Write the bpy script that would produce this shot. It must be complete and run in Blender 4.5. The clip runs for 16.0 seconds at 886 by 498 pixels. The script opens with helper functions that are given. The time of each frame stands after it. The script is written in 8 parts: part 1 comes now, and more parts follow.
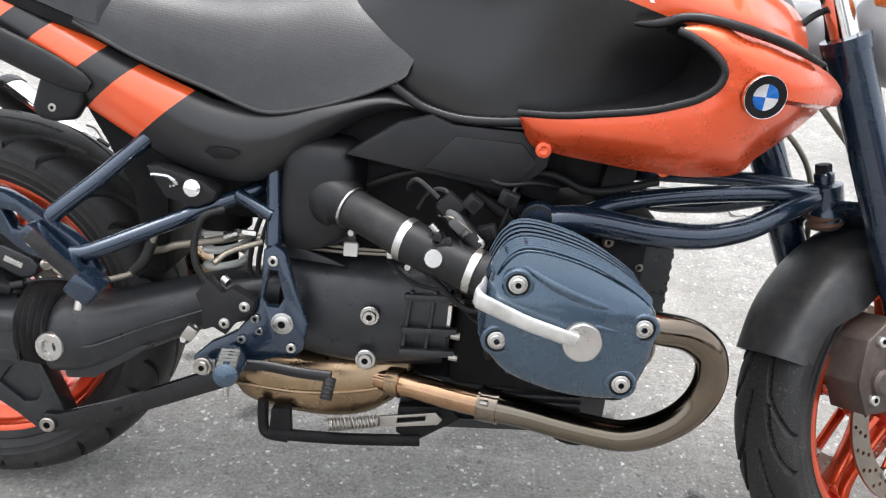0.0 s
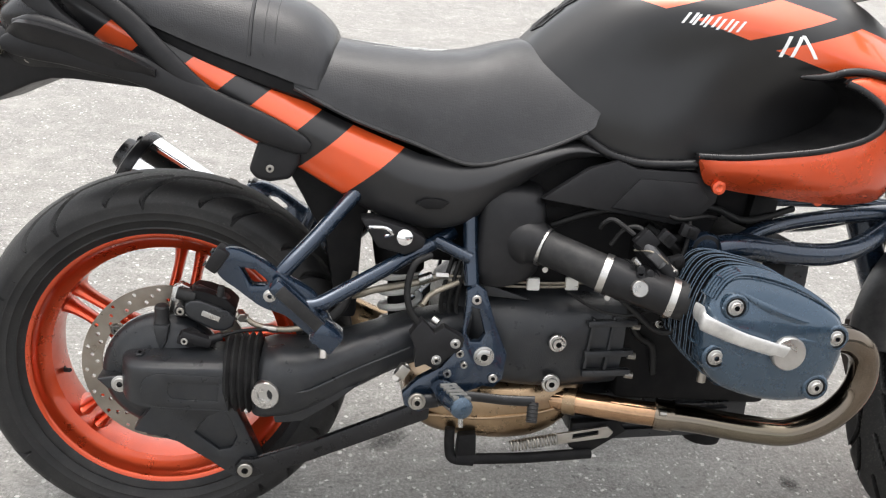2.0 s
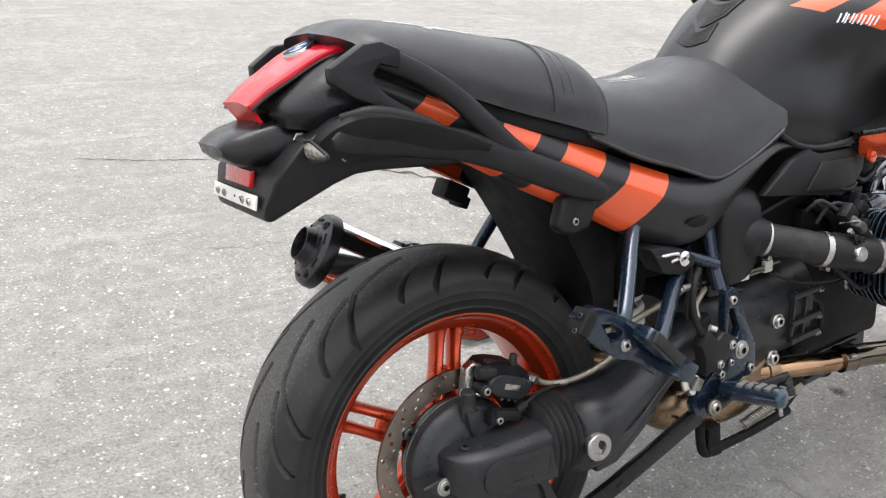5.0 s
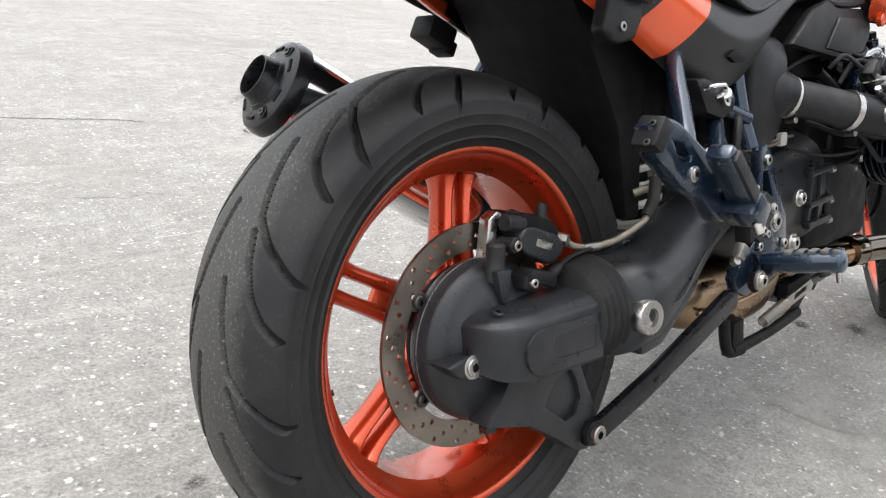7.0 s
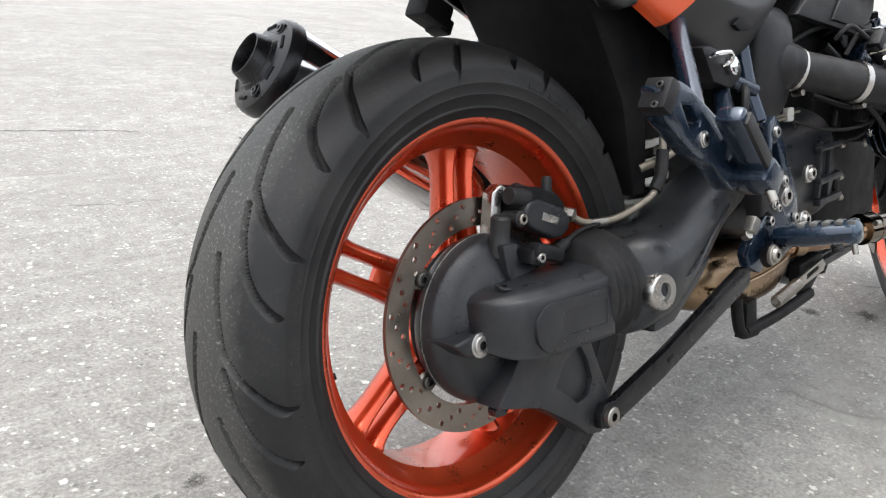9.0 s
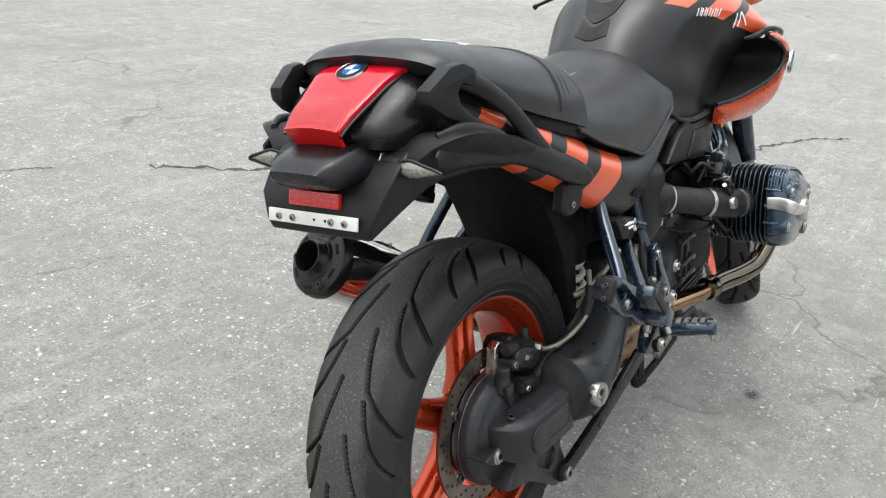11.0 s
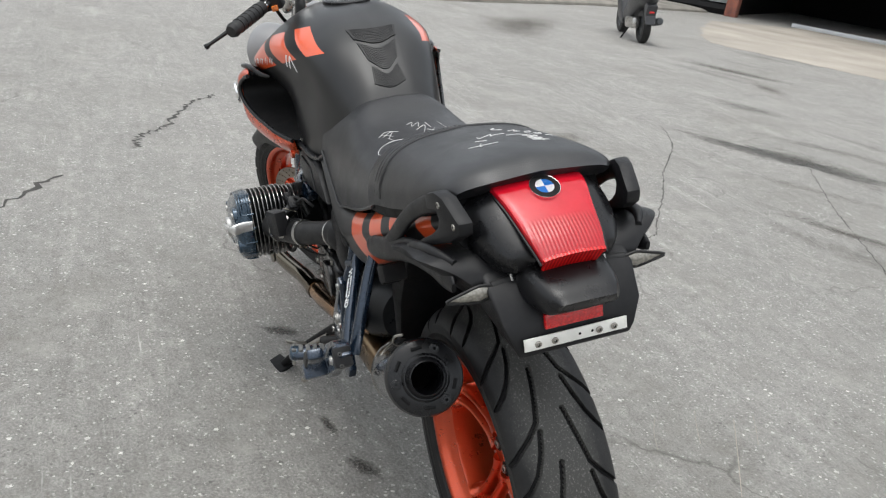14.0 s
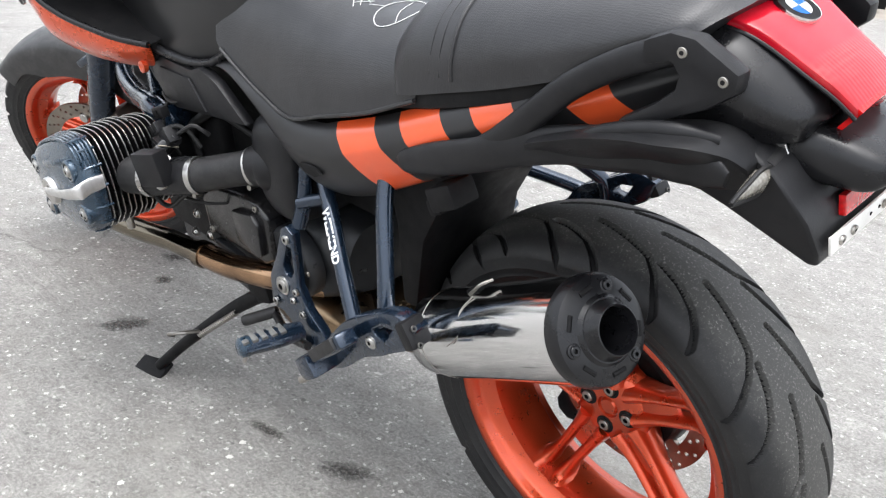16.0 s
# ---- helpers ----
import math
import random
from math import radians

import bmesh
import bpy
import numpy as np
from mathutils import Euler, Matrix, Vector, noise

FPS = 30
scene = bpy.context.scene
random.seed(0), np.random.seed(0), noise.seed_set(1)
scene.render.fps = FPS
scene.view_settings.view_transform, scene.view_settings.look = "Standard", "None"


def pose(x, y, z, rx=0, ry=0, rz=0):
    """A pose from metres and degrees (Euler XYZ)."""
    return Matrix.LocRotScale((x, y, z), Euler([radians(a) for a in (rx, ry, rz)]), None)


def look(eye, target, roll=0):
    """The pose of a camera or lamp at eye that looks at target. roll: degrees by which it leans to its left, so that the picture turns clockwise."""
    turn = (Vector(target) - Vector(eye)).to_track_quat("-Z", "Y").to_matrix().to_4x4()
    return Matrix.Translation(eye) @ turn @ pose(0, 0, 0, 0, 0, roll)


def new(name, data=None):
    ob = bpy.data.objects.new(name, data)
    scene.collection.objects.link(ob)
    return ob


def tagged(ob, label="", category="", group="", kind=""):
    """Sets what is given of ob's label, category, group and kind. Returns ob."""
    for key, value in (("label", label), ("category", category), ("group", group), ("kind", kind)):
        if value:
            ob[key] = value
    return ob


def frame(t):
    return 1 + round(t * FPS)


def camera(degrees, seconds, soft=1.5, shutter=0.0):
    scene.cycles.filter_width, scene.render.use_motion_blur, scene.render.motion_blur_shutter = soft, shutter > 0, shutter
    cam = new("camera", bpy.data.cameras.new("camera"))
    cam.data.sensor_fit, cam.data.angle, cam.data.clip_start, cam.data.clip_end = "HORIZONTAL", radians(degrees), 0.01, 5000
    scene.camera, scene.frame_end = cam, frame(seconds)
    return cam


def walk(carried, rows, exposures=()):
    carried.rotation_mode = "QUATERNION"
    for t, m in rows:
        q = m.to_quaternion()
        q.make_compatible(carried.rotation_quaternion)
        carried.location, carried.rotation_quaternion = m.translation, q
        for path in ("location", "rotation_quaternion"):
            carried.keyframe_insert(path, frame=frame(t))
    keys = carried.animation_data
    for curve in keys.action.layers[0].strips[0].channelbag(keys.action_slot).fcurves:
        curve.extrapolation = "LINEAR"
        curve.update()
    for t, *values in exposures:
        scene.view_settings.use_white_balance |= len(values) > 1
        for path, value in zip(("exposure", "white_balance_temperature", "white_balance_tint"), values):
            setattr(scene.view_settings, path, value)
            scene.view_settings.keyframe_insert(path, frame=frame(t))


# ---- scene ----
cam = camera(54.70, 16.0, 1.2)
ROWS = [
    (0, 0.7426, -1.1509, 1.1637, 61.100, -5.877, 3.299),
    (0.5, 0.6777, -1.1142, 1.1668, 60.201, -5.239, 1.842),
    (1, 0.5577, -1.1432, 1.1770, 60.934, -5.864, -0.044),
    (1.5, 0.3956, -1.2143, 1.1927, 62.054, -6.546, -3.020),
    (2, 0.2521, -1.2365, 1.2027, 62.954, -6.714, -5.481),
    (2.5, 0.0824, -1.2093, 1.1920, 63.512, -6.509, -8.719),
    (3, -0.0730, -1.1906, 1.1987, 63.165, -5.439, -13.315),
    (3.5, -0.2650, -1.1707, 1.2041, 63.650, -5.295, -19.109),
    (4, -0.4363, -1.1161, 1.2151, 64.836, -5.086, -23.761),
    (4.2, -0.4896, -1.0635, 1.2016, 65.246, -4.862, -25.119),
    (6.3, -0.7769, -0.6968, 1.0928, 65.406, -6.522, -41.761),
    (6.5, -0.7643, -0.6760, 1.0283, 65.646, -6.964, -42.050),
    (7, -0.7051, -0.6307, 0.7740, 69.556, -7.477, -42.590),
    (7.5, -0.6968, -0.6069, 0.6594, 73.322, -7.080, -43.350),
    (8, -0.6896, -0.6057, 0.6581, 73.539, -6.703, -43.600),
    (8.5, -0.6799, -0.6076, 0.6603, 72.979, -6.193, -43.676),
    (9, -0.6897, -0.6186, 0.7187, 70.669, -5.983, -43.139),
    (9.5, -0.7115, -0.6773, 0.9270, 65.255, -6.463, -41.538),
    (9.7, -0.7413, -0.7125, 1.0145, 63.903, -6.609, -40.817),
    (11.8, -1.3803, -0.2484, 1.2478, 67.251, -6.853, -70.630),
    (12, -1.4239, -0.1433, 1.2656, 67.307, -7.252, -74.363),
    (12.5, -1.4300, 0.0974, 1.2586, 68.760, -8.640, -82.636),
    (13, -1.3759, 0.3680, 1.2533, 68.888, -9.464, -90.453),
    (13.5, -1.3468, 0.6226, 1.2537, 68.506, -9.129, -101.117),
    (14, -1.2280, 0.7996, 1.2536, 68.916, -8.497, -110.321),
    (14.5, -1.0128, 0.9136, 1.2519, 69.604, -7.516, -118.832),
    (15, -0.8302, 1.0673, 1.2291, 69.597, -6.968, -126.988),
    (15.5, -0.6569, 1.0908, 1.1122, 67.520, -6.487, -131.196),
    (16, -0.5404, 1.0442, 0.9847, 67.167, -6.265, -134.639),
]
EXPOSURES = [(0.0, 1.6, 6400, 10), (1.0, 1.65, 6500, 10), (2.0, 1.35, 6650, 10), (3.0, 1.15, 6700, 10), (4.2, 1.25, 6550, 10), (6.3, 1.25, 6550, 10), (7.0, 1.38, 6500, 10), (9.7, 1.4, 6450, 9), (11.8, 0.68, 6450, 5), (13.0, 0.46, 6450, 6), (14.5, 0.75, 6400, 8), (15.2, 0.95, 6350, 9), (16.0, 1.5, 6300, 10)]
walk(cam, [(t, pose(x, y, z, rx, ry, rz)) for t, x, y, z, rx, ry, rz in ROWS], EXPOSURES)

# ---- light: a bright overcast sky ----
world = bpy.data.worlds.new("overcast_sky")
scene.world = world
world.use_nodes = True
wn, wl = world.node_tree.nodes, world.node_tree.links
sky = wn.new("ShaderNodeTexSky")
sky.sky_type, sky.sun_disc = "NISHITA", False
sky.sun_elevation, sky.sun_rotation = radians(80), radians(-30)
sky.air_density, sky.dust_density = 1.0, 4.0
haze = wn.new("ShaderNodeHueSaturation")
haze.inputs["Saturation"].default_value = 0.22
wl.new(sky.outputs["Color"], haze.inputs["Color"])
wl.new(haze.outputs["Color"], wn["Background"].inputs["Color"])
wn["Background"].inputs["Strength"].default_value = 0.175
sun_data = bpy.data.lights.new("sun", "SUN")
sun_data.energy, sun_data.angle, sun_data.color = 0.4, radians(110), (1.0, 0.97, 0.93)
sun = new("sun", sun_data)
sun.matrix_world = look((0, 0, 10), (0.5, 0.1, 0))

# ---- materials ----


def material(name):
    m = bpy.data.materials.new(name)
    m.use_nodes = True
    return m, m.node_tree.nodes, m.node_tree.links, m.node_tree.nodes["Principled BSDF"]


def math_node(n, l, op, a, b=None):
    k = n.new("ShaderNodeMath")
    k.operation = op
    for i, v in enumerate((a, b)):
        if v is None:
            continue
        if isinstance(v, (int, float)):
            k.inputs[i].default_value = v
        else:
            l.new(v, k.inputs[i])
    return k.outputs[0]


def mixed(n, l, fac, a, b):
    k = n.new("ShaderNodeMix")
    k.data_type = "RGBA"
    for socket, v in ((k.inputs["Factor"], fac), (k.inputs["A"], a), (k.inputs["B"], b)):
        if isinstance(v, tuple):
            socket.default_value = (*v, 1.0)
        elif isinstance(v, (int, float)):
            socket.default_value = v
        else:
            l.new(v, socket)
    return k.outputs["Result"]


def noise_tex(n, l, scale, detail=4.0, rough=0.55, coord=None):
    k = n.new("ShaderNodeTexNoise")
    k.inputs["Scale"].default_value, k.inputs["Detail"].default_value, k.inputs["Roughness"].default_value = scale, detail, rough
    if coord is None:
        coord = n.new("ShaderNodeTexCoord").outputs["Object"]
    l.new(coord, k.inputs["Vector"])
    return k.outputs["Fac"]


def ramp(n, l, fac, lo, hi, a=0.0, b=1.0):
    k = n.new("ShaderNodeMapRange")
    l.new(fac, k.inputs["Value"])
    for name, v in (("From Min", lo), ("From Max", hi), ("To Min", a), ("To Max", b)):
        k.inputs[name].default_value = v
    return k.outputs["Result"]


def bumped(n, l, bsdf, height, strength, distance=0.001):
    k = n.new("ShaderNodeBump")
    k.inputs["Strength"].default_value, k.inputs["Distance"].default_value = strength, distance
    l.new(height, k.inputs["Height"])
    l.new(k.outputs["Normal"], bsdf.inputs["Normal"])


def surface(name, base, rough, metal=0.0, grain=400.0, grain_bump=0.1, stain=9.0, stain_amount=0.18, dust=None, dust_amount=0.0, coat=0.0, rough_var=0.08, spec=0.5):
    """A worn everyday surface: large soft stains, fine grain, dust, uneven gloss."""
    m, n, l, b = material(name)
    big = noise_tex(n, l, stain, 5.0, 0.6)
    fine = noise_tex(n, l, grain, 2.0, 0.5)
    dark = tuple(c * (1 - stain_amount) for c in base)
    light = tuple(min(1.0, c * (1 + stain_amount)) for c in base)
    col = mixed(n, l, ramp(n, l, big, 0.3, 0.7), dark, light)
    if dust:
        mask = ramp(n, l, noise_tex(n, l, 38.0, 6.0, 0.7), 0.42, 0.75, 0.0, dust_amount)
        col = mixed(n, l, mask, col, dust)
    l.new(col, b.inputs["Base Color"])
    l.new(ramp(n, l, noise_tex(n, l, stain * 4, 4.0, 0.6), 0.3, 0.7, max(0.02, rough - rough_var), min(1.0, rough + rough_var)), b.inputs["Roughness"])
    b.inputs["Metallic"].default_value, b.inputs["Specular IOR Level"].default_value = metal, spec
    b.inputs["Coat Weight"].default_value, b.inputs["Coat Roughness"].default_value = coat, 0.06
    if grain_bump:
        bumped(n, l, b, fine, grain_bump, 0.0006)
    return m


def banded(name, base, paint, slope, bands, low, high, base_rough, paint_rough, coat):
    """Paint in slanted stripes over a base colour: x - slope * z within the bands, between two heights z = a + b * x."""
    m, n, l, b = material(name)
    xyz = n.new("ShaderNodeSeparateXYZ")
    l.new(n.new("ShaderNodeTexCoord").outputs["Object"], xyz.inputs[0])
    x, z = xyz.outputs["X"], xyz.outputs["Z"]
    q = math_node(n, l, "SUBTRACT", x, math_node(n, l, "MULTIPLY", z, slope))
    total = None
    for lo, hi in bands:
        one = math_node(n, l, "MULTIPLY", math_node(n, l, "GREATER_THAN", q, lo), math_node(n, l, "LESS_THAN", q, hi))
        total = one if total is None else math_node(n, l, "ADD", total, one)
    for (a, k), op in ((low, "GREATER_THAN"), (high, "LESS_THAN")):
        edge = math_node(n, l, "ADD", math_node(n, l, "MULTIPLY", x, k), a)
        total = math_node(n, l, "MULTIPLY", total, math_node(n, l, op, z, edge))
    big = ramp(n, l, noise_tex(n, l, 14.0, 5.0, 0.6), 0.3, 0.7)
    dark = mixed(n, l, big, tuple(c * 0.8 for c in base), tuple(c * 1.25 for c in base))
    bright = mixed(n, l, big, tuple(c * 0.9 for c in paint), paint)
    l.new(mixed(n, l, total, dark, bright), b.inputs["Base Color"])
    l.new(ramp(n, l, total, 0.0, 1.0, base_rough, paint_rough), b.inputs["Roughness"])
    b.inputs["Specular IOR Level"].default_value = 0.5
    l.new(math_node(n, l, "MULTIPLY", total, coat), b.inputs["Coat Weight"])
    bumped(n, l, b, noise_tex(n, l, 500.0, 2.0), 0.05, 0.0005)
    return m


def seat_vinyl(name):
    m, n, l, b = material(name)
    v = n.new("ShaderNodeTexVoronoi")
    v.inputs["Scale"].default_value, v.inputs["Randomness"].default_value = 430.0, 0.5
    l.new(n.new("ShaderNodeTexCoord").outputs["Object"], v.inputs["Vector"])
    big = ramp(n, l, noise_tex(n, l, 7.0, 5.0, 0.6), 0.3, 0.7)
    col = mixed(n, l, big, (0.012, 0.012, 0.013), (0.022, 0.022, 0.024))
    col = mixed(n, l, ramp(n, l, noise_tex(n, l, 45.0, 6.0, 0.7), 0.5, 0.85, 0.0, 0.06), col, (0.22, 0.22, 0.21))
    l.new(col, b.inputs["Base Color"])
    l.new(ramp(n, l, noise_tex(n, l, 20.0), 0.3, 0.7, 0.30, 0.42), b.inputs["Roughness"])
    b.inputs["Specular IOR Level"].default_value = 0.5
    bumped(n, l, b, v.outputs["Distance"], 0.28, 0.0009)
    return m


def flaked(name, base, rough, flake, metal=0.55):
    """Metallic paint under clear coat."""
    m, n, l, b = material(name)
    v = n.new("ShaderNodeTexVoronoi")
    v.inputs["Scale"].default_value = 1400.0
    l.new(n.new("ShaderNodeTexCoord").outputs["Object"], v.inputs["Vector"])
    spark = ramp(n, l, v.outputs["Distance"], 0.0, 0.6, 1.0 + flake, 1.0 - flake)
    big = ramp(n, l, noise_tex(n, l, 5.0, 3.0), 0.3, 0.7, 0.94, 1.05)
    k = math_node(n, l, "MULTIPLY", spark, big)
    mixc = n.new("ShaderNodeVectorMath")
    mixc.operation = "SCALE"
    mixc.inputs[0].default_value = base
    l.new(k, mixc.inputs["Scale"])
    l.new(mixc.outputs[0], b.inputs["Base Color"])
    b.inputs["Metallic"].default_value = metal
    l.new(ramp(n, l, noise_tex(n, l, 30.0, 5.0, 0.7), 0.35, 0.7, rough - 0.05, rough + 0.12), b.inputs["Roughness"])
    b.inputs["Coat Weight"].default_value, b.inputs["Coat Roughness"].default_value = 0.7, 0.08
    return m


def heat_steel(name):
    """Stainless pipe, browned and gilded by heat along its length."""
    m, n, l, b = material(name)
    co = n.new("ShaderNodeTexCoord").outputs["Object"]
    xyz = n.new("ShaderNodeSeparateXYZ")
    l.new(co, xyz.inputs[0])
    w = math_node(n, l, "ADD", xyz.outputs["X"], math_node(n, l, "MULTIPLY", noise_tex(n, l, 12.0, 4.0), 0.25))
    k = n.new("ShaderNodeValToRGB")
    l.new(ramp(n, l, w, 0.55, 1.3), k.inputs["Fac"])
    r = k.color_ramp
    r.elements[0].position, r.elements[0].color = 0.0, (0.26, 0.17, 0.10, 1)
    r.elements[1].position, r.elements[1].color = 1.0, (0.17, 0.13, 0.095, 1)
    for p, c in ((0.22, (0.36, 0.26, 0.15)), (0.36, (0.25, 0.20, 0.145)), (0.55, (0.18, 0.155, 0.125)), (0.75, (0.16, 0.14, 0.105)), (0.88, (0.15, 0.125, 0.10))):
        e = r.elements.new(p)
        e.color = (*c, 1)
    l.new(k.outputs["Color"], b.inputs["Base Color"])
    b.inputs["Metallic"].default_value = 1.0
    l.new(ramp(n, l, noise_tex(n, l, 18.0, 5.0, 0.6), 0.3, 0.7, 0.08, 0.18), b.inputs["Roughness"])
    return m


def tyre_rubber(name, crown=0.0):
    """Tyre rubber; crown: half the width of the scrubbed, dusty running band."""
    m, n, l, b = material(name)
    co = n.new("ShaderNodeTexCoord").outputs["Object"]
    big = ramp(n, l, noise_tex(n, l, 13.0, 6.0, 0.65), 0.35, 0.7)
    col = mixed(n, l, big, (0.009, 0.009, 0.0095), (0.020, 0.0197, 0.019))
    amount = big
    if crown:
        xyz = n.new("ShaderNodeSeparateXYZ")
        l.new(co, xyz.inputs[0])
        wide = math_node(n, l, "ADD", math_node(n, l, "ABSOLUTE", xyz.outputs["Y"]), math_node(n, l, "MULTIPLY", noise_tex(n, l, 25.0, 5.0, 0.7), 0.05))
        band = ramp(n, l, wide, crown - 0.012 + 0.025, crown + 0.012 + 0.025, 1.0, 0.0)
        amount = math_node(n, l, "ADD", math_node(n, l, "MULTIPLY", band, 1.1), math_node(n, l, "MULTIPLY", big, 0.25))
        col = mixed(n, l, math_node(n, l, "MULTIPLY", band, 0.8), col, (0.056, 0.055, 0.051))
    grit = ramp(n, l, noise_tex(n, l, 300.0, 4.0, 0.75), 0.56, 0.70, 0.0, 0.55)
    col = mixed(n, l, math_node(n, l, "MULTIPLY", grit, amount), col, (0.28, 0.27, 0.25))
    l.new(col, b.inputs["Base Color"])
    b.inputs["Roughness"].default_value, b.inputs["Specular IOR Level"].default_value = 0.55, 0.32
    bumped(n, l, b, noise_tex(n, l, 500.0, 3.0, 0.6), 0.35, 0.0008)
    return m


def asphalt(name):
    """Old asphalt: pale worn binder, coarse grit, scattered light stones, broad mottling, dark seams and long scuffs."""
    m, n, l, b = material(name)
    co = n.new("ShaderNodeTexCoord").outputs["Object"]
    big = ramp(n, l, noise_tex(n, l, 0.35, 6.0, 0.65, co), 0.3, 0.7)
    mid = ramp(n, l, noise_tex(n, l, 2.2, 7.0, 0.75, co), 0.34, 0.66)
    col = mixed(n, l, big, (0.315, 0.304, 0.283), (0.365, 0.354, 0.331))
    col = mixed(n, l, ramp(n, l, mid, 0.0, 1.0, 0.72, 0.0), col, (0.225, 0.217, 0.2))
    stretch = n.new("ShaderNodeMapping")
    stretch.inputs["Scale"].default_value, stretch.inputs["Rotation"].default_value = (0.5, 5.0, 1.0), (0, 0, radians(-28))
    l.new(co, stretch.inputs["Vector"])
    scuff = ramp(n, l, noise_tex(n, l, 1.6, 6.0, 0.75, stretch.outputs[0]), 0.53, 0.70, 0.0, 0.6)
    col = mixed(n, l, scuff, col, (0.51, 0.495, 0.46))
    drag = ramp(n, l, noise_tex(n, l, 2.6, 7.0, 0.8, stretch.outputs[0]), 0.52, 0.70, 0.0, 0.62)
    col = mixed(n, l, drag, col, (0.17, 0.162, 0.148))
    pit = ramp(n, l, noise_tex(n, l, 34.0, 5.0, 0.8, co), 0.40, 0.60)
    col = mixed(n, l, ramp(n, l, pit, 0.0, 0.7, 0.4, 0.0), col, (0.13, 0.125, 0.115))
    lump = ramp(n, l, noise_tex(n, l, 11.0, 6.0, 0.85, co), 0.38, 0.62)
    col = mixed(n, l, ramp(n, l, lump, 0.0, 0.6, 0.4, 0.0), col, (0.16, 0.154, 0.142))
    col = mixed(n, l, ramp(n, l, lump, 0.6, 1.0, 0.0, 0.3), col, (0.5, 0.485, 0.45))
    grit = ramp(n, l, noise_tex(n, l, 140.0, 5.0, 0.9, co), 0.42, 0.58)
    col = mixed(n, l, ramp(n, l, grit, 0.0, 0.8, 0.42, 0.0), col, (0.10, 0.097, 0.09))
    col = mixed(n, l, ramp(n, l, grit, 0.5, 1.0, 0.0, 0.25), col, (0.60, 0.565, 0.53))
    wobble = n.new("ShaderNodeVectorMath")
    wobble.operation = "MULTIPLY_ADD"
    shake = n.new("ShaderNodeTexNoise")
    shake.inputs["Scale"].default_value, shake.inputs["Detail"].default_value = 210.0, 3.0
    l.new(co, shake.inputs["Vector"])
    l.new(shake.outputs["Color"], wobble.inputs[0])
    wobble.inputs[1].default_value = (0.012, 0.012, 0.0)
    l.new(co, wobble.inputs[2])
    for scale, size, pick_over, colour, amount in ((45.0, 0.20, 0.92, (0.78, 0.765, 0.725), 0.8), (85.0, 0.27, 0.88, (0.74, 0.725, 0.685), 0.75), (150.0, 0.36, 0.84, (0.68, 0.665, 0.625), 0.7), (60.0, 0.24, 0.90, (0.10, 0.096, 0.088), 0.6), (130.0, 0.36, 0.82, (0.11, 0.106, 0.098), 0.6)):
        v = n.new("ShaderNodeTexVoronoi")
        v.inputs["Scale"].default_value = scale
        l.new(wobble.outputs[0], v.inputs["Vector"])
        pick = n.new("ShaderNodeSeparateColor")
        l.new(v.outputs["Color"], pick.inputs[0])
        chosen = math_node(n, l, "MULTIPLY", math_node(n, l, "GREATER_THAN", pick.outputs[0], pick_over), math_node(n, l, "LESS_THAN", v.outputs["Distance"], math_node(n, l, "MULTIPLY", pick.outputs[2], size * 1.4)))
        sized = math_node(n, l, "MULTIPLY", chosen, math_node(n, l, "ADD", math_node(n, l, "MULTIPLY", pick.outputs[1], 0.5), amount - 0.35))
        col = mixed(n, l, sized, col, colour)
    blotch = ramp(n, l, noise_tex(n, l, 0.8, 7.0, 0.78, co), 0.50, 0.66, 0.0, 0.62)
    col = mixed(n, l, blotch, col, (0.185, 0.175, 0.155))
    grime = ramp(n, l, noise_tex(n, l, 3.4, 8.0, 0.88, co), 0.52, 0.66, 0.0, 0.55)
    col = mixed(n, l, grime, col, (0.15, 0.142, 0.128))
    pale = ramp(n, l, noise_tex(n, l, 1.7, 8.0, 0.85, co), 0.54, 0.70, 0.0, 0.5)
    col = mixed(n, l, pale, col, (0.50, 0.482, 0.445))
    fine = n.new("ShaderNodeMapping")
    fine.inputs["Scale"].default_value, fine.inputs["Rotation"].default_value = (2.2, 60.0, 1.0), (0, 0, radians(-33))
    l.new(co, fine.inputs["Vector"])
    scrape = math_node(n, l, "MULTIPLY", ramp(n, l, noise_tex(n, l, 1.0, 3.0, 0.6, fine.outputs[0]), 0.66, 0.72, 0.0, 0.6), ramp(n, l, noise_tex(n, l, 1.1, 3.0, 0.5, co), 0.50, 0.60))
    col = mixed(n, l, scrape, col, (0.66, 0.645, 0.61))
    vein = n.new("ShaderNodeTexVoronoi")
    vein.feature = "DISTANCE_TO_EDGE"
    vein.inputs["Scale"].default_value = 0.9
    bend = n.new("ShaderNodeVectorMath")
    bend.operation = "MULTIPLY_ADD"
    sway = n.new("ShaderNodeTexNoise")
    sway.inputs["Scale"].default_value, sway.inputs["Detail"].default_value = 3.0, 6.0
    l.new(co, sway.inputs["Vector"])
    l.new(sway.outputs["Color"], bend.inputs[0])
    bend.inputs[1].default_value = (0.7, 0.7, 0.0)
    l.new(co, bend.inputs[2])
    l.new(bend.outputs[0], vein.inputs["Vector"])
    seam = math_node(n, l, "MULTIPLY", ramp(n, l, vein.outputs["Distance"], 0.0, 0.009, 0.75, 0.0), ramp(n, l, noise_tex(n, l, 0.9, 3.0, 0.5, co), 0.52, 0.6))
    col = mixed(n, l, seam, col, (0.09, 0.085, 0.075))
    l.new(col, b.inputs["Base Color"])
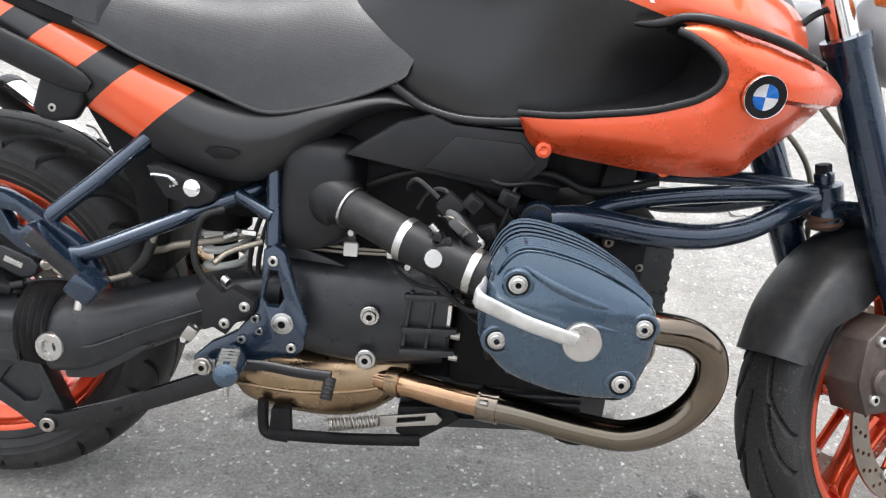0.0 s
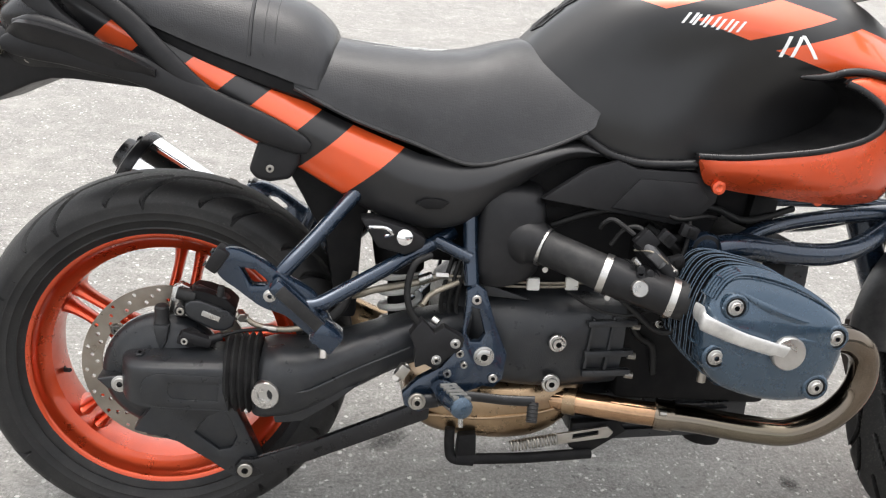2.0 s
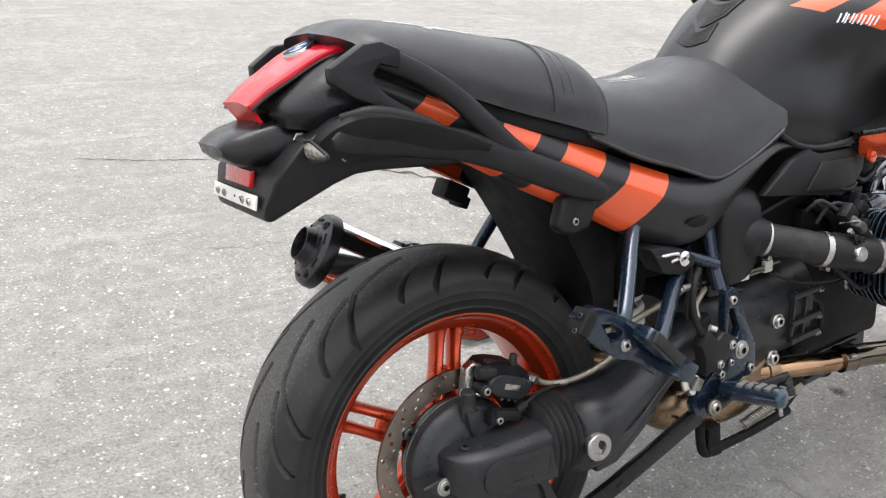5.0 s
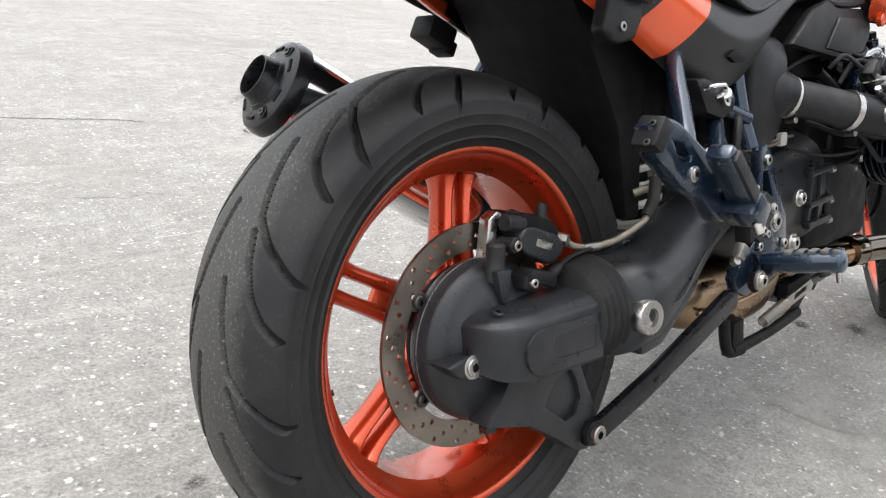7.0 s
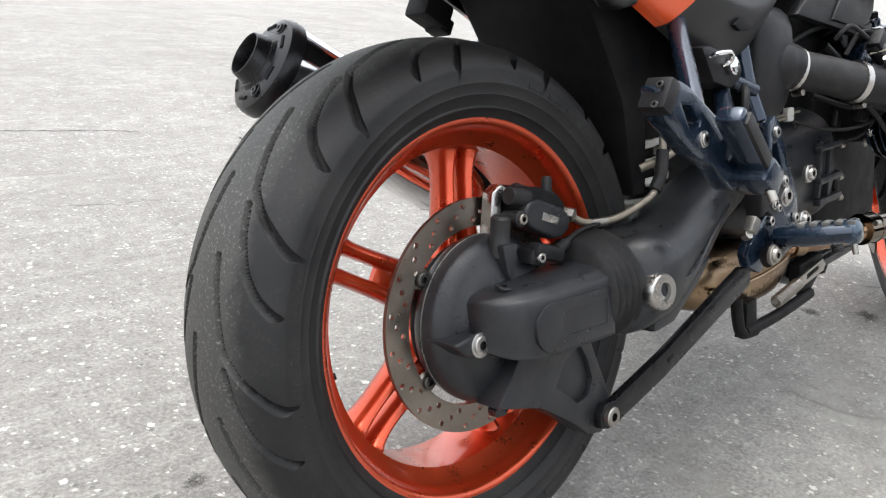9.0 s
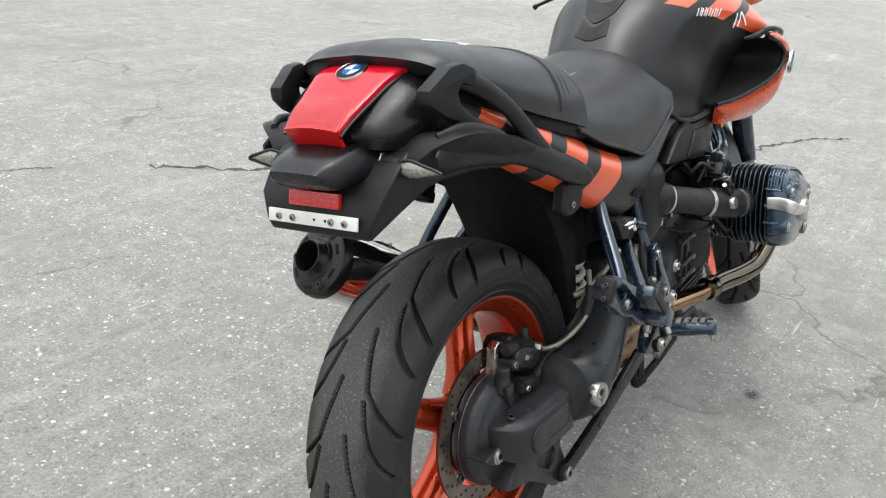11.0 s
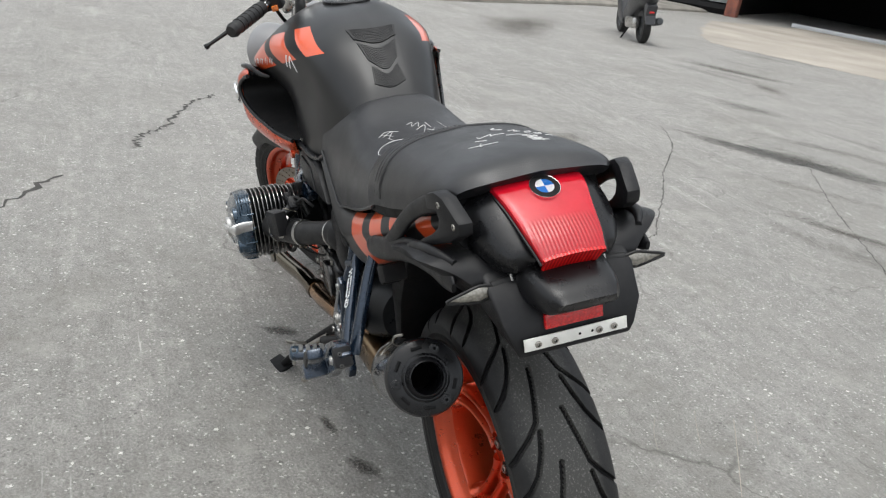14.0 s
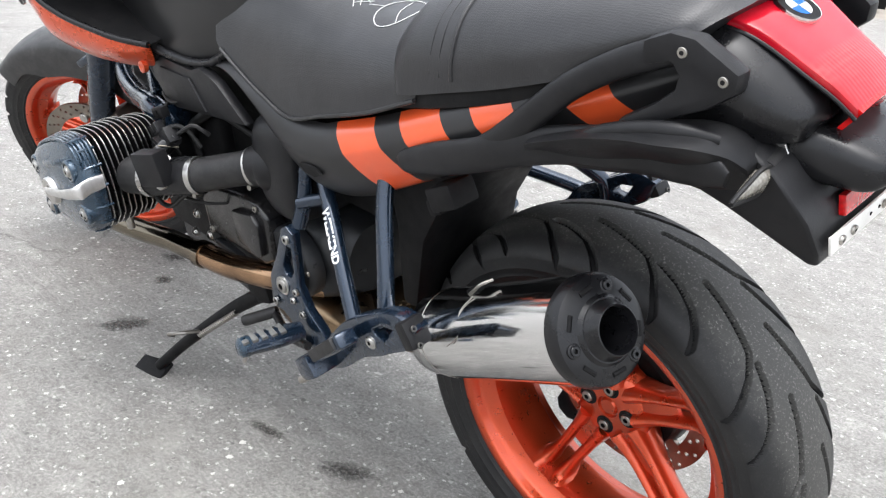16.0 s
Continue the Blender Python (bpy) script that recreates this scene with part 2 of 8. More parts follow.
    b.inputs["Roughness"].default_value, b.inputs["Specular IOR Level"].default_value = 0.68, 0.6
    bumped(n, l, b, grit, 0.6, 0.003)
    return m


BLACK = surface("satin_black_paint", (0.006, 0.006, 0.007), 0.30, grain=600, grain_bump=0.06, stain_amount=0.3, dust=(0.16, 0.155, 0.15), dust_amount=0.03, spec=0.36)
PLASTIC = surface("black_grained_plastic", (0.009, 0.009, 0.010), 0.42, grain=900, grain_bump=0.35, stain_amount=0.25, dust=(0.2, 0.195, 0.19), dust_amount=0.03, spec=0.26)
ENGINE = surface("black_engine_casting", (0.013, 0.0145, 0.017), 0.33, grain=600, grain_bump=0.6, stain_amount=0.35, dust=(0.24, 0.22, 0.19), dust_amount=0.05, spec=0.42)
GLOSS_BLACK = surface("glossy_black_casting", (0.007, 0.007, 0.008), 0.22, grain=300, grain_bump=0.15, stain_amount=0.4, dust=(0.2, 0.18, 0.15), dust_amount=0.08, spec=0.5)
# DEEP: bare black parts, and painted shade in holes, grooves and gaps
DEEP = surface("black_metal_and_shade", (0.006, 0.006, 0.0065), 0.55, grain=500, grain_bump=0.4, dust=(0.12, 0.11, 0.1), dust_amount=0.06, spec=0.14)
LAMP_GREY = surface("silver_grey_lamp_paint", (0.26, 0.26, 0.265), 0.4, 0.2, grain=400, grain_bump=0.05, stain_amount=0.12)
CALIPER = surface("brownish_caliper_casting", (0.055, 0.042, 0.036), 0.42, 0.3, grain=300, grain_bump=0.3, stain_amount=0.4, dust=(0.2, 0.15, 0.11), dust_amount=0.3)
MUDGUARD = surface("dusty_black_mudguard", (0.020, 0.020, 0.0205), 0.42, grain=700, grain_bump=0.08, stain_amount=0.3, dust=(0.2, 0.19, 0.18), dust_amount=0.14)
RUBBER = surface("black_rubber", (0.014, 0.014, 0.0145), 0.5, grain=500, grain_bump=0.2, dust=(0.2, 0.19, 0.18), dust_amount=0.1, spec=0.28)
ORANGE = flaked("orange_metallic_paint", (0.70, 0.085, 0.02), 0.28, 0.06)
RIM_ORANGE = flaked("orange_wheel_paint", (0.62, 0.075, 0.022), 0.30, 0.12, 0.8)
BLUE = flaked("dark_blue_metallic_paint", (0.013, 0.026, 0.048), 0.22, 0.07)
COVER_BLUE = flaked("steel_blue_metallic_paint", (0.038, 0.068, 0.102), 0.24, 0.08)
CHROME = surface("chrome", (0.78, 0.78, 0.78), 0.1, 1.0, grain_bump=0.0, stain_amount=0.06, rough_var=0.05)
SCUFFED = surface("scuffed_silver", (0.74, 0.735, 0.72), 0.42, 0.75, grain=120, grain_bump=0.3, stain=20.0, stain_amount=0.15, dust=(0.12, 0.115, 0.11), dust_amount=0.35)
RUST_BROWN = surface("rusty_pad_metal", (0.10, 0.055, 0.035), 0.6, 0.4, grain=200, grain_bump=0.3, stain_amount=0.4)
ALLOY = surface("brushed_aluminium", (0.50, 0.49, 0.47), 0.30, 1.0, grain=300, grain_bump=0.15, dust=(0.2, 0.18, 0.15), dust_amount=0.25)
BRACKET = surface("pale_sheet_aluminium", (0.80, 0.79, 0.75), 0.5, 0.45, grain=300, grain_bump=0.1, stain_amount=0.08, dust=(0.4, 0.38, 0.34), dust_amount=0.2)
STEEL = surface("zinc_steel", (0.38, 0.365, 0.335), 0.36, 1.0, grain=500, grain_bump=0.15, dust=(0.2, 0.15, 0.1), dust_amount=0.35)
DARK_STEEL = surface("oiled_dark_steel", (0.10, 0.098, 0.092), 0.4, 0.9, grain=300, grain_bump=0.15, stain_amount=0.3)
DISC = surface("brake_disc_steel", (0.25, 0.225, 0.195), 0.34, 1.0, grain=260, grain_bump=0.12, stain_amount=0.3, dust=(0.2, 0.12, 0.07), dust_amount=0.3)
GOLD = surface("gilded_exhaust_steel", (0.30, 0.215, 0.135), 0.3, 1.0, grain=200, grain_bump=0.15, stain_amount=0.35, dust=(0.2, 0.12, 0.06), dust_amount=0.45)
COPPER = surface("coppery_exhaust_steel", (0.36, 0.225, 0.135), 0.16, 1.0, grain=200, grain_bump=0.05, stain=14.0, stain_amount=0.3, dust=(0.2, 0.12, 0.06), dust_amount=0.2)
PIPE = heat_steel("heat_tinted_pipe")
WORN_RUBBER = surface("worn_grey_rubber", (0.10, 0.10, 0.095), 0.6, grain=300, grain_bump=0.3, stain=30.0, stain_amount=0.4)
TYRE = tyre_rubber("worn_tyre_rubber")
TYRE_SCRUBBED = tyre_rubber("scrubbed_tyre_rubber", 0.052)
VINYL = seat_vinyl("dotted_black_seat_vinyl")
SMOOTH_VINYL = surface("smooth_black_vinyl", (0.012, 0.012, 0.013), 0.42, grain=500, grain_bump=0.25, dust=(0.2, 0.2, 0.19), dust_amount=0.08)
WHITE = surface("white_chalk", (0.60, 0.60, 0.59), 0.8, grain=300, grain_bump=0.2, stain_amount=0.1)
WHITE_PLASTIC = surface("white_nylon", (0.68, 0.67, 0.63), 0.45, grain_bump=0.05)
ROUNDEL_BLUE = surface("badge_blue", (0.02, 0.19, 0.62), 0.25, grain_bump=0.0)
ROUNDEL_WHITE = surface("badge_white", (0.8, 0.8, 0.8), 0.25, grain_bump=0.0)
GREY_PART = surface("grey_moulded_plastic", (0.07, 0.07, 0.072), 0.45, grain=500, grain_bump=0.2, stain_amount=0.2)
WIRE = surface("black_cable", (0.010, 0.010, 0.010), 0.5, grain_bump=0.1, spec=0.25)
HOSE = surface("braided_brake_hose", (0.28, 0.25, 0.2), 0.42, 0.6, grain=900, grain_bump=0.5)
ASPHALT = asphalt("worn_asphalt")
TANK = banded("tank_paint_with_stripes", (0.008, 0.008, 0.0085), (0.72, 0.092, 0.022), 3.1, [(-2.336, -2.245), (-2.165, -2.01), (-1.935, -1.2)], (1.176, -0.28), (1.2275, -0.25), 0.34, 0.28, 0.8)
PANEL = banded("side_panel_paint_with_stripes", (0.012, 0.012, 0.013), (0.72, 0.092, 0.022), 1.1, [(-0.540, -0.429), (-0.712, -0.609), (-0.866, -0.781), (-1.03, -0.955)], (0.0, 0.0), (2.0, 0.0), 0.42, 0.30, 0.6)


def red_lens(name, ribbed=False):
    """Red lamp glass: smooth at the top, with a paler reflected sheen in its colour, fluted with a faint bulb pattern
    below.
    """
    m, n, l, b = material(name)
    co = n.new("ShaderNodeTexCoord").outputs["Object"]
    xyz = n.new("ShaderNodeSeparateXYZ")
    l.new(co, xyz.inputs[0])
    w = n.new("ShaderNodeTexWave")
    w.bands_direction = "Y"
    w.inputs["Scale"].default_value, w.inputs["Distortion"].default_value = 55.0, 0.3
    l.new(co, w.inputs["Vector"])
    flute = ramp(n, l, xyz.outputs["X"], -0.226, -0.236)
    if ribbed:
        # brighter red paints in the light on the lower face turned back
        col = mixed(n, l, w.outputs["Fac"], (0.36, 0.002, 0.004), (0.72, 0.010, 0.010))
    else:
        v = n.new("ShaderNodeTexVoronoi")
        v.inputs["Scale"].default_value, v.inputs["Randomness"].default_value = 150.0, 0.0
        l.new(co, v.inputs["Vector"])
        cell = math_node(n, l, "MULTIPLY", ramp(n, l, v.outputs["Distance"], 0.2, 0.7), ramp(n, l, noise_tex(n, l, 16.0, 3.0), 0.42, 0.7, 0.0, 0.7))
        smooth = mixed(n, l, ramp(n, l, noise_tex(n, l, 30.0, 5.0, 0.7), 0.3, 0.7), (0.44, 0.003, 0.013), (0.52, 0.008, 0.022))
        lines = mixed(n, l, math_node(n, l, "MULTIPLY", w.outputs["Fac"], 0.4), (0.42, 0.005, 0.013), (0.22, 0.002, 0.007))
        lines = mixed(n, l, cell, lines, (0.50, 0.06, 0.06))
        col = mixed(n, l, flute, smooth, lines)
    l.new(col, b.inputs["Base Color"])
    b.inputs["Specular IOR Level"].default_value = 0.5
    l.new(ramp(n, l, noise_tex(n, l, 40.0, 5.0, 0.7), 0.35, 0.7, 0.08, 0.24), b.inputs["Roughness"])
    bumped(n, l, b, math_node(n, l, "MULTIPLY", w.outputs["Fac"], flute), 0.25, 0.001)
    return m


def clear_lens(name, base):
    m, n, l, b = material(name)
    v = n.new("ShaderNodeTexVoronoi")
    v.inputs["Scale"].default_value = 220.0
    l.new(n.new("ShaderNodeTexCoord").outputs["Object"], v.inputs["Vector"])
    l.new(mixed(n, l, v.outputs["Distance"], base, tuple(c * 0.5 for c in base)), b.inputs["Base Color"])
    b.inputs["Roughness"].default_value = 0.15
    b.inputs["Coat Weight"].default_value = 1.0
    bumped(n, l, b, v.outputs["Distance"], 0.5, 0.002)
    return m


RED = red_lens("red_lamp_lens")
RED_RIBBED = red_lens("ribbed_red_lens", True)
REFLECTOR = clear_lens("red_reflector", (0.7, 0.01, 0.012))
CLEAR = clear_lens("clear_indicator_lens", (0.24, 0.225, 0.19))
AMBER = clear_lens("amber_lens", (0.8, 0.2, 0.03))

# ---- shapes ----


def part(name, bm, mat, parent, label="", flat=False):
    me = bpy.data.meshes.new(name)
    bmesh.ops.recalc_face_normals(bm, faces=bm.faces)
    for f in bm.faces:
        f.smooth = not flat
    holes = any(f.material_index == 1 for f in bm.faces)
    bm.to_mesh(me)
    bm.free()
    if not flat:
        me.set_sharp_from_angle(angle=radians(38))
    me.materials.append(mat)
    # second slot: near-black that paints shade into sockets and tread grooves
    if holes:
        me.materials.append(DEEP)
    ob = new(name, me)
    ob.parent = parent
    return tagged(ob, label)


def mapped(bm, m):
    bmesh.ops.transform(bm, matrix=m, verts=bm.verts)
    return bm


def mirrored(bm, shift=0.0):
    b = bm.copy()
    for v in b.verts:
        v.co.y, v.co.x = -v.co.y, v.co.x + shift
    return b


def joined(*bms):
    out = bmesh.new()
    for b in bms:
        me = bpy.data.meshes.new("t")
        b.to_mesh(me)
        b.free()
        out.from_mesh(me)
        bpy.data.meshes.remove(me)
    return out


def curve(pts, n):
    """n points along a smooth line through pts."""
    p = np.array(pts, float)
    if len(p) < 3:
        return [tuple(map(float, p[0] + (p[-1] - p[0]) * k / (n - 1))) for k in range(n)]
    e = np.vstack([2 * p[0] - p[1], p, 2 * p[-1] - p[-2]])
    s = np.linspace(0, len(p) - 1, n)
    i = np.minimum(s.astype(int), len(p) - 2)
    t = (s - i)[:, None]
    a, b, c, d = e[i], e[i + 1], e[i + 2], e[i + 3]
    q = 0.5 * (2 * b + (c - a) * t + (2 * a - 5 * b + 4 * c - d) * t**2 + (3 * b - a - 3 * c + d) * t**3)
    return [tuple(map(float, v)) for v in q]


def rings(loops, wrap=True, caps=True):
    bm = bmesh.new()
    rows = [[bm.verts.new(v) for v in loop] for loop in loops]
    n = len(rows[0])
    for a, b in zip(rows, rows[1:]):
        for k in range(n if wrap else n - 1):
            bm.faces.new((a[k], a[(k + 1) % n], b[(k + 1) % n], b[k]))
    if caps and wrap:
        bm.faces.new(rows[0])
        bm.faces.new(rows[-1][::-1])
    return bm


def tube(pts, r, seg=12, n=None, flat=1.0, caps=True, side=(0, 1, 0)):
    """A pipe along a smooth line. r: one radius or one for each given point; flat: its width against its height."""
    n = n or (2 if len(pts) == 2 else 7 * (len(pts) - 1) + 1)
    line = [Vector(v) for v in curve(pts, n)]
    rr = [r] * n if isinstance(r, (int, float)) else [float(v[0]) for v in curve([(a, 0, 0) for a in r], n)]
    ref = Vector(side)
    loops = []
    for i, p in enumerate(line):
        d = (line[min(i + 1, n - 1)] - line[max(i - 1, 0)]).normalized()
        u = (ref - d * ref.dot(d))
        u = u.normalized() if u.length > 1e-4 else d.orthogonal().normalized()
        ref = u
        w = d.cross(u)
        loops.append([tuple(p + rr[i] * (flat * u * math.cos(2 * math.pi * k / seg) + w * math.sin(2 * math.pi * k / seg))) for k in range(seg)])
    return rings(loops, True, caps)


def lathe(profile, centre, axis, seg=32, closed=False, caps=True):
    """Turns (radius, height) points round an axis."""
    q = Vector(axis).normalized().to_track_quat("Z", "Y").to_matrix()
    c = Vector(centre)
    loops = [[tuple(c + q @ Vector((r * math.cos(2 * math.pi * k / seg), r * math.sin(2 * math.pi * k / seg), h))) for k in range(seg)] for r, h in profile]
    if closed:
        loops.append(loops[0])
    bm = rings(loops, True, False)
    if closed:
        bmesh.ops.remove_doubles(bm, verts=bm.verts, dist=1e-6)
    else:
        for k in (0, -1):
            if caps and profile[k][0] > 1e-4:
                bm.verts.ensure_lookup_table()
                base = 0 if k == 0 else len(bm.verts) - seg
                bm.faces.new([bm.verts[base + j] for j in range(seg)])
        bmesh.ops.remove_doubles(bm, verts=bm.verts, dist=1e-6)
    return bm


def rod(a, b, r, seg=16, edge=0.1):
    """A round bar with slightly rounded ends."""
    d = (Vector(b) - Vector(a))
    h, e = d.length, r * edge
    return lathe([(0.0, 0.0), (r - e, 0.0), (r, e), (r, h - e), (r - e, h), (0.0, h)], a, d, seg)


def rounded(bm, width, segments=2, angle=35):
    edges = [e for e in bm.edges if len(e.link_faces) == 2 and e.calc_face_angle(0) > radians(angle)]
    bmesh.ops.bevel(bm, geom=edges, offset=width, segments=segments, affect="EDGES", profile=0.6, clamp_overlap=True)
    return bm


def block(centre, size, turn=(0, 0, 0), edge=0.004):
    bm = bmesh.new()
    bmesh.ops.create_cube(bm, size=1.0, matrix=Matrix.Diagonal((*size, 1)))
    rounded(bm, edge)
    return mapped(bm, pose(*centre, *turn))


def plate(outline, y0, y1, holes=(), edge=0.002, lean=None):
    """A flat piece with an outline in x, z between two y; lean: y added as a function of x, z."""
    bm = bmesh.new()
    edges = []
    for loop in (outline, *holes):
        vs = [bm.verts.new((x, y0, z)) for x, z in loop]
        edges += [bm.edges.new((vs[k], vs[(k + 1) % len(vs)])) for k in range(len(vs))]
    bmesh.ops.triangle_fill(bm, use_beauty=True, use_dissolve=False, edges=edges)
    bmesh.ops.dissolve_limit(bm, angle_limit=0.01, verts=bm.verts, edges=bm.edges)
    new_geo = bmesh.ops.extrude_face_region(bm, geom=list(bm.faces))["geom"]
    for v in (g for g in new_geo if isinstance(g, bmesh.types.BMVert)):
        v.co.y = y1
    bmesh.ops.recalc_face_normals(bm, faces=bm.faces)
    if edge:
        rounded(bm, edge, 2, 50)
    if lean:
        for v in bm.verts:
            v.co.y += lean(v.co.x, v.co.z)
    return bm


def circle(x, z, r, n=16):
    return [(x + r * math.cos(2 * math.pi * k / n), z + r * math.sin(2 * math.pi * k / n)) for k in range(n)]


def skin(stations, across=24, along=40, close=True):
    """A smooth symmetrical body through half sections, each from its top middle down to its lower edge."""
    half = [curve(s, across) for s in stations]
    cols = [curve([h[k] for h in half], along) for k in range(across)]
    loops = []
    for i in range(along):
        right = [cols[k][i] for k in range(across)]
        left = [(x, -y, z) for x, y, z in right[::-1] if abs(y) > 1e-5]
        loops.append(right + left)
    return rings(loops, close, close)


def sheet(rows, across, along, thick):
    """A smooth shell through rows of points, with thickness."""
    half = [curve(s, across) for s in rows]
    cols = [curve([h[k] for h in half], along) for k in range(across)]
    bm = rings([[cols[k][i] for k in range(across)] for i in range(along)], False, False)
    bmesh.ops.recalc_face_normals(bm, faces=bm.faces)
    bmesh.ops.solidify(bm, geom=list(bm.faces), thickness=thick)
    return bm


def bolt_head(p, axis, r, h, washer=0.0):
    """A socket screw: head with a deep hole, its shade painted in near-black."""
    hole = lathe([(r * 0.46, h), (r * 0.42, h - 0.005), (0, h - 0.0055)], p, axis, 6, False, False)
    for f in hole.faces:
        f.material_index = 1
    b = joined(lathe([(r, 0), (r, h * 0.8), (r * 0.88, h), (r * 0.45, h)], p, axis, 18, False, False), hole)
    if washer:
        b = joined(b, lathe([(washer, -0.002), (washer, h * 0.3), (washer * 0.92, h * 0.42), (r * 0.98, h * 0.42), (r * 0.98, -0.002)], p, axis, 24, True))
    return b

# ---- ground ----


def sheet_ground():
    bm = bmesh.new()
    bmesh.ops.create_grid(bm, x_segments=40, y_segments=40, size=600)
    ob = part("ground", bm, ASPHALT, None)
    return tagged(ob, "worn grey asphalt yard with pale aggregate and cracks", "ground", kind="structure")


sheet_ground()

# ---- motorcycle, built upright round its rear contact point: x ahead, y to its left ----
LEAN = 12.36
bike = new("motorcycle")
bike.matrix_world = pose(0, 0, 0, -LEAN, 0, 0)
tagged(bike, "orange and black naked boxer motorcycle parked on its side stand", "motorcycle")
AXLE = (0.0, 0.0, 0.317)
STEER_AT, STEER_UP, STEER = Vector((1.33, 0, 0.68)), Vector((-0.43, 0, 0.9)).normalized(), 29.0


def steered(bm, back=False):
    turn = Matrix.Rotation(radians(-STEER if back else STEER), 4, STEER_UP)
    return mapped(bm, Matrix.Translation(STEER_AT) @ turn @ Matrix.Translation(-STEER_AT))


def grooves(repeats, radius, half):
    """Slanted tread cuts in (way round, way across), as segments in metres for one repeat on one flank."""
    p = 2 * math.pi * radius / repeats
    k = half / 0.087
    long_cut = [(-0.028, 0.014), (0.0, 0.019), (0.030, 0.026), (0.066, 0.035), (0.088, 0.052), (0.106, 0.070), (0.124, 0.085)]
    short_cut = [(0.083, 0.034), (0.118, 0.042), (0.150, 0.054), (0.172, 0.068), (0.188, 0.082)]
    line = [long_cut, short_cut]
    return p, [((a[0], a[1] * k), (b[0], b[1] * k)) for l in line for a, b in zip(l, l[1:])]


def tyre(radius, half, bead, repeats, sgn, nv, seg):
    """A road tyre with cut grooves, turned round the y axis through the origin."""
    crown = [(bead - 0.006, -half * 0.78), (bead + 0.006, -half * 0.86), (bead + 0.0085, -half * 0.91), (bead + 0.011, -half * 0.89), (bead + 0.022, -half * 0.945), (bead + 0.0235, -half * 0.965), (bead + 0.026, -half * 0.96), (bead + 0.033, -half * 0.985), (bead + 0.036, -half * 1.0), (bead + 0.039, -half * 0.99), (bead + 0.05, -half)]
    top = []
    for k in range(nv + 1):
        a = -1 + 2 * k / nv
        y = half * math.sin(a * math.pi / 2 * 0.93) / math.sin(math.pi / 2 * 0.93)
        z = radius - (radius - bead - 0.052) * (1 - math.cos(a * math.pi / 2 * 0.93)) / (1 - math.cos(math.pi / 2 * 0.93))
        top.append((z, y))
    prof = np.array(crown + top[1:-1] + [(r, -y) for r, y in crown[::-1]])
    ang = np.arange(seg) * 2 * math.pi / seg
    p, lines = grooves(repeats, radius, half)
    rad = np.repeat(prof[None, :, 0], seg, 0)
    lat = np.repeat(prof[None, :, 1], seg, 0)
    way = (ang * radius)[:, None] * np.ones_like(rad)
    near = np.full(rad.shape, 1.0)
    for flank in (1, -1):
        u = np.mod(way + (0.5 * p if flank < 0 else 0.0), p)
        v = lat * flank
        for (u0, v0), (u1, v1) in lines:
            for shift in (-2 * p, -p, 0.0, p):
                a, b = np.array((u0 + shift, v0)), np.array((u1 + shift, v1))
                d = b - a
                t = np.clip(((u - a[0]) * d[0] + (v - a[1]) * d[1]) / (d @ d), 0, 1)
                near = np.minimum(near, np.hypot(u - a[0] - t * d[0], v - a[1] - t * d[1]))
    depth = np.clip((0.0045 - near) / 0.0016, 0, 1) * 0.0080
    depth *= (prof[None, :, 0] > bead + 0.045)
    rad = rad - depth
    x, z = rad * np.cos(sgn * ang)[:, None], rad * np.sin(sgn * ang)[:, None]
    verts = np.stack([x, lat, z], -1).reshape(-1, 3)
    m = prof.shape[0]
    i, j = np.meshgrid(np.arange(seg), np.arange(m - 1), indexing="ij")
    a, b = i * m + j, ((i + 1) % seg) * m + j
    faces = np.stack([a, b, b + 1, a + 1], -1).reshape(-1, 4)
    bm = bmesh.new()
    me = bpy.data.meshes.new("t")
    me.from_pydata(verts.tolist(), [], faces.tolist())
    bm.from_mesh(me)
    bpy.data.meshes.remove(me)
    # groove floors get the near-black slot: shade painted in, rubber is the same
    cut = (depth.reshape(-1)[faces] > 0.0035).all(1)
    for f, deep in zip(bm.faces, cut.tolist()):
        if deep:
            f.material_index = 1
    return bm


def rim(half, r):
    """A cast wheel barrel with raised lips, turned round y."""
    side = [(r, half), (r + 0.001, half - 0.006), (r - 0.004, half - 0.010), (r - 0.012, half - 0.012), (r - 0.016, half - 0.022), (r - 0.034, half - 0.034), (r - 0.04, half * 0.2)]
    out = side + [(a, -b) for a, b in side[::-1]]
    inner = [(r - 0.006, -half - 0.001), (r - 0.013, -half + 0.001), (r - 0.0165, -half + 0.005), (r - 0.0175, -half + 0.014), (r - 0.0235, -half + 0.023), (r - 0.039, -half + 0.033), (r - 0.042, -half + 0.048), (r - 0.043, 0)]
    loop = [(a, b) for a, b in out] + inner + [(a, -b) for a, b in inner[::-1]]
    return lathe(loop, (0, 0, 0), (0, 1, 0), 96, True)


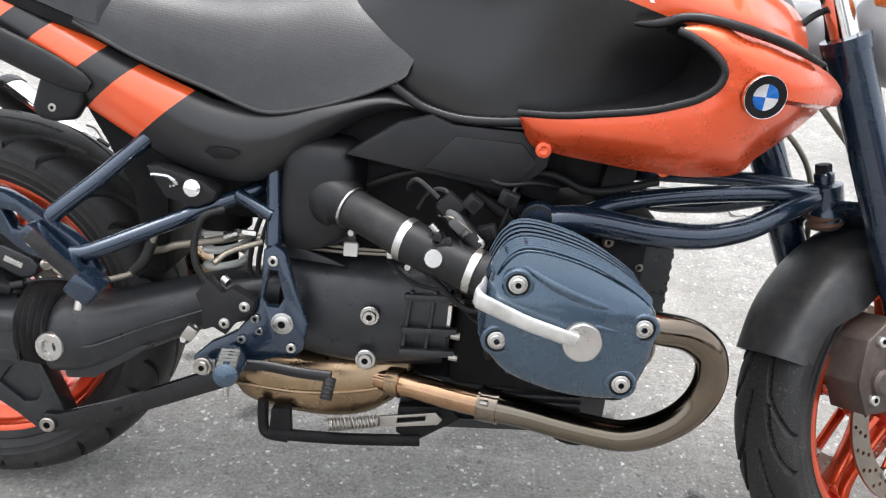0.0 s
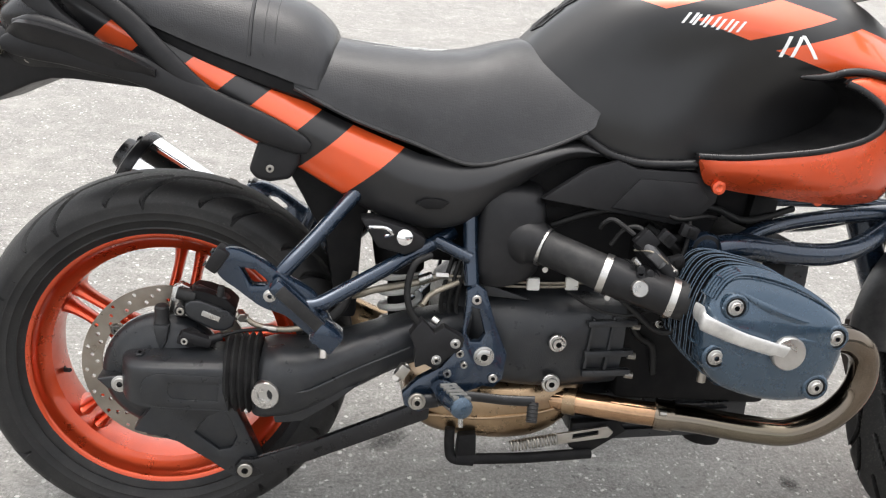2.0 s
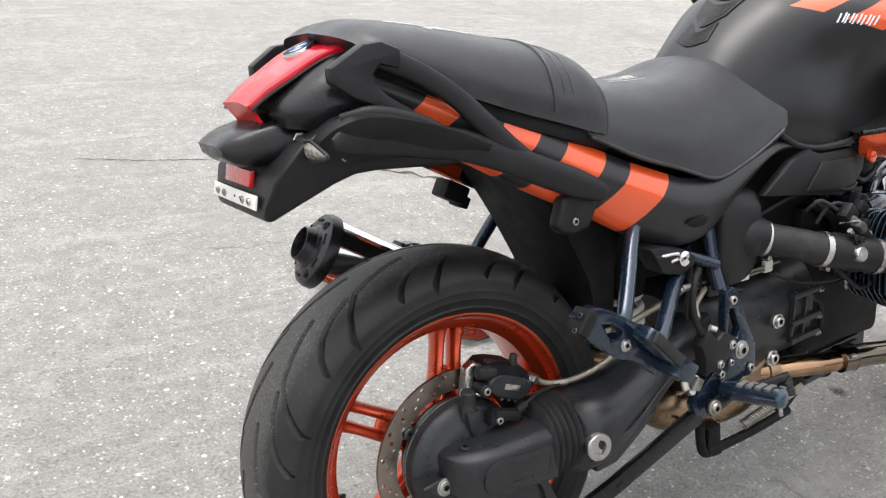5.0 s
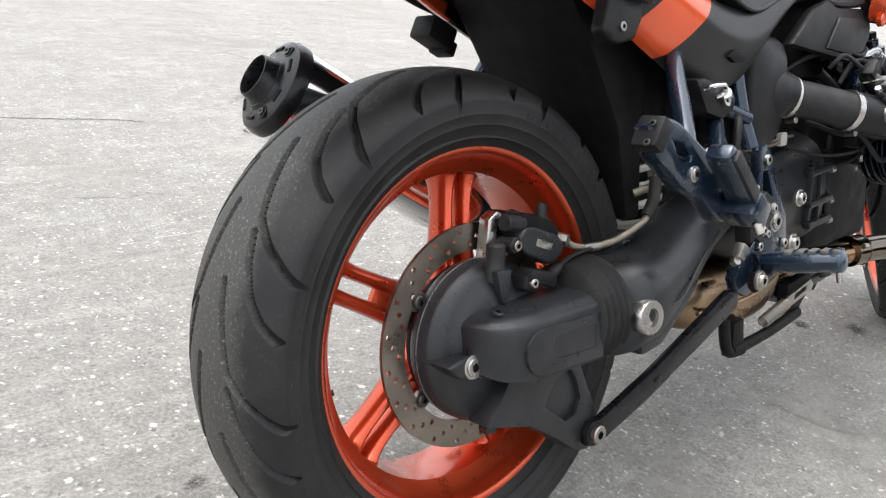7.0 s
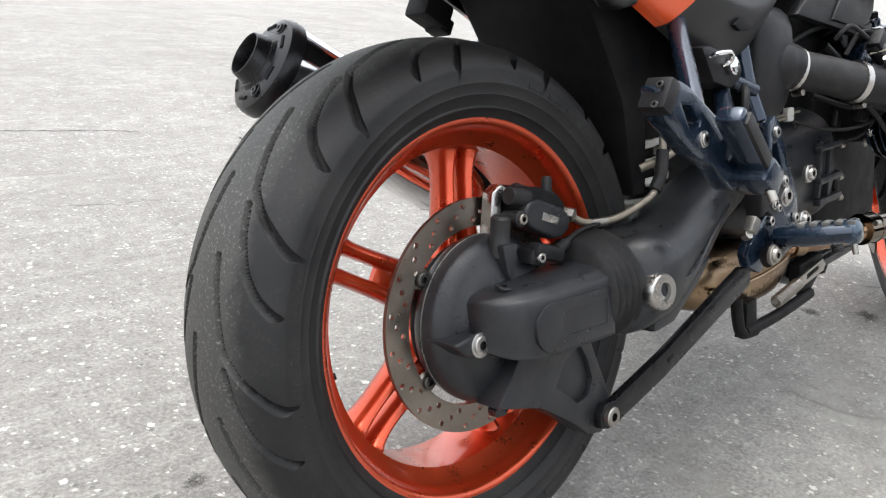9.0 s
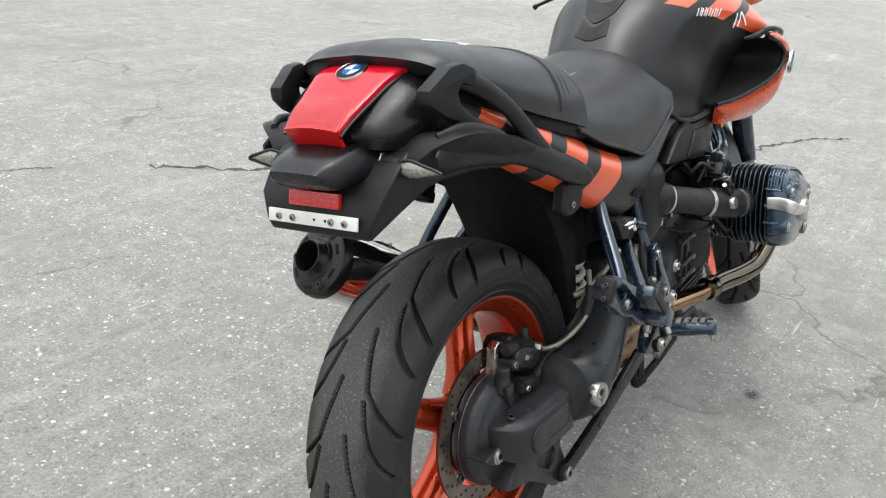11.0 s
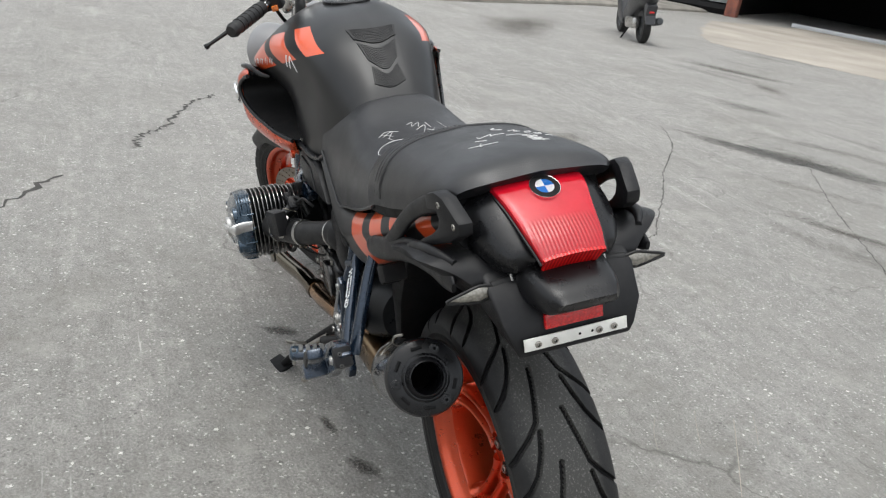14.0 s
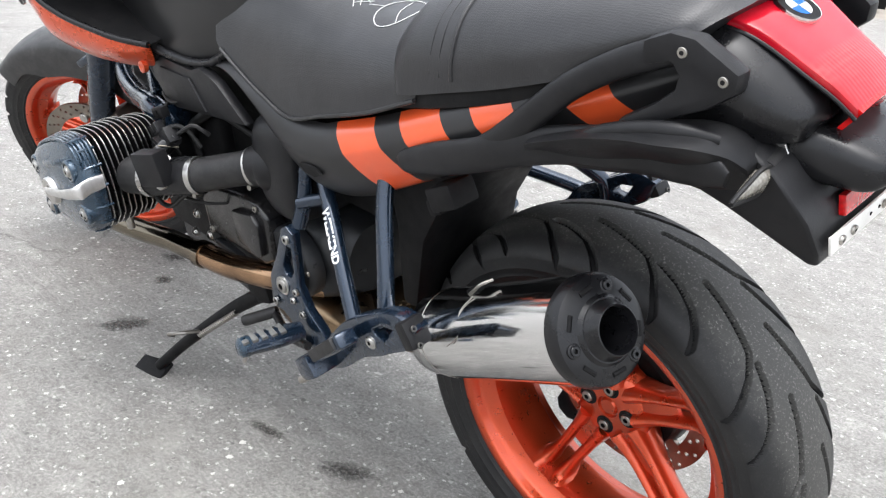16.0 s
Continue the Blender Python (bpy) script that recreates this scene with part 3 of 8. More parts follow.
def spoke_pair(k, r_in, r_out, y_in, y_out, first, gap, width):
    """A broad cast spoke: two deep legs with a web between them that ends half way to the rim."""
    a = radians(first + 72 * k)

    def at(r, side, y):
        return (r * math.cos(a) - side * math.sin(a), y, r * math.sin(a) + side * math.cos(a))
    bms = []
    for s in (-1, 1):
        line = [at(r_in + (r_out - r_in) * f, s * gap * g, y_in + (y_out - y_in) * f) for f, g in ((0.0, 0.72), (0.25, 0.66), (0.5, 0.62), (0.75, 0.60), (0.92, 0.64), (1.0, 0.74))]
        bms.append(tube(line, [width * 1.15, width * 0.8, width * 0.68, width * 0.68, width * 0.92, width * 1.5], 14, flat=2.1))
    web = [[at(r_in * (1 - f) + r_out * f, t * gap * 0.6, y_in * (1 - f) + y_out * f + w * width * b) for t, b in ((-1, -1), (1, -1), (1, 1), (-1, 1))] for f, w in ((0.0, 1.1), (0.2, 0.9), (0.42, 0.6), (0.5, 0.25))]
    bms.append(rounded(rings(web), 0.004))
    return joined(*bms)


def moved(bm, to):
    return mapped(bm, Matrix.Translation(to))


def rear_wheel():
    hub_at = (AXLE[0], AXLE[1] - 0.004, AXLE[2])
    w = part("rear_wheel", moved(rim(0.072, 0.2315), hub_at), RIM_ORANGE, bike, "orange painted cast rear wheel")
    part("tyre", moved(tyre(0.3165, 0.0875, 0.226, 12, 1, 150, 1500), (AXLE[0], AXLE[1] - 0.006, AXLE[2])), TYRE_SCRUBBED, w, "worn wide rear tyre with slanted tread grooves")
    for first, count in ((20, 7), (150, 6), (265, 8)):
        for k in range(count):
            a = [radians(first + 8 * k + 1.7 * t) for t in range(4)]
            part("raised_bar", tube([(0.268 * math.cos(q), -0.0925, 0.317 + 0.268 * math.sin(q)) for q in a], 0.0045, 6, flat=0.28), TYRE, w)
    for k in range(5):
        part("spoke", moved(spoke_pair(k, 0.048, 0.1945, -0.026, -0.004, 80.5, 0.027, 0.0135), AXLE), RIM_ORANGE, w)
    hub = lathe([(0.0, -0.07), (0.056, -0.07), (0.060, -0.05), (0.066, -0.044), (0.066, -0.014), (0.060, -0.008), (0.054, -0.005), (0.018, -0.0045), (0.016, -0.009), (0.0, -0.009)], AXLE, (0, 1, 0), 40)
    part("hub", hub, RIM_ORANGE, w)
    part("hub_cap", lathe([(0.0, -0.0045), (0.012, -0.0048), (0.015, -0.009)], AXLE, (0, 1, 0), 28), RIM_ORANGE, w)
    for k in range(4):
        a = radians(4 + 90 * k)
        p = Vector((0.035 * math.cos(a), -0.0052, 0.317 + 0.035 * math.sin(a)))
        # thin near-black disc gives the shade of a recess by colour alone
        part("bolt_recess_shade", lathe([(0.0145, 0.0), (0.0145, 0.0012), (0.012, 0.0014), (0.0, 0.0014)], p, (0, 1, 0), 24), DEEP, w)
        part("wheel_bolt", bolt_head(p, (0, 1, 0), 0.0088, 0.006), STEEL, w)
    a = radians(195)
    p = Vector((0.196 * math.cos(a), -0.006, 0.317 + 0.196 * math.sin(a)))
    q = Vector((0.176 * math.cos(a), -0.020, 0.317 + 0.176 * math.sin(a)))
    part("valve_stem", joined(rod(p, q, 0.004, 10), rod(p, p + (q - p) * 0.35, 0.0065, 10)), RUBBER, w)
    return w


def brake_disc(r_out, r_in, y, thick, holes, centre):
    """A drilled disc as a flat ring with real holes."""
    n = 120
    bm = bmesh.new()
    edges = []
    loops = [circle(0, 0, r_out, n), circle(0, 0, r_in, 60)]
    for k in range(holes):
        a = 2 * math.pi * k / holes
        for row in range(3):
            if (k + row) % 2 == 0:
                r = r_in + (r_out - r_in) * (0.24 + 0.27 * row)
                b = a + row * 0.06
                loops.append(circle(r * math.cos(b), r * math.sin(b), 0.0036, 8))
    return moved(plate(loops[0], y - thick / 2, y + thick / 2, loops[1:], 0), centre)


def housing_section(x, top, bottom, face, back, cut):
    """A closed section of the bevel housing across x: a box with a sloped shoulder and softened corners."""
    pts = [(back, top), (face + cut * 1.3, top - 0.002), (face + cut * 0.35, top - cut * 0.42), (face, top - cut), (face, bottom + cut * 0.5), (face + cut * 0.4, bottom + 0.002), (back, bottom)]
    loop = curve([(x, y, z) for y, z in pts], 31)
    return loop


def final_drive():
    c = (0.002, 0.0, 0.311)
    f = part("final_drive", lathe([(0.0, 0.058), (0.082, 0.058), (0.094, 0.064), (0.097, 0.070), (0.0985, 0.076), (0.0985, 0.094), (0.096, 0.098), (0.090, 0.1055), (0.084, 0.109), (0.078, 0.1105), (0.074, 0.1135), (0.06, 0.119), (0.03, 0.122), (0.0, 0.123)], c, (0, -1, 0), 72), ENGINE, bike, "black cast shaft final drive housing")
    part("seam_ring", lathe([(0.0975, 0.0790), (0.0994, 0.0793), (0.0994, 0.0803), (0.0975, 0.0806)], c, (0, -1, 0), 72, True), ALLOY, f, "thin bare metal joint line")
    part("inner_flange", lathe([(0.0, 0.050), (0.088, 0.050), (0.090, 0.054), (0.090, 0.060), (0.0, 0.060)], c, (0, -1, 0), 56), DEEP, f)
    stations = ((-0.060, 0.345, 0.300, -0.118, -0.09, 0.004), (-0.056, 0.351, 0.293, -0.135, -0.09, 0.010), (-0.046, 0.356, 0.285, -0.156, -0.09, 0.018), (-0.030, 0.359, 0.281, -0.170, -0.09, 0.021), (0.0, 0.361, 0.279, -0.1775, -0.09, 0.021), (0.05, 0.363, 0.279, -0.1800, -0.09, 0.021), (0.116, 0.366, 0.280, -0.1825, -0.09, 0.021))
    sec = [housing_section(*q) for q in stations]
    cols = [curve([q[k] for q in sec], 30) for k in range(31)]
    part("bevel_housing", rings([[q[i] for q in cols] for i in range(30)]), ENGINE, f)

    def stadium(x0, x1, z0, z1, n=12):
        r = (z1 - z0) / 2
        left = [(x0 + r - r * math.sin(math.pi * k / n), (z0 + z1) / 2 + r * math.cos(math.pi * k / n)) for k in range(n + 1)]
        return left + [(x1, z0), (x1, z1)]
    part("housing_pad", plate(stadium(-0.019, 0.114, 0.2855, 0.3415), -0.1805, -0.165, (stadium(0.022, 0.100, 0.300, 0.328, 6),), 0.0012, lambda x, z: -0.035 * x), ENGINE, f)
    part("housing_recess", plate(stadium(0.019, 0.104, 0.297, 0.331, 6), -0.1748, -0.160, (), 0.0005, lambda x, z: -0.035 * x), ENGINE, f)
    part("housing_screw", bolt_head((-0.028, -0.142, 0.3595), (0, -0.3, 1), 0.008, 0.0025), ENGINE, f)
    boss = rounded(plate([(-0.098, 0.3085), (-0.066, 0.3155), (-0.020, 0.300), (-0.006, 0.286), (-0.044, 0.282), (-0.080, 0.292)], -0.134, -0.085, (), 0), 0.004, 3)
    part("filler_boss", boss, ENGINE, f)
    part("filler_plug", bolt_head((-0.060, -0.1335, 0.3015), (0, -1, 0.05), 0.0108, 0.005, 0.014), ALLOY, f, "silver oil filler plug")
    out = [(-0.040, 0.222), (0.0, 0.212), (0.032, 0.203), (0.085, 0.170), (0.122, 0.143), (0.146, 0.138), (0.166, 0.150), (0.170, 0.172), (0.152, 0.212), (0.134, 0.250), (0.116, 0.288), (0.05, 0.30), (0.0, 0.28)]
    hole = [(0.060, 0.222), (0.078, 0.249), (0.106, 0.262), (0.120, 0.240), (0.128, 0.215), (0.120, 0.196), (0.100, 0.192)]
    part("bracket", plate(out, -0.140, -0.100, (hole,), 0.006), ENGINE, f)
    part("bracket_web", plate([(0.052, 0.220), (0.074, 0.256), (0.110, 0.268), (0.134, 0.214), (0.122, 0.190), (0.098, 0.186)], -0.1325, -0.108, (), 0.001), ENGINE, f)
    part("bracket_bolt", rod((-0.012, -0.110, 0.214), (-0.010, -0.110, 0.204), 0.012, 6), ENGINE, f)
    part("rib", plate([(-0.012, 0.402), (0.014, 0.402), (0.010, 0.372), (0.002, 0.355), (-0.006, 0.372)], -0.127, -0.09, (), 0.005), ENGINE, f)
    part("breather", lathe([(0.0, 0.034), (0.0085, 0.034), (0.0115, 0.031), (0.0115, 0.006), (0.013, 0.004), (0.013, -0.012)], (0.0, -0.110, 0.399), (0, -0.12, 1), 20), RUBBER, f)
    s = part("speed_sensor", joined(block((0.058, -0.130, 0.384), (0.05, 0.018, 0.018), (0, 16, 0), 0.006), rod((0.078, -0.130, 0.383), (0.098, -0.126, 0.388), 0.007, 12), plate([(0.026, 0.375), (0.030, 0.390), (0.048, 0.396), (0.062, 0.388), (0.050, 0.368)], -0.134, -0.108, (), 0.003)), PLASTIC, f)
    part("sensor_screw", bolt_head((0.040, -0.1345, 0.381), (0, -1, 0), 0.006, 0.005), ALLOY, s)
    part("sensor_lead", tube([(0.096, -0.126, 0.388), (0.13, -0.122, 0.398), (0.18, -0.12, 0.402), (0.23, -0.12, 0.41)], 0.003, 8), WIRE, s)
    boot = []
    for k in range(11):
        boot.append((0.108 + 0.0056 * k, 0.0565 + 0.0004 * k if k % 2 == 0 else 0.0645 + 0.0004 * k))
    part("rubber_boot", lathe([(r, x) for x, r in boot], (0, -0.124, 0.325), (1, -0.03, 0.03), 40), RUBBER, f, "ribbed black rubber boot")
    d = part("rear_brake_disc", brake_disc(0.139, 0.106, -0.066, 0.005, 40, c), DISC, bike, "drilled steel rear brake disc with rust marks")
    for k in range(5):
        a = radians(145 + 72 * k)
        p = Vector((c[0] + 0.101 * math.cos(a), -0.0685, c[2] + 0.101 * math.sin(a)))
        part("disc_lug", rod(p + Vector((0, 0.006, 0)), p, 0.0125, 18), DISC, d)
        part("disc_bolt", bolt_head(p, (0, -1, 0), 0.0082, 0.004), DARK_STEEL, d)
    k = part("rear_caliper", rounded(plate([(0.034, 0.430), (0.037, 0.450), (0.050, 0.460), (0.070, 0.457), (0.102, 0.446), (0.117, 0.432), (0.112, 0.408), (0.085, 0.398), (0.05, 0.412)], -0.112, -0.050, (), 0), 0.005, 2), DEEP, bike, "black rear brake caliper")
    part("caliper_bridge", joined(rod((0.046, -0.090, 0.452), (0.098, -0.090, 0.434), 0.013, 16, 0.3), rod((0.092, -0.110, 0.436), (0.092, -0.085, 0.440), 0.014, 16, 0.3)), ENGINE, k)
    face = rounded(plate([(0.036, 0.436), (0.046, 0.444), (0.062, 0.444), (0.106, 0.428), (0.117, 0.416), (0.114, 0.402), (0.100, 0.394), (0.084, 0.394), (0.046, 0.412), (0.036, 0.422)], -0.1195, -0.09, (), 0), 0.0045, 3)
    part("piston_housing", face, ENGINE, k)
    part("logo_bar", block((0.078, -0.1202, 0.4195), (0.030, 0.0010, 0.009), (0, 20, 0), 0.0004), ALLOY, k)
    part("bleed_nipple", joined(rod((0.088, -0.104, 0.436), (0.091, -0.104, 0.464), 0.0040, 10), lathe([(0.0065, 0.0), (0.0072, 0.006), (0.006, 0.010), (0.0068, 0.014), (0.005, 0.020), (0.0, 0.021)], (0.090, -0.104, 0.447), (0.1, 0, 1), 14)), RUBBER, k)
    part("carrier", rounded(plate([(0.004, 0.402), (0.012, 0.456), (0.026, 0.464), (0.042, 0.456), (0.036, 0.446), (0.026, 0.446), (0.024, 0.410), (0.020, 0.396)], -0.092, -0.074), 0.002), ALLOY, k, "bare aluminium caliper carrier")
    part("slide_pin_boot", joined(rod((0.022, -0.106, 0.452), (0.052, -0.106, 0.446), 0.0105, 14), rod((0.030, -0.092, 0.425), (0.030, -0.118, 0.425), 0.0095, 14)), RUBBER, k)
    part("slide_pin", bolt_head((0.030, -0.118, 0.425), (0, -1, 0), 0.0065, 0.004), STEEL, k)
    part("hose_union", joined(rod((0.116, -0.106, 0.418), (0.136, -0.107, 0.414), 0.0075, 12), rod((0.122, -0.098, 0.420), (0.128, -0.116, 0.417), 0.0085, 6)), STEEL, k)
    part("rear_brake_hose", tube([(0.133, -0.107, 0.414), (0.155, -0.112, 0.404), (0.20, -0.124, 0.404), (0.245, -0.133, 0.418), (0.278, -0.135, 0.436), (0.296, -0.132, 0.47), (0.306, -0.125, 0.51)], 0.0048, 10), HOSE, bike, "braided rear brake hose")
    part("hose_sleeve", tube([(0.272, -0.1345, 0.432), (0.288, -0.134, 0.452), (0.299, -0.130, 0.482)], 0.0085, 12), RUBBER, bike)
    part("hose_collar", rod((0.162, -0.114, 0.402), (0.186, -0.121, 0.402), 0.0062, 12), STEEL, bike)


def swingarm():
    sec = []
    for x, cy, cz, hy, hz in ((0.158, -0.128, 0.325, 0.056, 0.058), (0.170, -0.134, 0.327, 0.066, 0.061), (0.190, -0.139, 0.331, 0.070, 0.061), (0.235, -0.142, 0.338, 0.066, 0.057), (0.32, -0.135, 0.37, 0.055, 0.05), (0.4, -0.12, 0.40, 0.05, 0.043), (0.5, -0.10, 0.42, 0.045, 0.04)):
        sec.append([(x + 0.12 * hz * math.sin(a), cy + hy * math.copysign(abs(math.cos(a)) ** 0.7, math.cos(a)), cz + hz * math.copysign(abs(math.sin(a)) ** 0.7, math.sin(a))) for a in [2 * math.pi * k / 28 for k in range(28)]])
    cols = [curve([s[k] for s in sec], 30) for k in range(28)]
    s = part("swingarm", rings([[c[i] for c in cols] for i in range(30)]), ENGINE, bike, "black tapered single-sided swingarm")
    part("lower_web", plate([(0.185, 0.30), (0.24, 0.315), (0.33, 0.345), (0.29, 0.31), (0.235, 0.272), (0.19, 0.266)], -0.19, -0.12, (), 0.008), ENGINE, s)
    part("casting_seam", tube([(0.225, -0.2075, 0.331), (0.25, -0.2085, 0.339), (0.32, -0.191, 0.37), (0.4, -0.171, 0.40)], 0.0022, 6), ENGINE, s)
    part("pivot_boss", lathe([(0.0225, -0.012), (0.0225, 0.004), (0.021, 0.006), (0.012, 0.006), (0.011, 0.0), (0.0, -0.001)], (0.176, -0.206, 0.325), (-0.12, -1, 0.04), 28), ALLOY, s, "silver swingarm pivot bolt")
    a = part("torque_arm", plate([(0.13, 0.15), (0.145, 0.146), (0.162, 0.15), (0.25, 0.187), (0.44, 0.282), (0.44, 0.305), (0.42, 0.31), (0.25, 0.222), (0.158, 0.182), (0.138, 0.182), (0.128, 0.168)], -0.152, -0.138, (), 0.005, lambda x, z: -0.034 * max(0.0, min(1.0, (x - 0.15) / 0.28))), BLACK, bike, "flat black torque reaction arm")
    # solid near-black strip in place of the dark inside a slot
    part("arm_slot_shade", plate([(0.255, 0.212), (0.29, 0.229), (0.293, 0.224), (0.258, 0.207)], -0.1665, -0.158, (), 0.001), DEEP, a)
    part("arm_bolt", bolt_head((0.145, -0.1525, 0.1645), (0, -1, 0), 0.0125, 0.008), STEEL, a)


def muffler():
    end, fwd = Vector((-0.105, 0.178, 0.613)), Vector((0.855, -0.11, -0.505)).normalized()
    m = part("muffler", lathe([(0.036, 0.004), (0.06, 0.004), (0.063, 0.006), (0.063, 0.3), (0.06, 0.34), (0.045, 0.37), (0.03, 0.40), (0.028, 0.42)], end, fwd, 56, False, False), CHROME, bike, "polished steel muffler with black end cap")
    cap = lathe([(0.030, -0.014), (0.036, -0.0135), (0.040, -0.009), (0.054, -0.007), (0.0615, -0.003), (0.0645, 0.004), (0.0650, 0.010), (0.0650, 0.016), (0.0625, 0.017)], end, fwd, 56, False, False)
    part("end_cap", cap, BLACK, m)
    part("outlet", lathe([(0.0262, 0.14), (0.0262, -0.028), (0.0270, -0.030), (0.0282, -0.0295), (0.0295, -0.026), (0.0315, -0.018), (0.037, -0.010)], end, fwd, 36, False, False), BLACK, m, "black exhaust outlet tube")
    # near-black disc closes the bore deep inside the outlet
    part("bore_plug", lathe([(0.0, 0.135), (0.0265, 0.135)], end, fwd, 24), DEEP, m)
    u = (Vector((-0.09, 0.156, 0.651)) - end).normalized()
    u = (u - fwd * u.dot(fwd)).normalized()
    v = fwd.cross(u)
    for k in range(3):
        a = radians(120 * k)
        d = u * math.cos(a) + v * math.sin(a)
        part("cap_bolt", bolt_head(end + d * 0.049 - fwd * 0.0075, -fwd, 0.006, 0.004, 0.0085), BLACK, m)
        for j in (35, 85):
            e = u * math.cos(a + radians(j)) + v * math.sin(a + radians(j))
            t = fwd.cross(e)
            p = end + e * 0.049 - fwd * 0.0065
            slot = tube([p - t * 0.009, p, p + t * 0.009], 0.0034, 8, side=tuple(e), flat=1.0)
            # uncut slot: a near-black bar carries its inner shade
            part("cap_slot_shade", slot, DEEP, m)
    for h in (0.30,):
        part("weld_seam", lathe([(0.0625, h), (0.0636, h + 0.0015), (0.0625, h + 0.003)], end, fwd, 56, True), STEEL, m)
    hook = end + fwd * 0.24 + Vector((0, 0.01, 0.066))
    part("hanger", block(hook + Vector((0.0, 0, 0.004)), (0.024, 0.014, 0.012), (0, 28, 0), 0.003), DEEP, m)
    part("hanger_pin", tube([hook + Vector((0.0, 0.012, 0.006)), hook + Vector((-0.012, 0.014, 0.02)), hook + Vector((-0.02, 0.012, 0.03)), hook + Vector((-0.03, 0.0, 0.036))], 0.0024, 8), STEEL, m)
    part("lock_wire", tube([hook + Vector((-0.012, 0.018, 0.012)), hook + Vector((-0.004, 0.035, -0.008)), hook + Vector((-0.016, 0.052, -0.03)), hook + Vector((-0.002, 0.058, -0.05))], 0.0009, 6), STEEL, m)
    part("link_pipe", tube([end + fwd * 0.40, end + fwd * 0.47 + Vector((0, -0.01, -0.008)), (0.42, 0.11, 0.32), (0.5, 0.06, 0.305)], 0.028, 20), GOLD, bike, "gilded exhaust link pipe")


def headers():
    right = [(0.985, -0.27, 0.495), (1.04, -0.284, 0.495), (1.088, -0.276, 0.487), (1.121, -0.268, 0.464), (1.134, -0.262, 0.428), (1.129, -0.258, 0.390), (1.109, -0.253, 0.354), (1.075, -0.246, 0.324), (1.035, -0.238, 0.306), (0.99, -0.228, 0.303), (0.944, -0.215, 0.303), (0.895, -0.203, 0.306), (0.845, -0.193, 0.307)]
    r = part("exhaust_header", tube(right, 0.0232, 24), PIPE, bike, "heat-browned stainless exhaust header pipe")
    part("rear_pipe", tube([(0.845, -0.193, 0.307), (0.79, -0.175, 0.304), (0.74, -0.152, 0.301), (0.69, -0.130, 0.298), (0.66, -0.118, 0.297)], 0.0205, 24), COPPER, r, "coppery heat-gilded pipe")
    part("sleeve", tube([(0.852, -0.194, 0.307), (0.826, -0.187, 0.306)], 0.0262, 24), PIPE, r)
    for x in (0.853, 0.826):
        part("sleeve_bead", tube([(x + 0.0015, -0.194 + 0.26 * (0.853 - x), 0.307), (x - 0.0015, -0.193 + 0.26 * (0.853 - x), 0.307)], 0.0275, 24), PIPE, r)
    part("sleeve_bolt", rod((0.822, -0.212, 0.320), (0.834, -0.214, 0.320), 0.005, 8), STEEL, r)
    part("clamp_collar", tube([(0.702, -0.135, 0.299), (0.682, -0.127, 0.298)], 0.024, 24), GOLD, r)
    left = [(1.02, 0.27, 0.495), (1.075, 0.288, 0.496), (1.119, 0.288, 0.486), (1.153, 0.282, 0.458), (1.163, 0.272, 0.418), (1.149, 0.26, 0.375), (1.105, 0.247, 0.344), (1.015, 0.23, 0.338), (0.895, 0.205, 0.343)]
    q = part("exhaust_header", tube(left, 0.0215, 24), PIPE, bike, "heat-browned stainless exhaust header pipe")
    part("rear_pipe", tube([(0.895, 0.205, 0.343), (0.85, 0.198, 0.342), (0.80, 0.190, 0.342)], 0.0215, 24), PIPE, q)
    part("sleeve", tube([(0.812, 0.192, 0.342), (0.794, 0.189, 0.342)], 0.0265, 24), PIPE, q)
    part("gilded_pipe", tube([(0.80, 0.190, 0.342), (0.72, 0.182, 0.348), (0.63, 0.170, 0.362), (0.565, 0.150, 0.370), (0.52, 0.11, 0.36)], [0.0235, 0.0245, 0.0245, 0.0245, 0.0245], 24), COPPER, q, "coppery heat-gilded pipe")
    part("pipe_clamp", tube([(0.575, 0.154, 0.370), (0.562, 0.148, 0.370)], 0.0275, 24), STEEL, q)
    part("crossover_pipe", tube([(0.98, -0.06, 0.30), (1.1, 0.0, 0.34), (1.10, 0.10, 0.4), (1.09, 0.18, 0.46)], 0.02, 18), PIPE, bike)
    c = part("catalyst_box", skin([[(x, 0, z1), (x, w * 0.7, z1), (x, w, z1 - 0.02), (x, w, z0 + 0.02), (x, w * 0.7, z0), (x, 0, z0)] for x, w, z0, z1 in ((0.41, 0.06, 0.25, 0.3), (0.45, 0.12, 0.225, 0.315), (0.55, 0.135, 0.215, 0.325), (0.64, 0.135, 0.225, 0.335), (0.70, 0.12, 0.26, 0.345), (0.73, 0.08, 0.29, 0.34))], 18, 30), GOLD, bike, "gilded catalytic collector box under the gearbox")
    part("seam", tube([(0.43, -0.125, 0.262), (0.55, -0.140, 0.266), (0.66, -0.137, 0.285), (0.72, -0.1, 0.305)], 0.0035, 8), GOLD, c)


COVER = [(0.803, 0.469), (0.80, 0.52), (0.808, 0.568), (0.828, 0.602), (0.865, 0.609), (0.934, 0.593), (1.004, 0.556), (1.024, 0.52), (1.020, 0.468), (0.996, 0.417), (0.92, 0.411), (0.843, 0.432)]
CENTRE = (0.912, 0.515)


def outline_at(k, n=48, spread=0.0):
    """The valve cover's outline, shrunk by k towards its centre."""
    pts = curve([(x, 0, z) for x, z in COVER + COVER[:1]], n + 1)[:-1]
    return [(CENTRE[0] + (x - CENTRE[0]) * k, CENTRE[1] + (z - CENTRE[1]) * k) for x, _, z in pts]


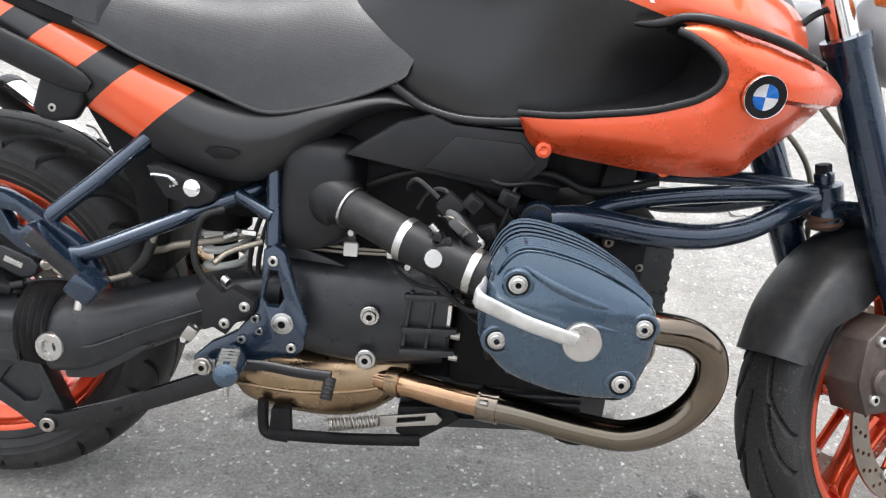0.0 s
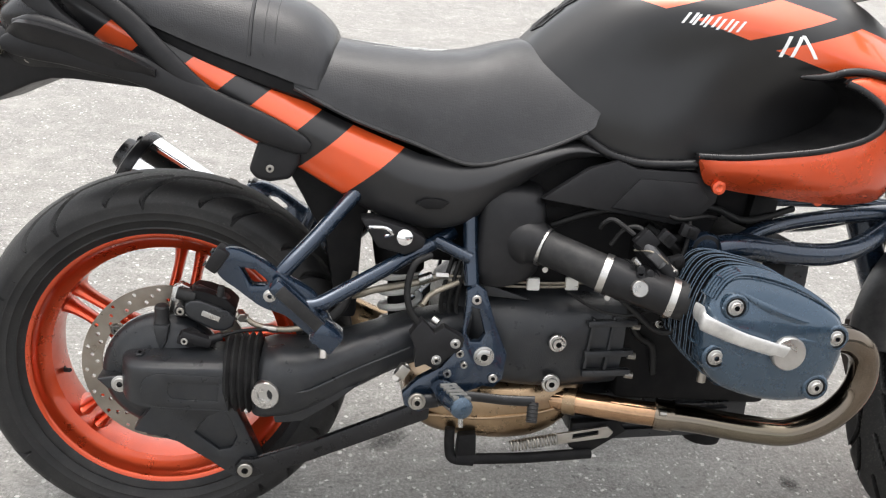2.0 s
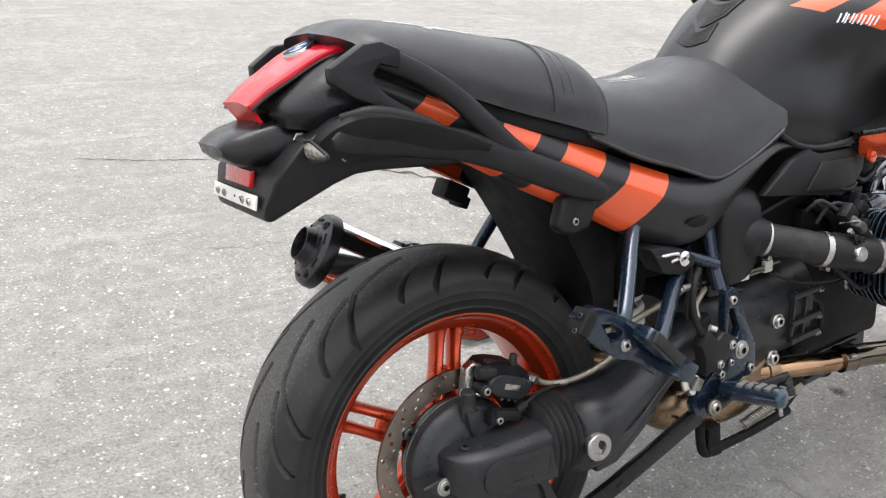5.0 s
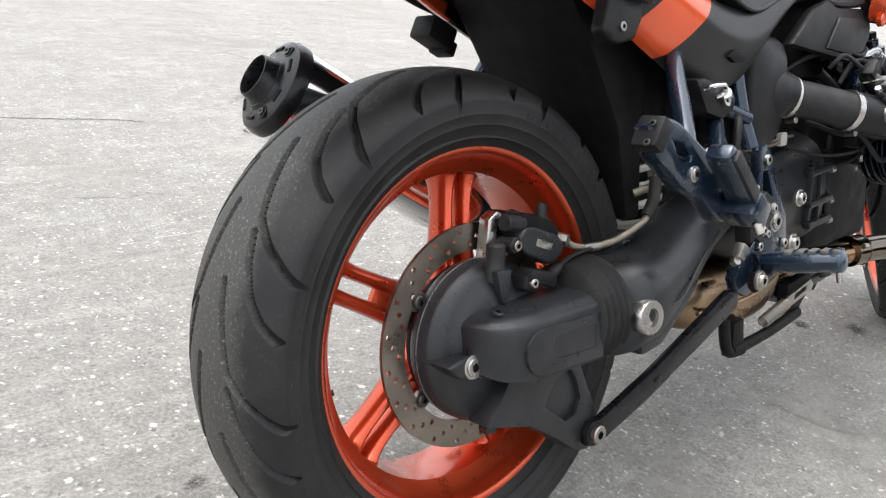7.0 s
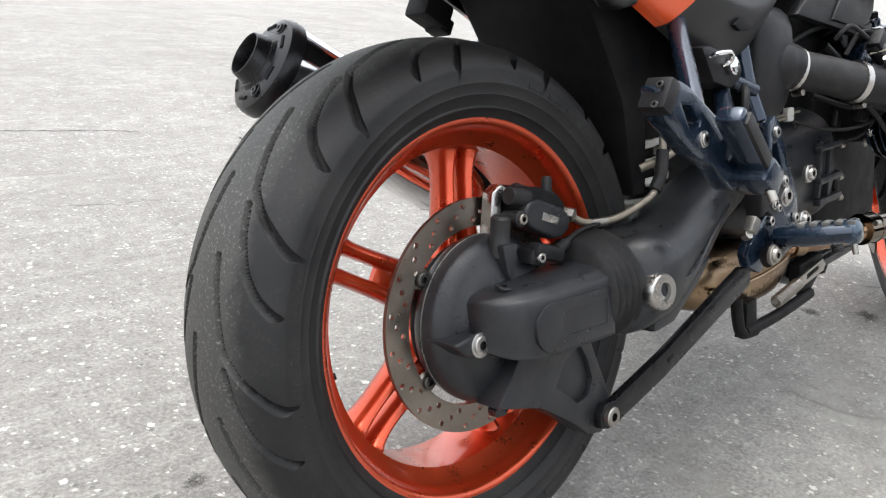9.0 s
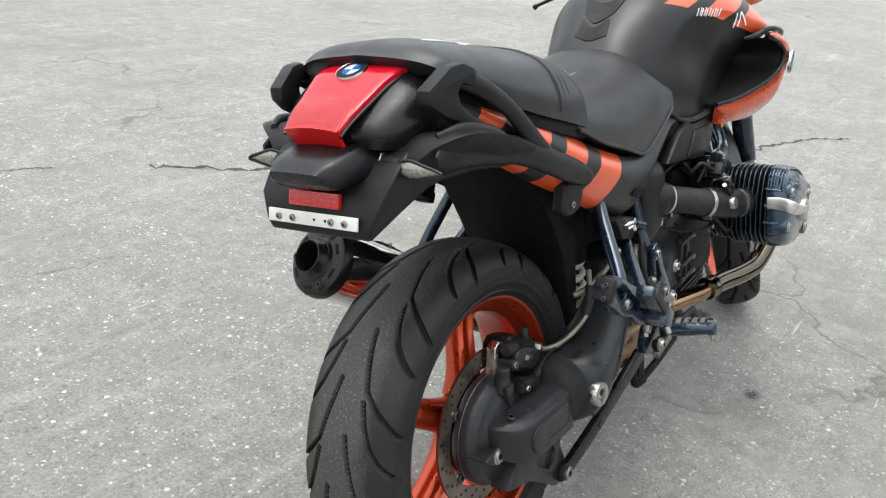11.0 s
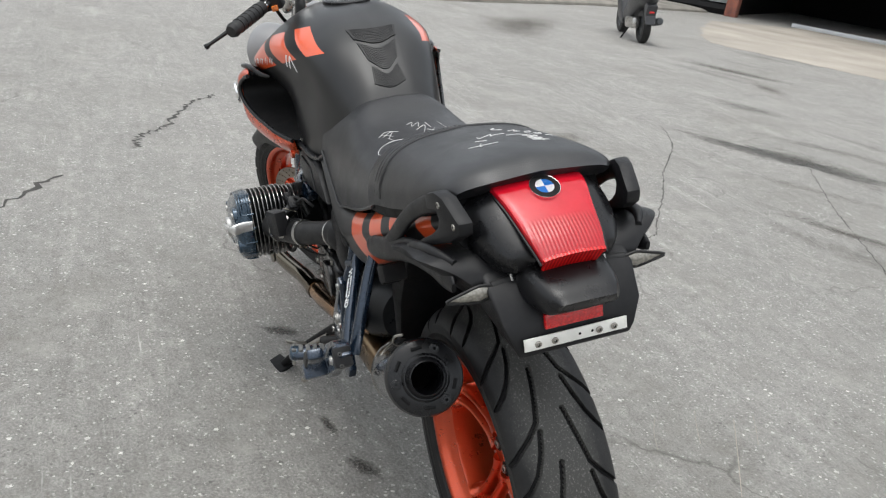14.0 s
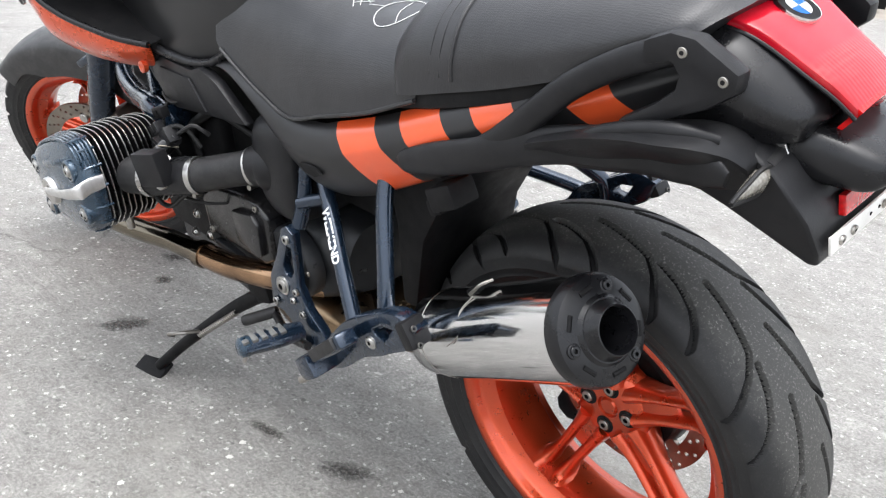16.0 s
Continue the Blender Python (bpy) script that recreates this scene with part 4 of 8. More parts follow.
def cylinder(left):
    def side(bm):
        return mirrored(bm, 0.035) if left else bm
    sgn = 1 if left else -1
    c = part("cylinder", side(rings([[(x, y, z) for x, z in outline_at(k, 40)] for y, k in ((-0.10, 0.62), (-0.2, 0.62), (-0.26, 0.7), (-0.325, 0.7))])), DEEP, bike, "air-cooled boxer cylinder with thin fins")
    for k in range(13):
        y = -0.195 - 0.0105 * k
        s = 0.93 if k < 4 else 1.0
        o = outline_at(s + 0.012 * (k % 2), 40)
        f = part("fin", side(plate(o, y - 0.0014, y + 0.0014, (), 0)), BLACK, c)
        part("fin_edge", side(tube([(x, y, z) for x, z in o[-3:] + o[:21]], 0.0011, 6, n=48)), ALLOY if left else COVER_BLUE, f, "bare metal fin edge")
    def lean(y, z, k):
        return y + (0.26 * max(0.0, z - 0.54) + 0.12 * max(0.0, 0.47 - z)) * (1.0 if k < 0.98 else 0.3)
    face = rings([[(x, lean(y, z, k), z) for x, z in outline_at(k, 48)] for y, k in ((-0.325, 0.985), (-0.335, 1.0), (-0.346, 0.995), (-0.355, 0.975), (-0.361, 0.935), (-0.3648, 0.87), (-0.3675, 0.7), (-0.370, 0.45), (-0.371, 0.2))])
    v = part("valve_cover", side(face), COVER_BLUE, bike, "steel-blue painted boxer valve cover")
    for k in range(5):
        y = -0.328 - 0.0062 * k
        o = outline_at(1.018 - 0.012 * k, 48)
        part("cover_rib", side(tube([(x, y, z) for x, z in o[8:26]], 0.0023, 6)), COVER_BLUE, v)
    for k in range(7):
        x, z = outline_at(1.006, 48)[(44 + 3 * k) % 48]
        part("cross_rib", side(tube([(x, -0.318, z), (x, -0.335, z), (CENTRE[0] + (x - CENTRE[0]) * 0.97, -0.348, CENTRE[1] + (z - CENTRE[1]) * 0.97)], 0.0028, 6)), COVER_BLUE, v)
    for x, z in ((0.838, 0.56), (0.821, 0.483), (1.004, 0.521), (0.988, 0.443)):
        x = 0.912 + (x - 0.912) * 0.985
        part("bolt_well", side(lathe([(0.021, -0.03), (0.0205, 0.0), (0.0180, 0.0022), (0.0150, 0.0022), (0.0145, -0.003), (0.0, -0.003)], (x, -0.3648, z), (0, -1, 0), 28)), COVER_BLUE, v)
        # near-black ring paints the shade of the recess round the bolt
        part("well_shade_ring", side(lathe([(0.0120, 0.0), (0.0125, 0.0035), (0.0150, 0.0035), (0.0155, 0.0)], (x, -0.3628, z), (0, -1, 0), 28, True)), DEEP, v)
        part("cover_bolt", side(bolt_head((x, -0.3645, z), (0, -1, 0), 0.0088, 0.006, 0.0118)), ALLOY, v)
    part("crease", side(tube([(0.845, -0.355, 0.58), (0.888, -0.3655, 0.562), (0.938, -0.367, 0.546), (0.975, -0.361, 0.538)], [0.003, 0.006, 0.006, 0.003], 10, flat=0.6)), COVER_BLUE, v)
    part("crease", side(tube([(0.94, -0.3705, 0.518), (0.975, -0.366, 0.513), (0.99, -0.362, 0.512)], [0.004, 0.005, 0.003], 10, flat=0.6)), COVER_BLUE, v)
    strap = [(0.800, -0.325, 0.540), (0.797, -0.352, 0.541), (0.792, -0.374, 0.538), (0.817, -0.376, 0.528), (0.853, -0.378, 0.516), (0.893, -0.379, 0.506), (0.919, -0.381, 0.500)]
    part("chrome_strap", side(tube(strap, [0.0045, 0.0050, 0.0050, 0.0048, 0.0046, 0.0046, 0.0046], 16, flat=2.9, side=(0, 0, 1))), SCUFFED, v, "scuffed silver guard strap")
    part("strap_disc", side(lathe([(0.026, -0.012), (0.0258, 0.002), (0.024, 0.0045), (0.0, 0.0065)], (0.927, -0.376, 0.498), (0, -1, 0), 36)), ALLOY, v)
    for k in range(7):
        part("raised_bar", side(block((0.957 + 0.0075 * k, -0.3685 + 0.0011 * k, 0.4895 - 0.0012 * k), (0.0045, 0.004, 0.005), (0, 8, 0), 0.0008)), COVER_BLUE, v)
    for line in ([(0.885, 0.428), (0.91, 0.424), (0.945, 0.417), (0.972, 0.413), (0.95, 0.419), (0.91, 0.430)], [(0.848, 0.437), (0.856, 0.433), (0.866, 0.433)]):
        part("scrape_mark", side(tube([(x, -0.3455, z) for x, z in line], 0.0015, 6)), ALLOY, v, "bare metal scrape on the cover edge")
    part("drain_boss", side(rod((0.85, -0.28, 0.435), (0.85, -0.28, 0.408), 0.007, 12)), STEEL, v)


def intake(left):
    def side(bm):
        return mirrored(bm, 0.0) if left else bm
    line = [(0.575, -0.145, 0.592), (0.600, -0.163, 0.582), (0.690, -0.220, 0.558), (0.788, -0.259, 0.536), (0.84, -0.270, 0.53)]
    t = part("intake_tube", side(tube([line[1], (0.645, -0.193, 0.571), line[2]], [0.0295, 0.0285, 0.0295], 24)), RUBBER, bike, "black rubber intake tube")
    for a, b in (((0.596, -0.1605, 0.5830), (0.6055, -0.1663, 0.5806)), ((0.685, -0.2178, 0.5594), (0.695, -0.2221, 0.5570))):
        part("hose_clamp", side(tube([a, b], 0.0325, 28)), ALLOY, t, "steel hose clamp")
        d = Vector(b)
        part("clamp_screw", side(rod(d + Vector((0.0, -0.012, -0.034)), d + Vector((0.004, 0.006, -0.036)), 0.005, 10)), STEEL, t)
    b = part("throttle_body", side(tube([line[2], (0.74, -0.242, 0.547), line[3]], [0.032, 0.03, 0.031], 24)), PLASTIC, bike, "black throttle body with ribs and injector")
    for k in range(4):
        p = Vector(line[2]).lerp(Vector(line[3]), 0.25 + 0.13 * k)
        part("rib", side(tube([p, p + Vector((0.006, 0.002, -0.001))], 0.0335, 24)), PLASTIC, b)
    part("cap", side(lathe([(0.0135, 0), (0.0135, 0.008), (0.012, 0.010), (0, 0.010)], (0.731, -0.2655, 0.551), (-0.1, -1, 0.15), 24)), ALLOY, b, "round metal cap")
    part("outlet_clamp", side(tube([(0.783, -0.2573, 0.5371), (0.793, -0.2608, 0.5350)], 0.033, 28)), ALLOY, b)
    part("flange_tube", side(tube([line[3], line[4]], [0.03, 0.034], 24)), RUBBER, b)
    part("injector_body", side(joined(tube([(0.732, -0.225, 0.621), (0.749, -0.235, 0.605), (0.772, -0.245, 0.583)], [0.0075, 0.0105, 0.009], 14), block((0.757, -0.246, 0.595), (0.022, 0.018, 0.014), (0, 38, 0), 0.003))), GREY_PART, b, "grey fuel injector")
    part("fuel_line", side(tube([(0.683, -0.190, 0.624), (0.685, -0.200, 0.635), (0.697, -0.210, 0.643), (0.728, -0.222, 0.624)], 0.0036, 8)), RUBBER, b)
    part("bleed_screw", side(tube([(0.721, -0.252, 0.593), (0.731, -0.252, 0.584)], 0.0048, 10)), ALLOY, b)
    part("linkage_ring", side(joined(*[lathe([(0.0040, 0.0), (0.0040, 0.006), (0.0066, 0.006), (0.0066, 0.0)], p, (0, -1, 0.1), 16, True) for p in ((0.732, -0.258, 0.573), (0.745, -0.258, 0.567))])), PLASTIC, b)
    part("clip_wire", side(tube([(0.774, -0.240, 0.592), (0.788, -0.247, 0.582), (0.794, -0.250, 0.576)], 0.0014, 6)), STEEL, b)
    part("injector", side(joined(tube([(0.735, -0.225, 0.615), (0.765, -0.235, 0.59), (0.79, -0.245, 0.565)], [0.012, 0.014, 0.011], 14), block((0.745, -0.23, 0.617), (0.03, 0.022, 0.03), (0, 40, 0), 0.004))), PLASTIC, b)
    part("injector_wire", side(tube([(0.70, -0.2, 0.60), (0.715, -0.21, 0.628), (0.735, -0.22, 0.635), (0.752, -0.23, 0.618)], 0.004, 8)), WIRE, b)
    part("sync_nipples", side(joined(*[rod((x, -0.24, z), (x - 0.003, -0.262, z + 0.004), 0.0062, 12) for x, z in ((0.735, 0.575), (0.75, 0.57))])), PLASTIC, b)
    part("vent_hose", side(tube([(0.70, -0.225, 0.535), (0.74, -0.235, 0.505), (0.775, -0.24, 0.478), (0.80, -0.245, 0.475), (0.815, -0.25, 0.49)], 0.0045, 8)), WIRE, b)


def wiring(left):
    """Hoses, plugs and screws packed round a throttle body."""
    y = 1 if left else -1
    runs = (
        ([(0.66, 0.14, 0.50), (0.70, 0.18, 0.485), (0.745, 0.215, 0.49), (0.79, 0.235, 0.515)], 0.004),
        ([(0.78, 0.14, 0.45), (0.80, 0.19, 0.47), (0.80, 0.215, 0.51), (0.785, 0.22, 0.56)], 0.0035),
        ([(0.70, 0.15, 0.54), (0.73, 0.19, 0.52), (0.77, 0.2, 0.515), (0.82, 0.19, 0.50)], 0.006),
        ([(0.84, 0.15, 0.66), (0.83, 0.19, 0.63), (0.82, 0.2, 0.59), (0.805, 0.19, 0.55)], 0.0045),
        ([(0.73, 0.225, 0.60), (0.75, 0.25, 0.605), (0.775, 0.25, 0.59), (0.785, 0.235, 0.575)], 0.0022),
        ([(0.90, 0.13, 0.64), (0.86, 0.17, 0.65), (0.81, 0.18, 0.645), (0.77, 0.16, 0.665)], 0.005),
    )
    for k, (line, r) in enumerate(runs):
        part("hose", tube([(a, y * p, q) for a, p, q in line], r * 0.7, 10, n=24), HOSE if k == 4 else WIRE, bike, "black hose beside the throttle body")
    for a, p, q, w, turn in ((0.775, 0.235, 0.625, 0.024, 35), (0.80, 0.225, 0.585, 0.026, -20), (0.76, 0.205, 0.505, 0.022, 10), (0.825, 0.2, 0.63, 0.028, 15)):
        e = part("connector", block((a, y * p, q), (w, 0.018, 0.02), (0, turn, 8 * y), 0.003), PLASTIC, bike, "black plug connector")
        part("clip", block((a, y * (p + 0.010), q), (w * 0.4, 0.004, 0.012), (0, turn, 8 * y), 0.001), DEEP, e)
    for a, p, q in ((0.79, 0.248, 0.573), (0.815, 0.225, 0.545), (0.80, 0.205, 0.475), (0.835, 0.185, 0.455)):
        part("screw", bolt_head((a, y * p, q), (0, y, 0), 0.0055, 0.004, 0.0075), ALLOY, bike, "small silver screw")


def engine():
    g = part("gearbox", skin([[(x, 0, z1), (x, w * 0.6, z1), (x, w * 0.92, z1 - 0.03), (x, w, (z0 + z1) / 2), (x, w * 0.9, z0 + 0.02), (x, w * 0.5, z0), (x, 0, z0)] for x, w, z0, z1 in ((0.46, 0.10, 0.345, 0.47), (0.5, 0.135, 0.33, 0.49), (0.56, 0.155, 0.318, 0.49), (0.64, 0.16, 0.315, 0.495), (0.70, 0.16, 0.32, 0.505), (0.76, 0.165, 0.33, 0.52))], 24, 36), ENGINE, bike, "black cast gearbox housing with ribs")
    for x, z, h in ((0.70, 0.44, 0.09), (0.735, 0.44, 0.1)):
        part("rib", block((x, -0.163, z - 0.02), (0.006, 0.012, h), (0, 4, 0), 0.002), ENGINE, g)
    for z in (0.458, 0.405, 0.37):
        part("rib", block((0.735, -0.166, z), (0.085, 0.014, 0.012), (0, -4, 0), 0.004), ENGINE, g)
        part("rib", block((0.735, 0.166, z), (0.085, 0.014, 0.012), (0, -4, 0), 0.004), ENGINE, g)
        part("bolt", rod((0.768, -0.168, z - 0.002), (0.782, -0.168, z - 0.003), 0.006, 8), STEEL, g)
    for p, r in (((0.644, -0.172, 0.4207), 0.0148), ((0.643, -0.166, 0.347), 0.0158)):
        part("plug", bolt_head(p, (0, -1, 0), r * 0.72, 0.010, r), ALLOY, g, "silver threaded plug")
    part("top_rib", plate([(0.50, 0.51), (0.58, 0.487), (0.60, 0.48), (0.50, 0.485)], -0.135, -0.128, (), 0.001), ENGINE, g)
    cover = part("starter_cover", rounded(plate([(0.785, 0.395), (0.79, 0.485), (0.765, 0.505), (0.64, 0.520), (0.60, 0.516), (0.575, 0.495), (0.572, 0.415), (0.60, 0.395)], 0.135, 0.176, (), 0), 0.009, 3), GLOSS_BLACK, bike, "glossy black starter motor cover")
    part("cover_step", rounded(plate([(0.66, 0.43), (0.665, 0.488), (0.60, 0.500), (0.585, 0.485), (0.585, 0.425), (0.60, 0.415)], 0.17, 0.190, (), 0), 0.006, 2), GLOSS_BLACK, cover)
    for x, z in ((0.77, 0.405), (0.775, 0.488), (0.60, 0.508)):
        part("cover_screw", bolt_head((x, 0.176, z), (0, 1, 0), 0.006, 0.004), STEEL, cover)
    for x, z in ((0.836, 0.41), (0.80, 0.375), (0.86, 0.36)):
        part("case_bolt", bolt_head((x, 0.168, z), (0, 1, 0), 0.0075, 0.007, 0.010), ALLOY, g)
    part("clutch_housing", lathe([(0.0, 0.0), (0.060, 0.0), (0.066, 0.008), (0.066, 0.03)], (0.545, 0.165, 0.415), (0, -1, 0), 40), ENGINE, g)
    for k in range(5):
        a = radians(30 + 72 * k)
        part("housing_bolt", bolt_head((0.545 + 0.058 * math.cos(a), 0.164, 0.415 + 0.058 * math.sin(a)), (0, 1, 0), 0.005, 0.004), STEEL, g)
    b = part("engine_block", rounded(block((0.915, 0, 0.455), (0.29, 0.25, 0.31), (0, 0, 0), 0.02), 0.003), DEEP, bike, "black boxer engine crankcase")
    part("front_cover", plate([(1.045, 0.33), (1.075, 0.36), (1.08, 0.55), (1.06, 0.60), (1.04, 0.60), (1.04, 0.33)], -0.11, 0.11, (), 0.012), ENGINE, b)
    duct = part("front_duct", block((1.066, -0.100, 0.50), (0.045, 0.05, 0.17), (0, 0, 0), 0.006), ENGINE, b)
    for k in range(7):
        # slots are near-black blocks on the face, their shade as colour
        part("slot", block((1.089, -0.113, 0.445 + 0.018 * k), (0.0025, 0.014, 0.008), (0, 0, 0), 0.001), DEEP, duct)
    for p in ((0.985, -0.134, 0.568), (1.04, -0.118, 0.53)):
        part("case_bolt", bolt_head(p, (0, -1, 0), 0.007, 0.007, 0.009), STEEL, b)
    part("oil_cap", lathe([(0.026, -0.02), (0.026, 0.0), (0.024, 0.005), (0.018, 0.005), (0.017, 0.002), (0.0, 0.002)], (0.872, -0.172, 0.595), (-0.1, -1, 0.1), 32), PLASTIC, bike, "round black frame cap")
    s = part("oil_pan", plate([(0.70, 0.262), (0.70, 0.236), (0.74, 0.215), (0.97, 0.235), (1.0, 0.238), (1.03, 0.27), (1.03, 0.31), (0.72, 0.31)], -0.115, 0.115, (), 0.008), ENGINE, bike, "black oil pan")
    for k in range(5):
        part("fin", block((0.86, -0.118, 0.246 + 0.012 * k), (0.26, 0.012, 0.004), (0, -4, 0), 0.001), ENGINE, s)
    part("oil_filter", lathe([(0.0, -0.045), (0.035, -0.042), (0.038, -0.03), (0.038, 0.03)], (1.0, -0.02, 0.225), (0, 0, 1), 28), DEEP, s)
    a = part("airbox", skin([[(x, 0, z1), (x, w * 0.7, z1), (x, w, z1 - 0.025), (x, w, z0 + 0.025), (x, w * 0.8, z0), (x, 0, z0)] for x, w, z0, z1 in ((0.495, 0.12, 0.515, 0.665), (0.502, 0.158, 0.505, 0.675), (0.55, 0.168, 0.505, 0.678), (0.595, 0.160, 0.525, 0.672), (0.612, 0.12, 0.55, 0.65))], 20, 30), PLASTIC, bike, "black plastic airbox")
    for sgn in (-1, 1):
        part("snorkel", tube([(0.548, sgn * 0.10, 0.591), (0.575, sgn * 0.143, 0.586), (0.590, sgn * 0.157, 0.585), (0.604, sgn * 0.1655, 0.580)], [0.05, 0.046, 0.037, 0.031], 24), PLASTIC, a)
    # two added plain boxes black out the shaded gaps between engine and tank
    part("gearbox_gap_filler", block((0.73, 0, 0.58), (0.26, 0.2, 0.16), (0, 0, 0), 0.02), DEEP, bike, "added near-black box that darkens the gap above the gearbox")
    part("tank_gap_filler", block((0.70, 0, 0.685), (0.46, 0.21, 0.11), (0, 0, 0), 0.02), DEEP, bike, "added near-black box that darkens the gap under the tank")
    for k, (x, z, w, h) in enumerate(((0.93, 0.665, 0.07, 0.05), (0.985, 0.65, 0.05, 0.06), (0.87, 0.64, 0.06, 0.05))):
        part("ancillary", block((x, -0.075 - 0.012 * (k % 3), z), (w, 0.06, h), (0, 8 * (k % 3), 6 * k), 0.008), DEEP, bike, "black ancillary unit under the tank")
    for k, line in enumerate(([(0.78, -0.13, 0.62), (0.84, -0.14, 0.58), (0.86, -0.13, 0.54), (0.84, -0.13, 0.48)], [(0.80, -0.12, 0.64), (0.88, -0.14, 0.66), (0.95, -0.13, 0.64), (1.05, -0.1, 0.66)], [(0.62, -0.13, 0.61), (0.68, -0.15, 0.64), (0.74, -0.16, 0.65), (0.8, -0.15, 0.63)], [(0.76, -0.14, 0.48), (0.79, -0.14, 0.43), (0.82, -0.14, 0.41), (0.83, -0.14, 0.36)])):
        for sgn in (1, -1):
            part("hose", tube([(x, sgn * y, z) for x, y, z in line], 0.006 if k else 0.009, 10), WIRE, bike, "black hose beside the engine")


def telelever():
    t = None
    for sgn in (-1, 1):
        low = tube([(0.89, sgn * 0.168, 0.597), (0.926, sgn * 0.165, 0.602), (0.968, sgn * 0.155, 0.599), (1.037, sgn * 0.14, 0.590), (1.108, sgn * 0.122, 0.587), (1.156, sgn * 0.108, 0.592), (1.208, sgn * 0.085, 0.604), (1.262, sgn * 0.055, 0.627), (1.318, sgn * 0.02, 0.648)], [0.021, 0.022, 0.022, 0.021, 0.020, 0.019, 0.018, 0.017, 0.017], 18)
        a = part("suspension_arm", low, BLUE, bike, "dark blue painted front suspension arm")
        part("upper_arm", tube([(0.95, sgn * 0.14, 0.610), (0.985, sgn * 0.125, 0.624), (1.045, sgn * 0.10, 0.634), (1.115, sgn * 0.08, 0.643), (1.196, sgn * 0.06, 0.651), (1.264, sgn * 0.04, 0.655), (1.318, sgn * 0.015, 0.656)], 0.0135, 14), BLUE, a)
        part("arm_end", lathe([(0.0, -0.03), (0.027, -0.03), (0.029, -0.026), (0.029, 0.008), (0.026, 0.012), (0.0, 0.012)], (0.873, sgn * 0.165, 0.594), (-0.1, sgn, 0.1), 28), BLUE, a)
    b = part("ball_joint", lathe([(0.0, -0.05), (0.024, -0.05), (0.03, -0.03), (0.028, -0.022), (0.026, -0.018), (0.028, 0.0), (0.028, 0.022), (0.016, 0.026), (0.016, 0.040), (0.01, 0.046), (0.0, 0.048)], (1.346, 0, 0.648), (-0.3, 0, 1), 28), BLUE, bike, "ball joint with rusty washer and black nut")
    part("rubber_gaiter", lathe([(0.026, 0), (0.031, 0.006), (0.027, 0.012), (0.031, 0.018), (0.026, 0.024)], (1.357, 0, 0.602), (-0.3, 0, 1), 28), RUST_BROWN, b)
    part("nut", rod((1.334, 0, 0.686), (1.330, 0, 0.702), 0.013, 6), DEEP, b)
    part("shock_spring", spring((1.17, 0.0, 0.70), (1.08, 0.0, 0.93), 0.03, 0.006, 7), CHROME, bike, "front shock absorber spring")


def spring(a, b, r, wire, turns):
    a, b = Vector(a), Vector(b)
    d = (b - a).normalized()
    u = d.orthogonal().normalized()
    v = d.cross(u)
    n = turns * 10
    pts = [a.lerp(b, k / n) + r * (u * math.cos(2 * math.pi * k / 10) + v * math.sin(2 * math.pi * k / 10)) for k in range(n + 1)]
    return tube(pts, wire, 8, n=len(pts) * 2)


FRONT = (1.535, 0.0, 0.305)


